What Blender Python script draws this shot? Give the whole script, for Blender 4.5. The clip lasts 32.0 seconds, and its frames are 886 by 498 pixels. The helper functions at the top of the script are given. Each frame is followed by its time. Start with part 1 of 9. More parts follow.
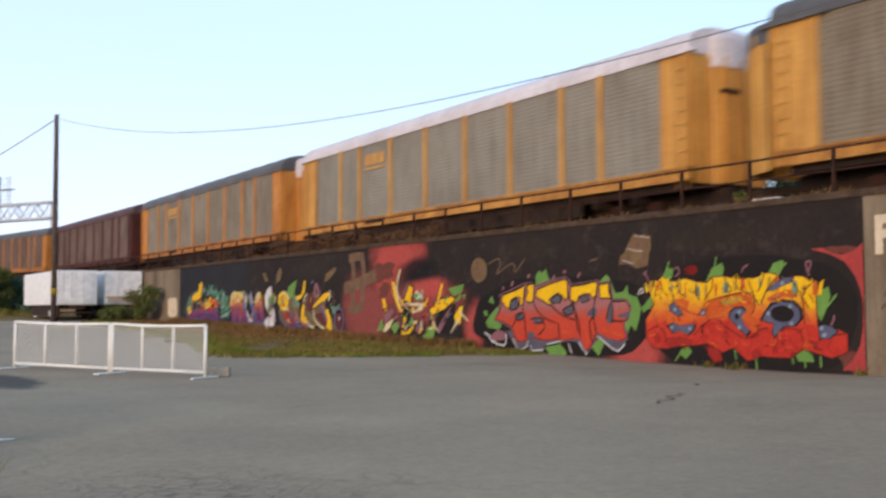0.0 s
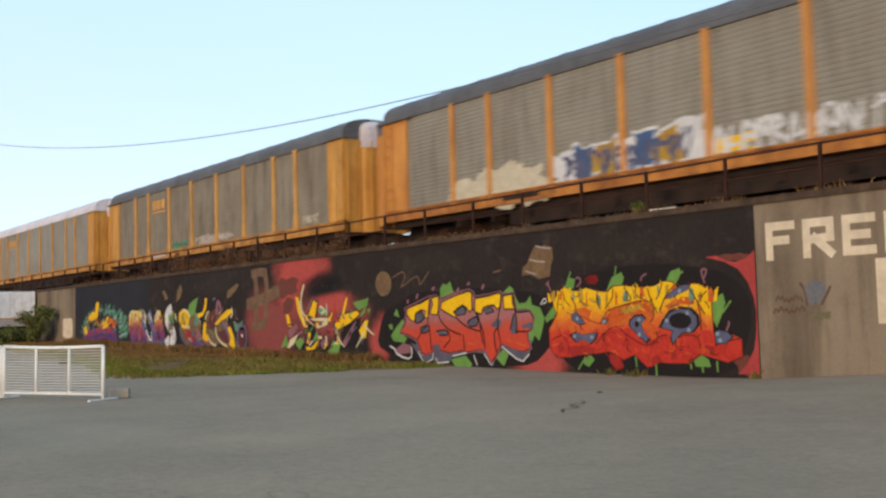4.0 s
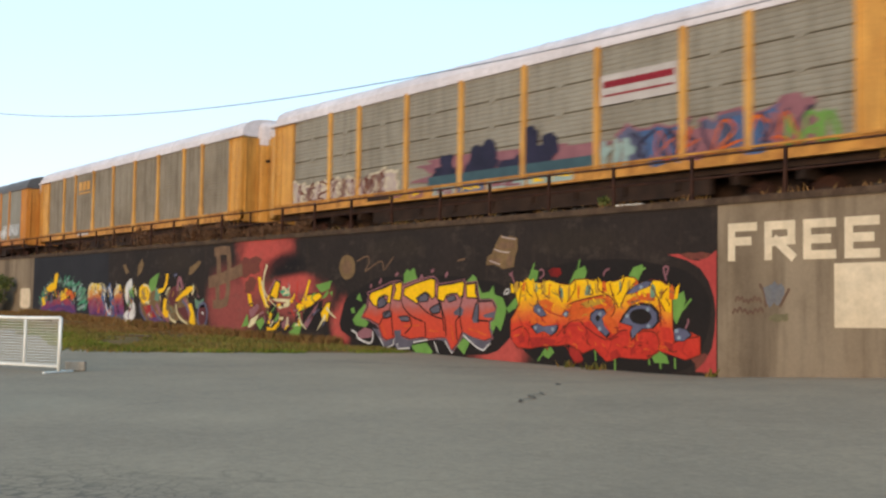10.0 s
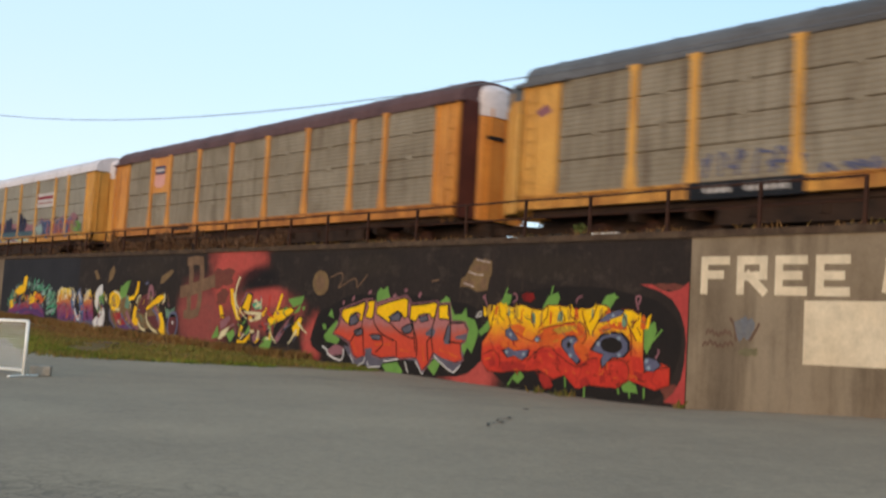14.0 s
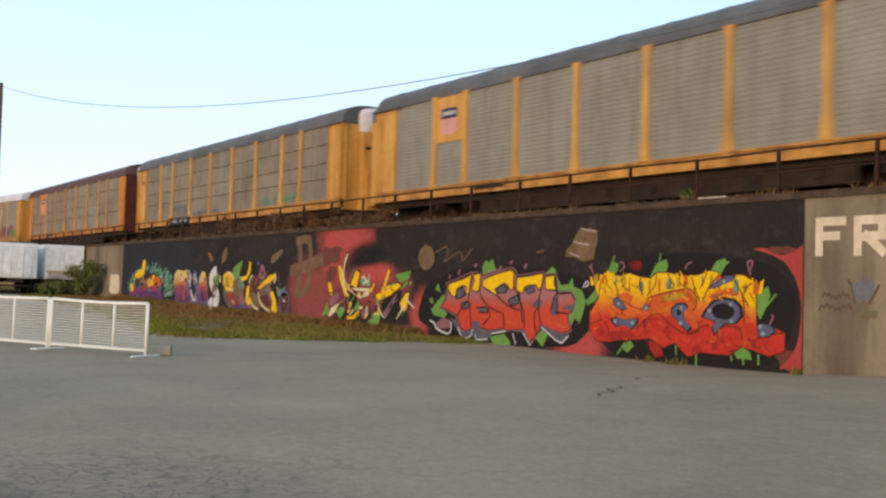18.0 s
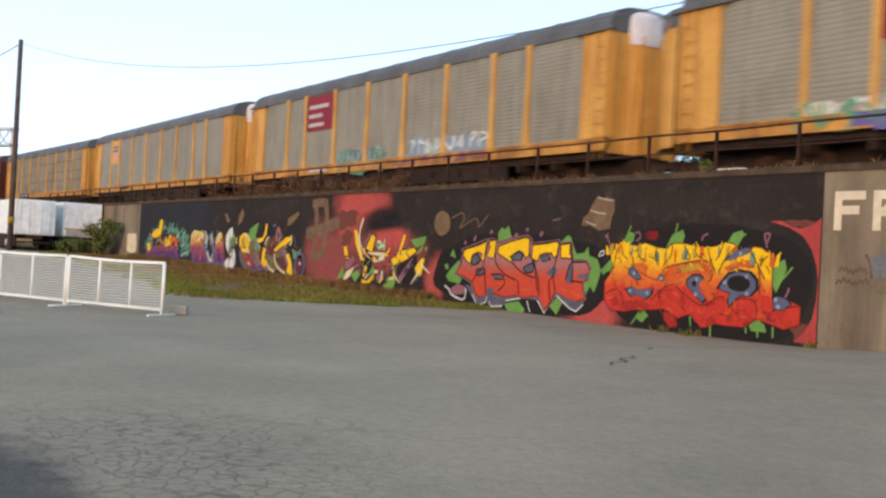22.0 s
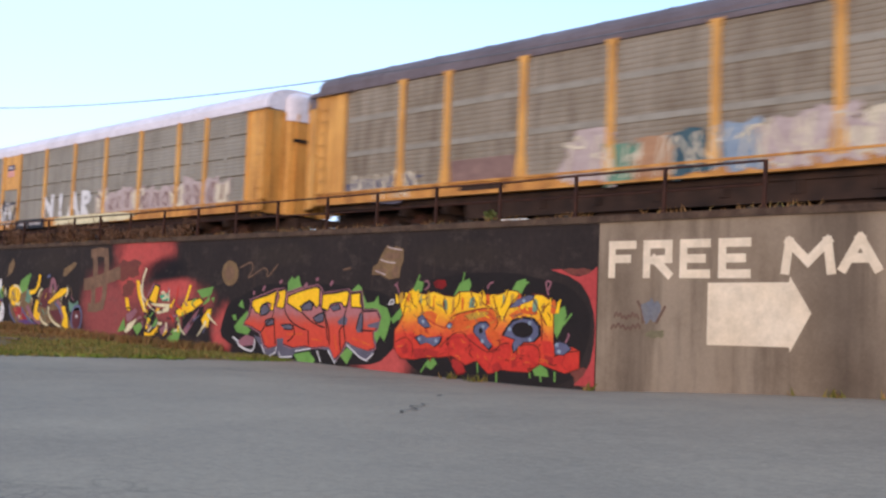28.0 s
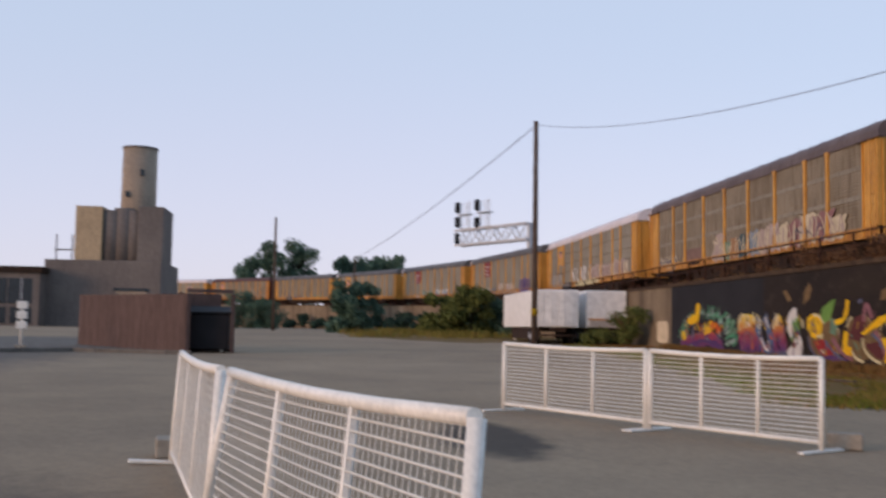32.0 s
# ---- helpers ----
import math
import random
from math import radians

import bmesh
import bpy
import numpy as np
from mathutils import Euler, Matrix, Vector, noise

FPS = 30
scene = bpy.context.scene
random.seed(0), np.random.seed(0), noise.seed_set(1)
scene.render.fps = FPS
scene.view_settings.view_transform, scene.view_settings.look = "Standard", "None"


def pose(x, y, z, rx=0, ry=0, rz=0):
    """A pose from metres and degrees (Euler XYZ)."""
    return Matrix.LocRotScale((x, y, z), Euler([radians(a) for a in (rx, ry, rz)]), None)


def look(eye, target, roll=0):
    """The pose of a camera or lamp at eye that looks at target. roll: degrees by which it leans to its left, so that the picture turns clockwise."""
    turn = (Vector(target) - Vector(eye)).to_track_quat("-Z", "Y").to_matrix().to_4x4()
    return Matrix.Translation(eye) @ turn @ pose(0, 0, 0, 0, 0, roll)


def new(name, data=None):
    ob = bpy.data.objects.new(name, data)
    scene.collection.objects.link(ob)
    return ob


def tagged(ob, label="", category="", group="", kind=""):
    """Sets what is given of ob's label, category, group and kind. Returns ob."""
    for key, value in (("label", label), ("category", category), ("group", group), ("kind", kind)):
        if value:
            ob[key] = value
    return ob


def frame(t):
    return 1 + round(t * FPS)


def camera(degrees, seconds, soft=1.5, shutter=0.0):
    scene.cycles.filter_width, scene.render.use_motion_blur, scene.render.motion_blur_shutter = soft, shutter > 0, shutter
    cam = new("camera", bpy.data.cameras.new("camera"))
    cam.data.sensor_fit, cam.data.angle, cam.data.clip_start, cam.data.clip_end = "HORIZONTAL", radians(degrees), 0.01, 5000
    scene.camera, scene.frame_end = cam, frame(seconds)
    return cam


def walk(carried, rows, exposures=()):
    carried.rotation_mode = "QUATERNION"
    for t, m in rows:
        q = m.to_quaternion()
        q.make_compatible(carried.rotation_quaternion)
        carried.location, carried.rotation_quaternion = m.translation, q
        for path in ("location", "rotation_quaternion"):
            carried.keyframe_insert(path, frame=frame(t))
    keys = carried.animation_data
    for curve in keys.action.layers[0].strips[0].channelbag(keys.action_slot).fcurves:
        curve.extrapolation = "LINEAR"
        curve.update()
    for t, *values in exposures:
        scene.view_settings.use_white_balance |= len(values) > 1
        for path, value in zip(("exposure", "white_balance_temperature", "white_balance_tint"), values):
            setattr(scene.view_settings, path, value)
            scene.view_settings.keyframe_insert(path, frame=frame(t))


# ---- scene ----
# Plan: x runs along the retaining wall, y towards it, z up. The camera stands at the origin of the plan.
ROWS = [
    (0, 0, 0, 1.52, 93.148, 0.272, 58.033),
    (0.5, 0, 0, 1.52, 94.684, -0.132, 56.491),
    (1, 0, 0, 1.52, 95.493, -0.818, 57.208),
    (1.5, 0, 0, 1.52, 95.738, 0.31, 56.156),
    (2, 0, 0, 1.52, 93.247, -0.692, 54.757),
    (2.5, 0, 0, 1.52, 93.334, -1.137, 54.7),
    (3, 0, 0, 1.52, 93.987, 0.254, 54.217),
    (3.5, 0, 0, 1.52, 93.981, 0.803, 52.996),
    (5.5, 0, 0, 1.52, 93.555, 3.357, 53.131),
    (6, 0, 0, 1.52, 94.142, 2.96, 52.726),
    (6.5, 0, 0, 1.52, 94.791, 1.851, 52.027),
    (7, 0, 0, 1.52, 94.502, 1.173, 51.731),
    (7.5, 0, 0, 1.52, 93.254, 0.718, 52.663),
    (8, 0, 0, 1.52, 93.518, 1.345, 52.14),
    (8.5, 0, 0, 1.52, 93.013, 0.713, 51.758),
    (9, 0, 0, 1.52, 92.708, 0.044, 50.943),
    (9.5, 0, 0, 1.52, 92.908, 0.056, 50.107),
    (10, 0, 0, 1.52, 93.061, -0.884, 50.593),
    (10.5, 0, 0, 1.52, 93.033, -1.355, 51.16),
    (11, 0, 0, 1.52, 93.337, -1.723, 51.255),
    (11.5, 0, 0, 1.52, 93.261, -2.789, 50.781),
    (12, 0, 0, 1.52, 94.895, -4.957, 50.077),
    (12.5, 0, 0, 1.52, 96.781, -5.918, 49.582),
    (13, 0, 0, 1.52, 96.608, -4.958, 49.579),
    (13.5, 0, 0, 1.52, 96.354, -4.343, 49.46),
    (14, 0, 0, 1.52, 94.275, -3.367, 49.024),
    (14.5, 0, 0, 1.52, 93.629, -0.377, 51.198),
    (16.5, 0, 0, 1.52, 92.646, -1.198, 53.62),
    (17, 0, 0, 1.52, 93.054, -2.008, 54.058),
    (17.5, 0, 0, 1.52, 93.008, -2.548, 54.546),
    (18, 0, 0, 1.52, 92.458, -1.722, 55.009),
    (18.5, 0, 0, 1.52, 92.402, -1.588, 54.687),
    (19, 0, 0, 1.52, 92.131, -1.976, 55.195),
    (19.5, 0, 0, 1.52, 91.603, -2.271, 56.606),
    (20, 0, 0, 1.52, 90.338, -3.372, 56.128),
    (20.5, 0, 0, 1.52, 90.694, -3.532, 56.048),
    (21, 0, 0, 1.52, 90.251, -3.629, 56.186),
    (21.5, 0, 0, 1.52, 90.24, -3.331, 56.213),
    (22, 0, 0, 1.52, 90.5, -2.971, 55.868),
    (22.5, 0, 0, 1.52, 90.573, -3.312, 55.144),
    (23, 0, 0, 1.52, 91.006, -4.239, 52.9),
    (23.5, 0, 0, 1.52, 91.715, -4.18, 51.441),
    (24, 0, 0, 1.52, 92.951, -4.601, 49.41),
    (24.5, 0, 0, 1.52, 92.855, -5.103, 47.573),
    (25, 0, 0, 1.52, 91.494, -6.704, 48.156),
    (25.5, 0, 0, 1.52, 90.649, -4.583, 48.952),
    (26, 0, 0, 1.52, 93.021, -0.685, 47.306),
    (26.5, 0, 0, 1.52, 94.589, 1.588, 45.371),
    (28.5, 0, 0, 1.52, 93.87, -3.628, 43.146),
    (29, 0, 0, 1.52, 95.927, -1.328, 38.369),
    (29.5, 0, 0, 1.52, 94.757, -1.464, 36.622),
    (30, 0, 0, 1.52, 92.889, -0.455, 52.915),
    (30.2, 0, 0, 1.52, 93.215, -0.117, 61.842),
    (30.4, 0, 0, 1.52, 92.357, 1.419, 70.988),
    (30.5, 0, 0, 1.52, 91.728, 1.844, 74.278),
    (30.6, 0, 0, 1.52, 91.613, 1.928, 75.869),
    (30.8, 0, 0, 1.52, 91.718, 2.003, 79.037),
    (31, -2.3, 0.38, 1.5, 91.58, -0.55, 80.88),
    (31.2, -4.5, 0.7, 1.48, 91.91, -0.86, 82.25),
    (31.5, -7.9, 1.15, 1.42, 92.75, -0.9, 82.76),
    (31.8, -9.1, 1.3, 1.38, 93.89, -0.94, 82.49),
    (32, -9.3, 1.32, 1.38, 94.53, -0.93, 83.6)
]
cam = camera(47.07, 32.0, soft=2.5, shutter=0.7)
walk(cam, [(t, pose(x, y, z, rx, ry, rz)) for t, x, y, z, rx, ry, rz in ROWS],
     exposures=[(0.0, 1.5, 7000, 19), (1.0, 1.34, 6850, 19), (2.0, 1.28, 6950, 17), (3.0, 1.42, 7200, 15), (7.0, 1.38, 7200, 13), (10.0, 1.58, 7250, 11), (12.2, 1.62, 7300, 11), (13.4, 1.36, 7250, 12), (14.5, 1.38, 7350, 12), (17.0, 1.45, 7500, 14), (20.5, 1.68, 7250, 14), (21.2, 1.73, 7350, 14), (22.0, 1.7, 7050, 15), (24.0, 1.76, 6300, 17), (25.2, 1.84, 6400, 14), (26.0, 1.87, 6500, 17), (28.8, 1.66, 6050, 24), (29.4, 1.66, 6000, 26), (30.0, 1.72, 6050, 22), (30.6, 1.38, 6600, 20), (31.0, 1.17, 6400, 21), (32.0, 0.98, 7600, 30)])

# ---- world and light ----
SUN_EL, SUN_AZ = 12.0, 152.0
world = bpy.data.worlds.new("evening_sky")
scene.world = world
world.use_nodes = True
wt = world.node_tree
sky = wt.nodes.new("ShaderNodeTexSky")
sky.sky_type = 'NISHITA'
sky.sun_disc = False
sky.sun_elevation = radians(18.0)
sky.sun_rotation = radians(SUN_AZ)
sky.air_density, sky.dust_density, sky.ozone_density = 1.0, 0.8, 1.6
haze = wt.nodes.new("ShaderNodeMix")  # thin even cloud veil over the evening sky
haze.data_type = 'RGBA'
haze.inputs[0].default_value = 0.88
way = wt.nodes.new("ShaderNodeTexCoord").outputs["Generated"]
height = wt.nodes.new("ShaderNodeVectorMath")  # bluer upwards and away from the western glow
height.operation = 'DOT_PRODUCT'
height.inputs[1].default_value = (0.5, 0.0, 1.0)
wt.links.new(way, height.inputs[0])
lift = wt.nodes.new("ShaderNodeMath")
lift.operation = 'ADD'
lift.inputs[1].default_value = 0.5
wt.links.new(height.outputs["Value"], lift.inputs[0])
veil = wt.nodes.new("ShaderNodeValToRGB")
veil.color_ramp.interpolation = 'EASE'
for k, (at_, col) in enumerate(((0.04, (0.178, 0.226, 0.300, 1)), (0.36, (0.148, 0.224, 0.300, 1)), (0.62, (0.120, 0.206, 0.292, 1)), (1.0, (0.108, 0.192, 0.282, 1)))):
    e = veil.color_ramp.elements[k] if k < 2 else veil.color_ramp.elements.new(at_)
    e.position, e.color = at_, col
wt.links.new(lift.outputs[0], veil.inputs[0])
scale_up = wt.nodes.new("ShaderNodeVectorMath")
scale_up.operation = 'SCALE'
scale_up.inputs["Scale"].default_value = 10.0
wt.links.new(veil.outputs[0], scale_up.inputs[0])
wt.links.new(scale_up.outputs[0], haze.inputs[7])
wt.links.new(sky.outputs[0], haze.inputs[6])
wt.links.new(haze.outputs[2], wt.nodes["Background"].inputs[0])
wt.nodes["Background"].inputs[1].default_value = 0.15
sun_data = bpy.data.lights.new("sun", 'SUN')
sun_data.energy, sun_data.angle, sun_data.color = 0.74, radians(18), (1.0, 0.76, 0.52)
sun = new("sun", sun_data)
sun.matrix_world = look((100 * math.sin(radians(SUN_AZ)), 100 * math.cos(radians(SUN_AZ)), 100 * math.tan(radians(SUN_EL))), (0, 0, 0))

# ---- materials ----
DULL = 0.66


def lin(r, g, b, k=DULL):
    """An sRGB colour as base colour, scaled down by k to balance surfaces against the sky; k = 1 leaves it as given."""
    return tuple(k * ((v / 255 / 12.92) if v / 255 <= 0.04045 else ((v / 255 + 0.055) / 1.055) ** 2.4) for v in (r, g, b)) + (1.0,)


def mix_node(nt, a, b, fac, kind='MIX'):
    m = nt.nodes.new("ShaderNodeMix")
    m.data_type, m.blend_type = 'RGBA', kind
    for sock, val in ((m.inputs[0], fac), (m.inputs[6], a), (m.inputs[7], b)):
        if hasattr(val, "is_output"):
            nt.links.new(val, sock)
        else:
            sock.default_value = val
    return m.outputs[2]


def noise_node(nt, vec, scale, detail=4.0, rough=0.6):
    n = nt.nodes.new("ShaderNodeTexNoise")
    n.inputs["Scale"].default_value, n.inputs["Detail"].default_value, n.inputs["Roughness"].default_value = scale, detail, rough
    nt.links.new(vec, n.inputs["Vector"])
    return n.outputs["Fac"]


def ramp_node(nt, fac, stops):
    r = nt.nodes.new("ShaderNodeValToRGB")
    el = r.color_ramp.elements
    while len(el) < len(stops):
        el.new(0.5)
    for e, (p, col) in zip(el, stops):
        e.position, e.color = p, col
    nt.links.new(fac, r.inputs[0])
    return r.outputs[0]


def stretch(nt, vec, sx, sy, sz):
    m = nt.nodes.new("ShaderNodeMapping")
    m.inputs["Scale"].default_value = (sx, sy, sz)
    nt.links.new(vec, m.inputs[0])
    return m.outputs[0]


def start_mat(name, rough, metal=0.0):
    m = bpy.data.materials.new(name)
    m.use_nodes = True
    nt = m.node_tree
    p = nt.nodes["Principled BSDF"]
    p.inputs["Roughness"].default_value, p.inputs["Metallic"].default_value = rough, metal
    p.inputs["Specular IOR Level"].default_value = 0.5 if rough < 0.5 else 0.18
    co = nt.nodes.new("ShaderNodeTexCoord").outputs["Object"]
    return m, nt, p, co


def shifted(nt, co):
    """Object coordinates moved by the object's random number, so that repeats differ."""
    info = nt.nodes.new("ShaderNodeObjectInfo")
    mul = nt.nodes.new("ShaderNodeVectorMath")
    mul.operation = 'MULTIPLY_ADD'
    nt.links.new(info.outputs["Random"], mul.inputs[0])
    mul.inputs[1].default_value = (37.0, 19.0, 11.0)
    nt.links.new(co, mul.inputs[2])
    return mul.outputs[0]


def surface(name, a, b, rough=0.7, metal=0.0, scale=1.2, fine=22.0, streak=0.0, dirt=None, bump=0.15, per=True):
    """A worn surface: two colours in broad noise, fine grain, streaks that run down it, dirt, relief."""
    m, nt, p, co = start_mat(name, rough, metal)
    v = shifted(nt, co) if per else co
    broad = ramp_node(nt, noise_node(nt, v, scale, 5.0), [(0.32, a), (0.68, b)])
    grain = noise_node(nt, v, fine, 3.0, 0.7)
    col = mix_node(nt, broad, ramp_node(nt, grain, [(0.3, (0.62, 0.62, 0.62, 1)), (0.7, (1.12, 1.12, 1.12, 1))]), 0.55, 'MULTIPLY')
    if dirt:
        run = noise_node(nt, stretch(nt, v, 2.2, 2.2, 0.22), 1.6, 6.0, 0.7)
        col = mix_node(nt, col, dirt, ramp_node(nt, run, [(0.48, (0, 0, 0, 1)), (0.78, (streak, streak, streak, 1))]))
    nt.links.new(col, p.inputs["Base Color"])
    if bump:
        bn = nt.nodes.new("ShaderNodeBump")
        bn.inputs["Strength"].default_value, bn.inputs["Distance"].default_value = bump, 0.02
        nt.links.new(grain, bn.inputs["Height"])
        nt.links.new(bn.outputs[0], p.inputs["Normal"])
    return m


def graded(name, stops, z0, z1, rough=0.55, dirt=0.25):
    """Spray paint that fades from colour to colour up the wall, between the heights z0 and z1."""
    m, nt, p, co = start_mat(name, rough)
    sep = nt.nodes.new("ShaderNodeSeparateXYZ")
    nt.links.new(co, sep.inputs[0])
    wob = noise_node(nt, co, 1.7, 3.0)
    add = nt.nodes.new("ShaderNodeMath")
    add.operation = 'MULTIPLY_ADD'
    nt.links.new(wob, add.inputs[0])
    add.inputs[1].default_value = 0.5
    nt.links.new(sep.outputs[2], add.inputs[2])
    rng = nt.nodes.new("ShaderNodeMapRange")
    rng.inputs[1].default_value, rng.inputs[2].default_value = z0 + 0.25, z1 + 0.25
    nt.links.new(add.outputs[0], rng.inputs[0])
    col = ramp_node(nt, rng.outputs[0], stops)
    col = mix_node(nt, col, ramp_node(nt, noise_node(nt, co, 9.0, 5.0, 0.7), [(0.3, (0.6, 0.6, 0.6, 1)), (0.7, (1.08, 1.08, 1.08, 1))]), dirt * 2, 'MULTIPLY')
    nt.links.new(col, p.inputs["Base Color"])
    return m


def stained_concrete():
    """Board-cast retaining wall: pale and dark upright bands, rusty runs from the coping, fine grain."""
    m, nt, p, co = start_mat("old_concrete", 0.9)
    band = noise_node(nt, stretch(nt, co, 0.55, 0.55, 0.07), 1.0, 3.0, 0.5)
    col = ramp_node(nt, band, [(0.3, lin(120, 103, 86, 0.66)), (0.5, lin(152, 132, 110, 0.7)), (0.68, lin(168, 149, 127, 0.73))])
    blot = ramp_node(nt, noise_node(nt, co, 0.5, 6.0, 0.65), [(0.3, (0.74, 0.7, 0.66, 1)), (0.52, (1.0, 0.99, 0.98, 1)), (0.72, (1.1, 1.09, 1.07, 1))])
    col = mix_node(nt, col, blot, 0.9, 'MULTIPLY')
    run = noise_node(nt, stretch(nt, co, 1.1, 1.1, 0.14), 1.6, 6.0, 0.62)
    col = mix_node(nt, col, lin(86, 71, 58), ramp_node(nt, run, [(0.5, (0, 0, 0, 1)), (0.76, (0.62, 0.62, 0.62, 1))]))
    grain = noise_node(nt, co, 16.0, 3.0, 0.7)
    col = mix_node(nt, col, ramp_node(nt, grain, [(0.3, (0.8, 0.8, 0.8, 1)), (0.7, (1.06, 1.06, 1.06, 1))]), 0.4, 'MULTIPLY')
    nt.links.new(col, p.inputs["Base Color"])
    bn = nt.nodes.new("ShaderNodeBump")
    bn.inputs["Strength"].default_value, bn.inputs["Distance"].default_value = 0.25, 0.02
    nt.links.new(grain, bn.inputs["Height"])
    nt.links.new(bn.outputs[0], p.inputs["Normal"])
    return m


CONCRETE = stained_concrete()
COPING = surface("coping_concrete", lin(112, 90, 72), lin(74, 58, 48), 0.95, scale=2.6, fine=12, streak=0.7, dirt=lin(84, 58, 44), bump=0.4, per=False)
RAIL_RUST = surface("rusty_iron", lin(88, 54, 40), lin(58, 38, 32), 0.85, 0.0, scale=3, fine=30)
STEEL_DARK = surface("dark_underframe", lin(82, 60, 48), lin(50, 39, 34), 0.85, 0.0, scale=2, fine=20)
BALLAST = surface("ballast", lin(86, 76, 66), lin(50, 44, 40), 0.95, scale=2, fine=40, bump=0.8, per=False)
GALV = surface("galvanized_panel", lin(152, 143, 128, 1.0), lin(136, 126, 111, 1.0), 0.62, 0.1, scale=0.5, fine=16, streak=0.6, dirt=lin(104, 88, 72), bump=0.1)
GALV_BROWN = surface("stained_panel", lin(148, 135, 117, 1.0), lin(126, 112, 94, 1.0), 0.68, 0.05, scale=0.5, fine=16, streak=0.85, dirt=lin(88, 60, 42), bump=0.1)
YELLOW = surface("railcar_yellow", lin(228, 168, 86, 0.9), lin(208, 146, 72, 0.9), 0.55, scale=0.8, fine=14, streak=0.8, dirt=lin(132, 78, 38), bump=0.08)
ORANGE = surface("railcar_orange", lin(224, 152, 74, 0.9), lin(204, 130, 62, 0.9), 0.55, scale=0.8, fine=14, streak=0.6, dirt=lin(120, 66, 34), bump=0.08)
SILL_YELLOW = surface("grimy_yellow_sill", lin(222, 158, 78, 0.9), lin(168, 108, 54, 0.85), 0.65, scale=1.4, fine=10, streak=0.9, dirt=lin(98, 60, 38), bump=0.15)
SILL_ORANGE = surface("grimy_orange_sill", lin(212, 138, 66, 0.9), lin(156, 94, 48, 0.85), 0.65, scale=1.4, fine=10, streak=0.9, dirt=lin(92, 54, 36), bump=0.15)
ROOF_WHITE = surface("white_roof", lin(226, 214, 214, 0.95), lin(204, 192, 192, 0.95), 0.5, scale=0.6, fine=10, streak=0.3, dirt=lin(150, 128, 112), bump=0.05)
ROOF_GREY = surface("grey_roof", lin(132, 128, 128), lin(108, 103, 102), 0.6, 0.2, scale=0.6, fine=10, streak=0.4, dirt=lin(96, 82, 72), bump=0.05)
ROOF_MAUVE = surface("weathered_roof", lin(138, 122, 122), lin(116, 101, 101), 0.65, 0.1, scale=0.6, fine=10, streak=0.5, dirt=lin(96, 76, 66), bump=0.05)
ROOF_BROWN = surface("brown_roof", lin(124, 90, 88), lin(100, 72, 72), 0.7, scale=0.6, fine=10, streak=0.4, dirt=lin(46, 34, 32), bump=0.05)
BROWN_STEEL = surface("brown_end", lin(118, 64, 50), lin(86, 46, 40), 0.7, scale=0.8, fine=14, streak=0.5, dirt=lin(60, 38, 34))
WHITE_PAINT = surface("white_paint", lin(246, 240, 230, 1.0), lin(236, 230, 220, 1.0), 0.45, scale=2, fine=30, streak=0.2, dirt=lin(150, 140, 130), bump=0.05)
CREAM = surface("cream_paint", lin(236, 214, 184, 0.8), lin(228, 204, 172, 0.8), 0.8, scale=1.2, fine=3, streak=0.06, dirt=lin(190, 165, 135), bump=0.1, per=False)
WOOD_POLE = surface("weathered_pole", lin(128, 108, 96), lin(96, 80, 72), 0.9, scale=3, fine=30, streak=0.5, dirt=lin(64, 52, 46))
FENCE_WOOD = surface("fence_boards", lin(116, 94, 88, 0.9), lin(94, 76, 72, 0.9), 0.9, scale=1, fine=16, streak=0.7, dirt=lin(70, 54, 50))
BLACK_PLASTIC = surface("black_bin", lin(42, 40, 44), lin(30, 29, 33), 0.6, scale=1.5, fine=20)
BLOCK = surface("concrete_block", lin(176, 166, 152, 0.9), lin(150, 140, 128, 0.9), 0.95, scale=6, fine=50, bump=0.6)
APRON = surface("worn_concrete", lin(128, 120, 112, 0.9), lin(104, 98, 92, 0.9), 0.95, scale=2, fine=40, bump=0.5)
SILO = surface("silo_concrete", lin(128, 118, 112, 1.0), lin(106, 98, 95, 1.0), 0.9, scale=0.15, fine=3, streak=0.6, dirt=lin(96, 88, 84), bump=0.1, per=False)
# Cream bin block, with the warm sun that falls on it put into the colour.
SILO_SUNLIT = surface("sunlit_cream_silo", lin(196, 170, 138, 1.0), lin(176, 152, 124, 1.0), 0.9, scale=0.15, fine=3, streak=0.5, dirt=lin(120, 106, 96), bump=0.1)
SILO_PALE = surface("pale_render", lin(164, 146, 128, 1.0), lin(146, 130, 116, 1.0), 0.9, scale=0.15, fine=3, streak=0.4, dirt=lin(120, 106, 96), bump=0.1)
GLASS_DARK = surface("dark_window", lin(44, 50, 58), lin(30, 34, 40), 0.15, scale=1, fine=10, bump=0)
GALV_POLE = surface("galvanized_truss", lin(205, 206, 210, 1.0), lin(184, 186, 190, 1.0), 0.55, 0.0, scale=2, fine=20)
WIRE = surface("cable", lin(104, 106, 112, 1.0), lin(88, 90, 96, 1.0), 0.7, bump=0)
BARK = surface("bark", lin(70, 58, 48), lin(48, 40, 34), 0.95, scale=3, fine=25, bump=0.6)
DRY = surface("dry_stems", lin(146, 108, 80), lin(112, 80, 60), 0.95, scale=3, fine=20)
SIGN_RED = surface("red_sign", lin(172, 44, 56), lin(150, 36, 48), 0.55, scale=2, fine=20, streak=0.3, dirt=lin(120, 50, 50))
SIGN_WHITE = surface("white_sign", lin(226, 214, 206), lin(206, 192, 184), 0.55, scale=2, fine=20)
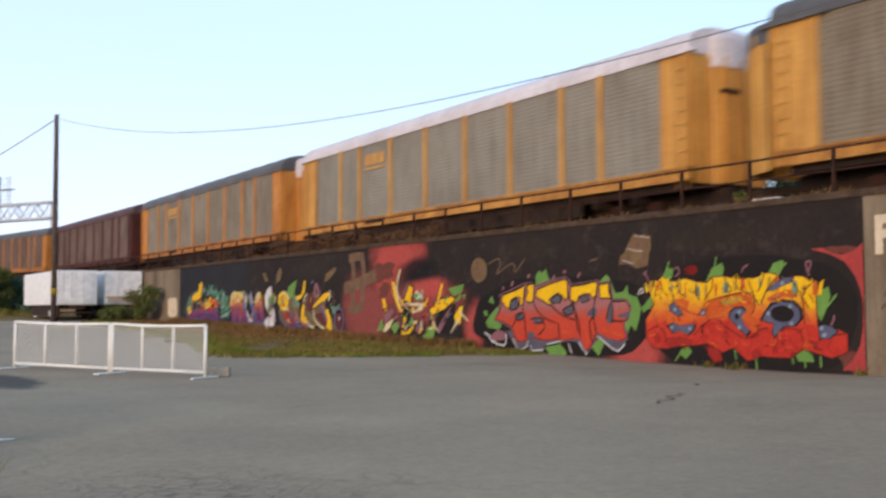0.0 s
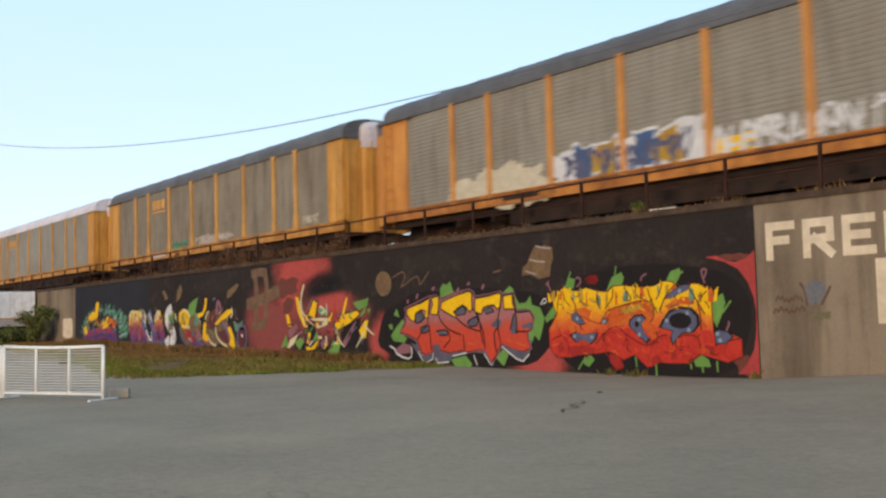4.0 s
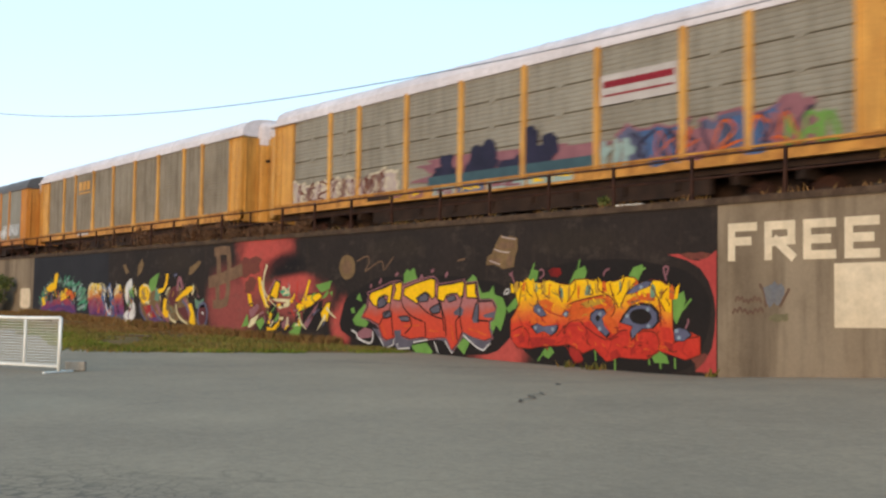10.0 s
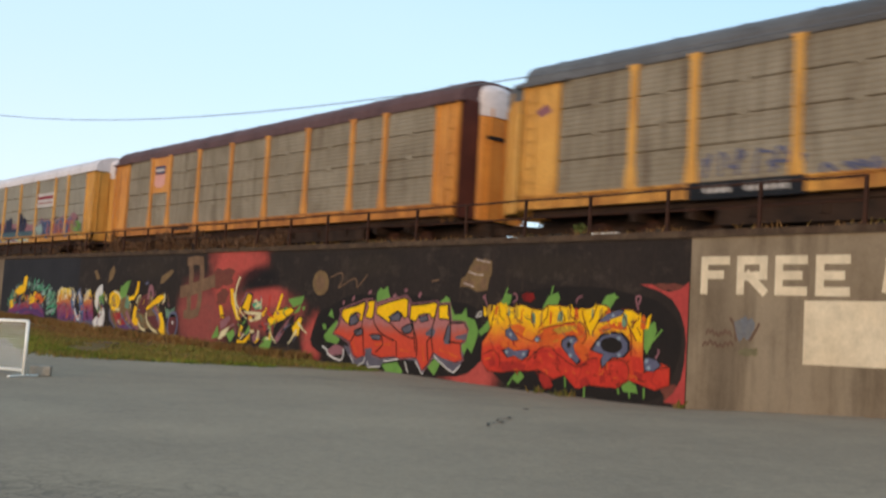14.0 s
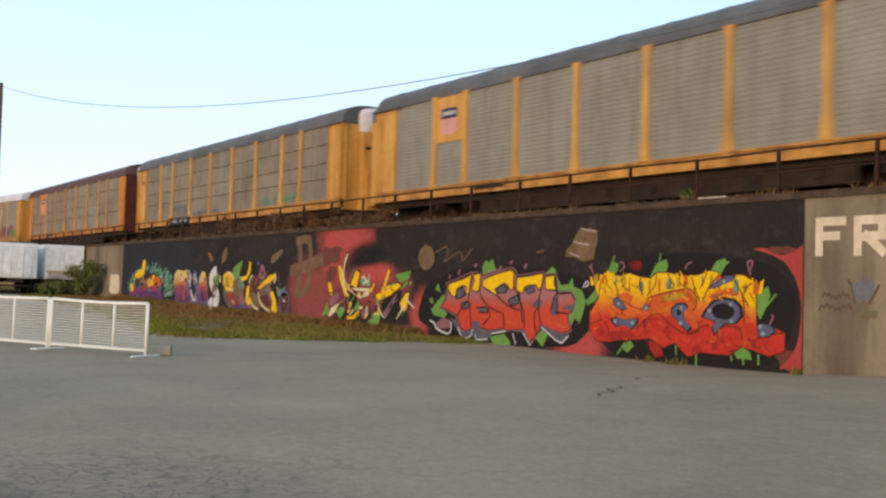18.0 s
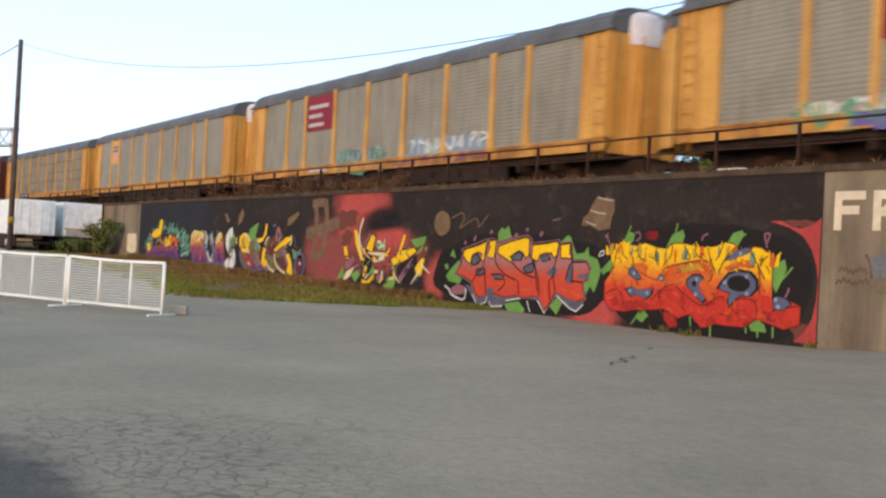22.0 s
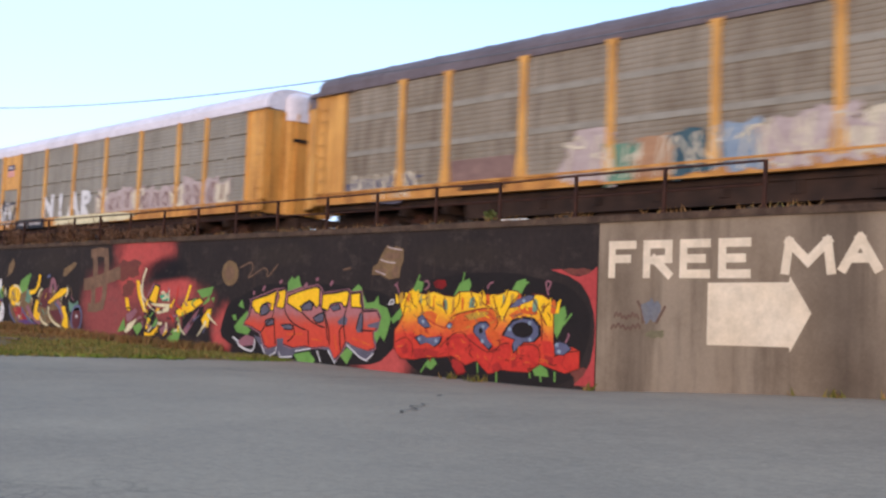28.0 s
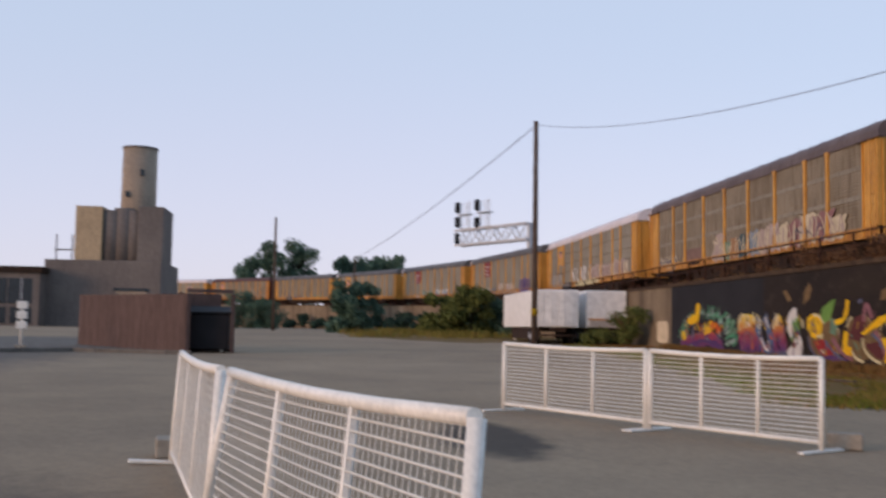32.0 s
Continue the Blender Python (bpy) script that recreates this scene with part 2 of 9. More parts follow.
SIGN_BLUE = surface("blue_sign", lin(64, 62, 110), lin(54, 52, 92), 0.55, scale=2, fine=20)
TYRE = surface("tyre_rubber", lin(36, 35, 36), lin(26, 25, 26), 0.85, scale=4, fine=40)
YTAG = surface("yellow_tag", lin(206, 170, 40), lin(180, 146, 30), 0.6)
LIGHT_RED = surface("signal_head", lin(34, 34, 38), lin(24, 24, 28), 0.6)


def leaf_mat(name, dark, light, dry=None):
    m, nt, p, co = start_mat(name, 0.75)
    geo = nt.nodes.new("ShaderNodeNewGeometry")
    stops = [(0.0, dark), (0.75, light)] + ([(1.0, dry)] if dry else [])
    col = ramp_node(nt, geo.outputs["Random Per Island"], stops)
    col = mix_node(nt, col, ramp_node(nt, noise_node(nt, co, 0.5, 3.0), [(0.3, (0.6, 0.6, 0.6, 1)), (0.7, (1.15, 1.15, 1.15, 1))]), 0.8, 'MULTIPLY')
    nt.links.new(col, p.inputs["Base Color"])
    p.inputs["Specular IOR Level"].default_value = 0.08
    return m


LEAF = leaf_mat("tree_leaves", lin(38, 57, 53, 1.0), lin(58, 84, 72, 1.0))
# Paler, greyer leaf green: the haze of distance is put into the colour.
LEAF_HAZY = leaf_mat("hazy_leaves", lin(62, 88, 78, 1.0), lin(92, 118, 98, 1.0))
LEAF_BUSH = leaf_mat("bush_leaves", lin(62, 74, 42, 1.0), lin(108, 112, 62, 1.0))
GRASS = leaf_mat("dry_grass", lin(92, 94, 42, 1.0), lin(128, 114, 58, 1.0), lin(146, 108, 66, 1.0))
GRASS_GREEN = leaf_mat("green_grass", lin(88, 104, 36, 1.0), lin(124, 130, 50, 1.0), lin(140, 124, 62, 1.0))
GRASS_BROWN = leaf_mat("brown_grass", lin(112, 82, 50, 1.0), lin(140, 102, 62, 1.0), lin(120, 108, 60, 1.0))
WEED = leaf_mat("yellow_weed", lin(88, 92, 34, 1.0), lin(134, 128, 54, 1.0))


def asphalt():
    m, nt, p, co = start_mat("worn_asphalt", 0.92)
    broad = ramp_node(nt, noise_node(nt, co, 0.06, 5.0), [(0.34, lin(145, 125, 105, 0.97)), (0.66, lin(160, 139, 117, 0.97))])
    blot = ramp_node(nt, noise_node(nt, stretch(nt, co, 1.0, 1.0, 1.0), 0.35, 6.0, 0.65), [(0.35, (0.86, 0.86, 0.87, 1)), (0.62, (1.08, 1.07, 1.05, 1))])
    col = mix_node(nt, broad, blot, 0.9, 'MULTIPLY')
    grit = noise_node(nt, co, 26.0, 3.0, 0.75)
    col = mix_node(nt, col, ramp_node(nt, grit, [(0.32, (0.55, 0.55, 0.56, 1)), (0.68, (1.2, 1.19, 1.17, 1))]), 0.32, 'MULTIPLY')
    # stains and repairs with ragged edges: bare gravelly earth, a dark resurfaced strip, dark broken asphalt
    warp = noise_node(nt, co, 1.6, 9.0, 0.75)
    for cx, cy, rx, ry, tint, most in ((-14.0, -2.6, 5.5, 2.7, lin(112, 99, 88, 0.85), 0.85), (-12.0, -3.4, 1.5, 0.5, lin(76, 66, 60, 0.8), 0.8), (-40.0, -14.0, 34.0, 7.0, lin(104, 99, 96, 0.85), 0.85),
                                       (-22.2, 3.4, 2.0, 0.7, lin(70, 66, 64, 0.8), 0.85), (-6.9, 0.75, 2.5, 1.05, lin(80, 74, 71, 0.85), 0.85), (-19.0, -5.5, 9.0, 1.6, lin(122, 110, 98, 0.85), 0.5)):
        mp = nt.nodes.new("ShaderNodeMapping")
        mp.inputs["Location"].default_value = (-cx / rx, -cy / ry, 0)
        mp.inputs["Scale"].default_value = (1 / rx, 1 / ry, 0)
        nt.links.new(co, mp.inputs[0])
        ln = nt.nodes.new("ShaderNodeVectorMath")
        ln.operation = 'LENGTH'
        nt.links.new(mp.outputs[0], ln.inputs[0])
        ad = nt.nodes.new("ShaderNodeMath")
        ad.operation = 'MULTIPLY_ADD'
        nt.links.new(warp, ad.inputs[0])
        ad.inputs[1].default_value = 1.0
        nt.links.new(ln.outputs["Value"], ad.inputs[2])
        rg = nt.nodes.new("ShaderNodeMapRange")
        rg.interpolation_type = 'SMOOTHSTEP'
        for sock, v in zip((1, 2, 3, 4), (1.15, 1.7, most, 0.0)):
            rg.inputs[sock].default_value = v
        nt.links.new(ad.outputs[0], rg.inputs[0])
        col = mix_node(nt, col, mix_node(nt, tint, ramp_node(nt, grit, [(0.32, (0.6, 0.6, 0.6, 1)), (0.68, (1.25, 1.24, 1.22, 1))]), 0.6, 'MULTIPLY'), rg.outputs[0])
    speck = noise_node(nt, co, 7.0, 6.0, 0.8)
    col = mix_node(nt, col, ramp_node(nt, speck, [(0.38, (0.75, 0.75, 0.75, 1)), (0.62, (1.18, 1.17, 1.15, 1))]), 0.5, 'MULTIPLY')
    sep = nt.nodes.new("ShaderNodeSeparateXYZ")
    nt.links.new(co, sep.inputs[0])
    vor = nt.nodes.new("ShaderNodeTexVoronoi")
    vor.feature = 'DISTANCE_TO_EDGE'
    vor.inputs["Scale"].default_value = 0.16
    wv = nt.nodes.new("ShaderNodeTexNoise")
    wv.inputs["Scale"].default_value, wv.inputs["Detail"].default_value = 0.5, 5.0
    nt.links.new(co, wv.inputs["Vector"])
    mx = nt.nodes.new("ShaderNodeVectorMath")
    mx.operation = 'MULTIPLY_ADD'
    nt.links.new(wv.outputs["Color"], mx.inputs[0])
    mx.inputs[1].default_value = (3.0, 3.0, 0.0)
    nt.links.new(co, mx.inputs[2])
    nt.links.new(mx.outputs[0], vor.inputs["Vector"])
    crack = ramp_node(nt, vor.outputs["Distance"], [(0.0, (1, 1, 1, 1)), (0.006, (0, 0, 0, 1))])
    gate = ramp_node(nt, noise_node(nt, co, 0.11, 2.0), [(0.52, (0, 0, 0, 1)), (0.68, (0.35, 0.35, 0.35, 1))])
    both = mix_node(nt, crack, gate, 1.0, 'MULTIPLY')
    col = mix_node(nt, col, lin(62, 58, 55), both)
    # a net of fine cracks where the old surface breaks up
    net = nt.nodes.new("ShaderNodeTexVoronoi")
    net.feature = 'DISTANCE_TO_EDGE'
    net.inputs["Scale"].default_value = 6.5
    warped = nt.nodes.new("ShaderNodeVectorMath")
    warped.operation = 'MULTIPLY_ADD'
    nt.links.new(wv.outputs["Color"], warped.inputs[0])
    warped.inputs[1].default_value = (1.5, 1.5, 0.0)
    nt.links.new(co, warped.inputs[2])
    nt.links.new(warped.outputs[0], net.inputs["Vector"])
    lines = ramp_node(nt, net.outputs["Distance"], [(0.0, (1, 1, 1, 1)), (0.085, (0, 0, 0, 1))])
    mp = nt.nodes.new("ShaderNodeMapping")
    mp.inputs["Location"].default_value = (7.2 / 6.0, -2.5 / 3.2, 0)
    mp.inputs["Scale"].default_value = (1 / 6.0, 1 / 3.2, 0)
    nt.links.new(co, mp.inputs[0])
    ln = nt.nodes.new("ShaderNodeVectorMath")
    ln.operation = 'LENGTH'
    nt.links.new(mp.outputs[0], ln.inputs[0])
    ad = nt.nodes.new("ShaderNodeMath")
    ad.operation = 'MULTIPLY_ADD'
    nt.links.new(warp, ad.inputs[0])
    ad.inputs[1].default_value = 0.9
    nt.links.new(ln.outputs["Value"], ad.inputs[2])
    where = ramp_node(nt, ad.outputs[0], [(0.9, (0.7, 0.7, 0.7, 1)), (1.0, (0, 0, 0, 1))])
    where.node.color_ramp.elements[0].position = 0.55
    col = mix_node(nt, col, lin(70, 64, 60, 0.8), mix_node(nt, lines, where, 1.0, 'MULTIPLY'))
    nt.links.new(col, p.inputs["Base Color"])
    bn = nt.nodes.new("ShaderNodeBump")
    bn.inputs["Strength"].default_value, bn.inputs["Distance"].default_value = 0.5, 0.02
    nt.links.new(grit, bn.inputs["Height"])
    nt.links.new(bn.outputs[0], p.inputs["Normal"])
    return m


ASPHALT = asphalt()
CRACK_FILL = surface("crack_dirt", lin(100, 90, 80, 0.85), lin(82, 74, 67, 0.85), 0.95, per=False)


CLOUDS = ((-35.2, 3.5, 2.2, 0.9, 0), (-36.2, 2.5, 1.0, 1.1, 0), (-37.8, 1.2, 2.2, 1.7, 1), (-33.0, 1.6, 3.0, 0.9, 1), (-32.8, 2.2, 1.6, 0.4, 0), (-33.5, 2.85, 1.5, 0.5, 2), (-29.6, 0.7, 0.7, 1.0, 0), (-21.5, 0.2, 1.2, 0.9, 0),
          (-26.5, 3.3, 1.6, 0.4, 3), (-18.6, 3.2, 1.8, 0.4, 3), (-43.0, 3.2, 2.0, 0.5, 3))


def painted_wall():
    """The black ground coat of the mural: sooty black with faded brown and blue-grey areas."""
    m, nt, p, co = start_mat("mural_ground", 0.9)
    col = ramp_node(nt, noise_node(nt, co, 0.35, 5.0), [(0.3, lin(48, 40, 37)), (0.6, lin(57, 47, 43)), (0.8, lin(70, 59, 52))])
    warp = noise_node(nt, co, 1.1, 4.0)
    tints = (lin(196, 84, 76, 0.78), lin(160, 80, 74, 0.72), lin(34, 29, 30), lin(66, 55, 46))
    for cx, cz, rx, rz, k in CLOUDS:
        mp = nt.nodes.new("ShaderNodeMapping")
        mp.inputs["Location"].default_value = (-cx / rx, 0, -cz / rz)
        mp.inputs["Scale"].default_value = (1 / rx, 0, 1 / rz)
        nt.links.new(co, mp.inputs[0])
        ln = nt.nodes.new("ShaderNodeVectorMath")
        ln.operation = 'LENGTH'
        nt.links.new(mp.outputs[0], ln.inputs[0])
        ad = nt.nodes.new("ShaderNodeMath")
        ad.operation = 'MULTIPLY_ADD'
        nt.links.new(warp, ad.inputs[0])
        ad.inputs[1].default_value = 0.9
        nt.links.new(ln.outputs["Value"], ad.inputs[2])
        soft = ramp_node(nt, ad.outputs[0], [(0.0, (1, 1, 1, 1)), (1.0, (0, 0, 0, 1))])
        rg = nt.nodes.new("ShaderNodeMapRange")
        rg.interpolation_type = 'SMOOTHSTEP'
        for sock, v in zip((1, 2, 3, 4), (0.95, 1.7, 0.92 if k < 3 else 0.5, 0.0)):
            rg.inputs[sock].default_value = v
        nt.links.new(ad.outputs[0], rg.inputs[0])
        nt.nodes.remove(soft.node)
        col = mix_node(nt, col, tints[k], rg.outputs[0])
    col = mix_node(nt, col, ramp_node(nt, noise_node(nt, co, 7.0, 5.0, 0.7), [(0.3, (0.7, 0.7, 0.7, 1)), (0.7, (1.2, 1.2, 1.2, 1))]), 0.6, 'MULTIPLY')
    scuff = ramp_node(nt, noise_node(nt, stretch(nt, co, 1.0, 1.0, 1.5), 1.5, 6.0, 0.7), [(0.56, (0, 0, 0, 1)), (0.74, (0.4, 0.4, 0.4, 1))])
    col = mix_node(nt, col, lin(112, 96, 84), scuff)
    drip = ramp_node(nt, noise_node(nt, stretch(nt, co, 2.6, 1.0, 0.18), 1.3, 5.0, 0.7), [(0.58, (0, 0, 0, 1)), (0.78, (0.35, 0.35, 0.35, 1))])
    col = mix_node(nt, col, lin(98, 78, 64), drip)
    nt.links.new(col, p.inputs["Base Color"])
    return m


MURAL_BLACK = painted_wall()
MURAL_GREY = surface("mural_bluegrey", lin(60, 58, 62), lin(48, 46, 50), 0.9, scale=0.5, fine=8, bump=0.05, per=False)
P_RED = surface("spray_red", lin(176, 54, 54, 0.75), lin(150, 44, 46, 0.75), 0.7, scale=0.9, fine=8, bump=0, per=False)
P_WEDGE = surface("spray_brick_red", lin(200, 78, 72, 0.78), lin(180, 66, 62, 0.78), 0.75, scale=1.2, fine=9, streak=0.4, dirt=lin(140, 54, 52, 0.75), bump=0, per=False)
P_PINK = surface("spray_pink", lin(196, 88, 84, 0.75), lin(178, 72, 70, 0.75), 0.7, scale=0.9, fine=8, bump=0, per=False)
P_MAROON = surface("spray_maroon", lin(122, 60, 58), lin(92, 46, 48), 0.7, scale=0.7, fine=8, bump=0, per=False)
P_GREEN = surface("spray_green", lin(120, 164, 78, 0.82), lin(100, 144, 66, 0.82), 0.6, scale=2, fine=8, bump=0, per=False)
P_TEAL = surface("spray_teal", lin(70, 156, 116, 1.0), lin(58, 132, 100, 1.0), 0.6, scale=2, fine=8, bump=0, per=False)
P_YELLOW = surface("spray_yellow", lin(242, 192, 20, 0.95), lin(232, 172, 16, 0.95), 0.6, scale=2, fine=8, bump=0, per=False)
P_GOLD = surface("spray_gold", lin(202, 166, 52, 0.8), lin(180, 120, 48, 0.8), 0.6, scale=2, fine=8, bump=0, per=False)
P_CREAM = surface("spray_cream", lin(232, 216, 172, 0.85), lin(212, 196, 152, 0.85), 0.6, scale=2, fine=8, bump=0, per=False)
P_SLATE = surface("spray_slate", lin(106, 106, 130, 0.8), lin(86, 86, 108, 0.8), 0.6, scale=2, fine=8, bump=0, per=False)
P_BLACK = surface("spray_black", lin(46, 38, 35), lin(40, 34, 32), 0.85, scale=2, fine=8, bump=0, per=False)
P_WHITE = surface("spray_white", lin(226, 220, 214, 0.9), lin(204, 198, 194, 0.9), 0.6, scale=2, fine=8, bump=0, per=False)
P_TAN = surface("spray_tan", lin(148, 118, 80), lin(122, 94, 64), 0.7, scale=3, fine=8, bump=0, per=False)
P_HAZE = surface("brown_overspray", lin(128, 74, 58, 0.75), lin(118, 60, 54, 0.75), 0.8, scale=4, fine=12, bump=0, per=False)
P_BROWN = surface("spray_brown", lin(136, 104, 78, 0.8), lin(108, 80, 60, 0.8), 0.7, scale=3, fine=8, bump=0, per=False)
P_BLUE = surface("spray_blue", lin(84, 110, 150, 0.8), lin(68, 92, 130, 0.8), 0.6, scale=2, fine=8, bump=0, per=False)
P_PURPLE = surface("spray_purple", lin(108, 68, 128, 0.7), lin(92, 58, 108, 0.7), 0.6, scale=2, fine=8, bump=0, per=False)
P_VIOLET = surface("spray_violet", lin(128, 108, 162, 0.8), lin(112, 92, 146, 0.8), 0.6, scale=2, fine=8, bump=0, per=False)
P_MAUVE = surface("spray_mauve", lin(168, 112, 118, 0.7), lin(148, 94, 102, 0.7), 0.6, scale=2, fine=8, bump=0, per=False)
P_FIRE = graded("spray_fire", [(0.0, lin(200, 52, 38, 0.85)), (0.36, lin(212, 66, 40, 0.85)), (0.50, lin(222, 112, 44, 0.88)), (0.66, lin(234, 164, 30, 0.9)), (1.0, lin(240, 196, 40, 0.95))], 0.25, 2.35)
P_ROSE = graded("spray_rose", [(0.0, lin(206, 66, 44, 0.85)), (0.45, lin(206, 74, 50, 0.85)), (0.56, lin(188, 96, 82, 0.8)), (0.62, lin(180, 112, 110, 0.78)), (1.0, lin(180, 116, 116, 0.78))], 0.1, 2.3)
P_SUNSET = graded("spray_sunset", [(0.0, lin(110, 62, 116, 0.75)), (0.4, lin(170, 62, 84, 0.75)), (0.7, lin(214, 136, 50, 0.85)), (1.0, lin(234, 196, 50, 0.9))], 0.75, 2.2)
P_MINT = surface("spray_mint", lin(162, 180, 172, 0.85), lin(142, 162, 156, 0.85), 0.6, scale=2, fine=8, bump=0, per=False)
P_INDIGO = surface("spray_indigo", lin(58, 54, 78, 0.7), lin(44, 42, 60, 0.7), 0.7, scale=1.5, fine=8, bump=0, per=False)
P_STAIN_GREEN = surface("greenish_stain", lin(134, 122, 92, 0.7), lin(126, 116, 88, 0.7), 0.9, scale=3, fine=9, bump=0, per=False)
P_TAG = surface("faded_tag", lin(108, 80, 66, 0.7), lin(122, 94, 78, 0.7), 0.8, scale=3, fine=8, bump=0, per=False)
P_SMUDGE = surface("grey_blue_smudge", lin(112, 114, 124, 0.75), lin(128, 122, 118, 0.75), 0.8, scale=3, fine=8, bump=0, per=False)
P_SHELL = surface("faded_rose_field", lin(222, 160, 148, 0.9), lin(208, 146, 136, 0.9), 0.6, scale=2, fine=8, bump=0, per=False)
P_PLUM = surface("spray_plum_grey", lin(110, 104, 116, 0.75), lin(92, 87, 98, 0.75), 0.6, scale=2, fine=8, bump=0, per=False)
TRAILER_WHITE = surface("trailer_white", lin(246, 243, 240, 1.0), lin(240, 236, 232, 1.0), 0.4, scale=0.5, fine=3, bump=0)
P_TERRA = surface("spray_terracotta", lin(184, 140, 104, 0.85), lin(164, 120, 90, 0.85), 0.7, scale=3, fine=10, bump=0, per=False)
P_ROSE_DULL = surface("spray_old_rose", lin(164, 120, 118, 0.85), lin(144, 100, 102, 0.85), 0.7, scale=3, fine=10, bump=0, per=False)
P_DUSTY = surface("spray_dusty_rose", lin(190, 170, 160, 0.9), lin(168, 146, 140, 0.9), 0.6, scale=3, fine=10, bump=0, per=False)
P_UMBER = surface("spray_umber", lin(142, 112, 100, 0.9), lin(122, 94, 86, 0.9), 0.7, scale=3, fine=10, bump=0, per=False)
P_BUFF = surface("spray_buff", lin(216, 200, 172, 0.9), lin(192, 176, 150, 0.9), 0.7, scale=2.5, fine=9, bump=0, per=False)
P_PALE_BLUE = surface("spray_pale_blue", lin(150, 162, 172, 0.85), lin(128, 142, 156, 0.85), 0.6, scale=3, fine=10, bump=0, per=False)
P_SAGE = surface("spray_sage", lin(112, 146, 118, 0.9), lin(88, 118, 98, 0.9), 0.6, scale=3, fine=10, bump=0, per=False)
P_DEEP_TEAL = surface("spray_deep_teal", lin(72, 98, 104, 0.8), lin(60, 82, 90, 0.8), 0.6, scale=2, fine=8, bump=0, per=False)
RUST_PANEL = surface("rust_stained_panel", lin(128, 104, 92, 0.9), lin(100, 76, 66, 0.9), 0.75, scale=0.5, fine=14, streak=0.8, dirt=lin(84, 52, 42), bump=0.1)
P_FLAME_ORANGE = surface("spray_orange", lin(226, 112, 40, 0.8), lin(212, 84, 34, 0.8), 0.6, scale=2.5, fine=9, bump=0, per=False)


# ---- mesh helpers ----
def part(name, bm, material, parent=None, label=""):
    """Links a bmesh (or shared mesh data) as one mesh object, under a thing or part where one is given."""
    if isinstance(bm, bmesh.types.BMesh):
        me = bpy.data.meshes.new(name)
        bm.to_mesh(me)
        bm.free()
        me.materials.append(material)
    else:
        me = bm
    ob = new(name, me)
    ob.parent = parent
    if label:
        ob["label"] = label
    return ob


def empty(name, m, label, category, group="", kind=""):
    ob = new(name)
    ob.matrix_world = m
    ob.empty_display_size = 0.2
    return tagged(ob, label, category, group, kind)


def box(bm, x0, x1, y0, y1, z0, z1, bevel=0.0):
    vs = [bm.verts.new((x, y, z)) for z in (z0, z1) for y in (y0, y1) for x in (x0, x1)]
    for f in ((0, 2, 3, 1), (4, 5, 7, 6), (0, 1, 5, 4), (2, 6, 7, 3), (0, 4, 6, 2), (1, 3, 7, 5)):
        bm.faces.new([vs[i] for i in f])
    if bevel:
        es = list({e for v in vs for e in v.link_edges})
        bmesh.ops.bevel(bm, geom=es, offset=bevel, segments=1, affect='EDGES', profile=0.5)
    return bm


def tube(bm, pts, r, sides=8, r1=None, cap=True):
    """A round bar along the points, tapering from r to r1."""
    r1 = r if r1 is None else r1
    pts = [Vector(p) for p in pts]
    rings = []
    for i, p in enumerate(pts):
        d = (pts[min(i + 1, len(pts) - 1)] - pts[max(i - 1, 0)]).normalized()
        a = d.orthogonal().normalized() if abs(d.z) > 0.99 else d.cross(Vector((0, 0, 1))).normalized()
        b = d.cross(a)
        rr = r + (r1 - r) * i / max(1, len(pts) - 1)
        rings.append([bm.verts.new(p + a * (rr * math.cos(k * math.tau / sides)) + b * (rr * math.sin(k * math.tau / sides))) for k in range(sides)])
    for u, v in zip(rings, rings[1:]):
        for k in range(sides):
            bm.faces.new((u[k], u[(k + 1) % sides], v[(k + 1) % sides], v[k])).smooth = True
    if cap:
        bm.faces.new(rings[0][::-1])
        bm.faces.new(rings[-1])
    return bm


def extrude_profile(bm, pts, x0, x1):
    """A (y, z) outline swept from x0 to x1, closed at the ends."""
    a = [bm.verts.new((x0, y, z)) for y, z in pts]
    b = [bm.verts.new((x1, y, z)) for y, z in pts]
    n = len(pts)
    for k in range(n):
        bm.faces.new((a[k], a[(k + 1) % n], b[(k + 1) % n], b[k]))
    bm.faces.new(a[::-1])
    bm.faces.new(b)
    bmesh.ops.recalc_face_normals(bm, faces=bm.faces)
    return bm


def B():
    return bmesh.new()


# ---- ground ----
def level(x, y):
    """Height of the ground: the lot rises gently to the west, and a little at the foot of the wall to the east."""
    w = -x - 20
    z = 0.0115 * (max(0.0, w) if w < 80 else 80 + 0.25 * (w - 80)) if w < 400 else 0.0115 * 160
    e = min(max((x + 14) / 8, 0.0), 1.0) * min(max((y - 9) / 10, 0.0), 1.0)
    dip = min(max((y - 12) / 7, 0.0), 1.0) * min(max((-x - 10) / 6, 0.0), 1.0) * min(max((x + 60) / 20, 0.0), 1.0)
    return z + 0.36 * e - 0.10 * dip


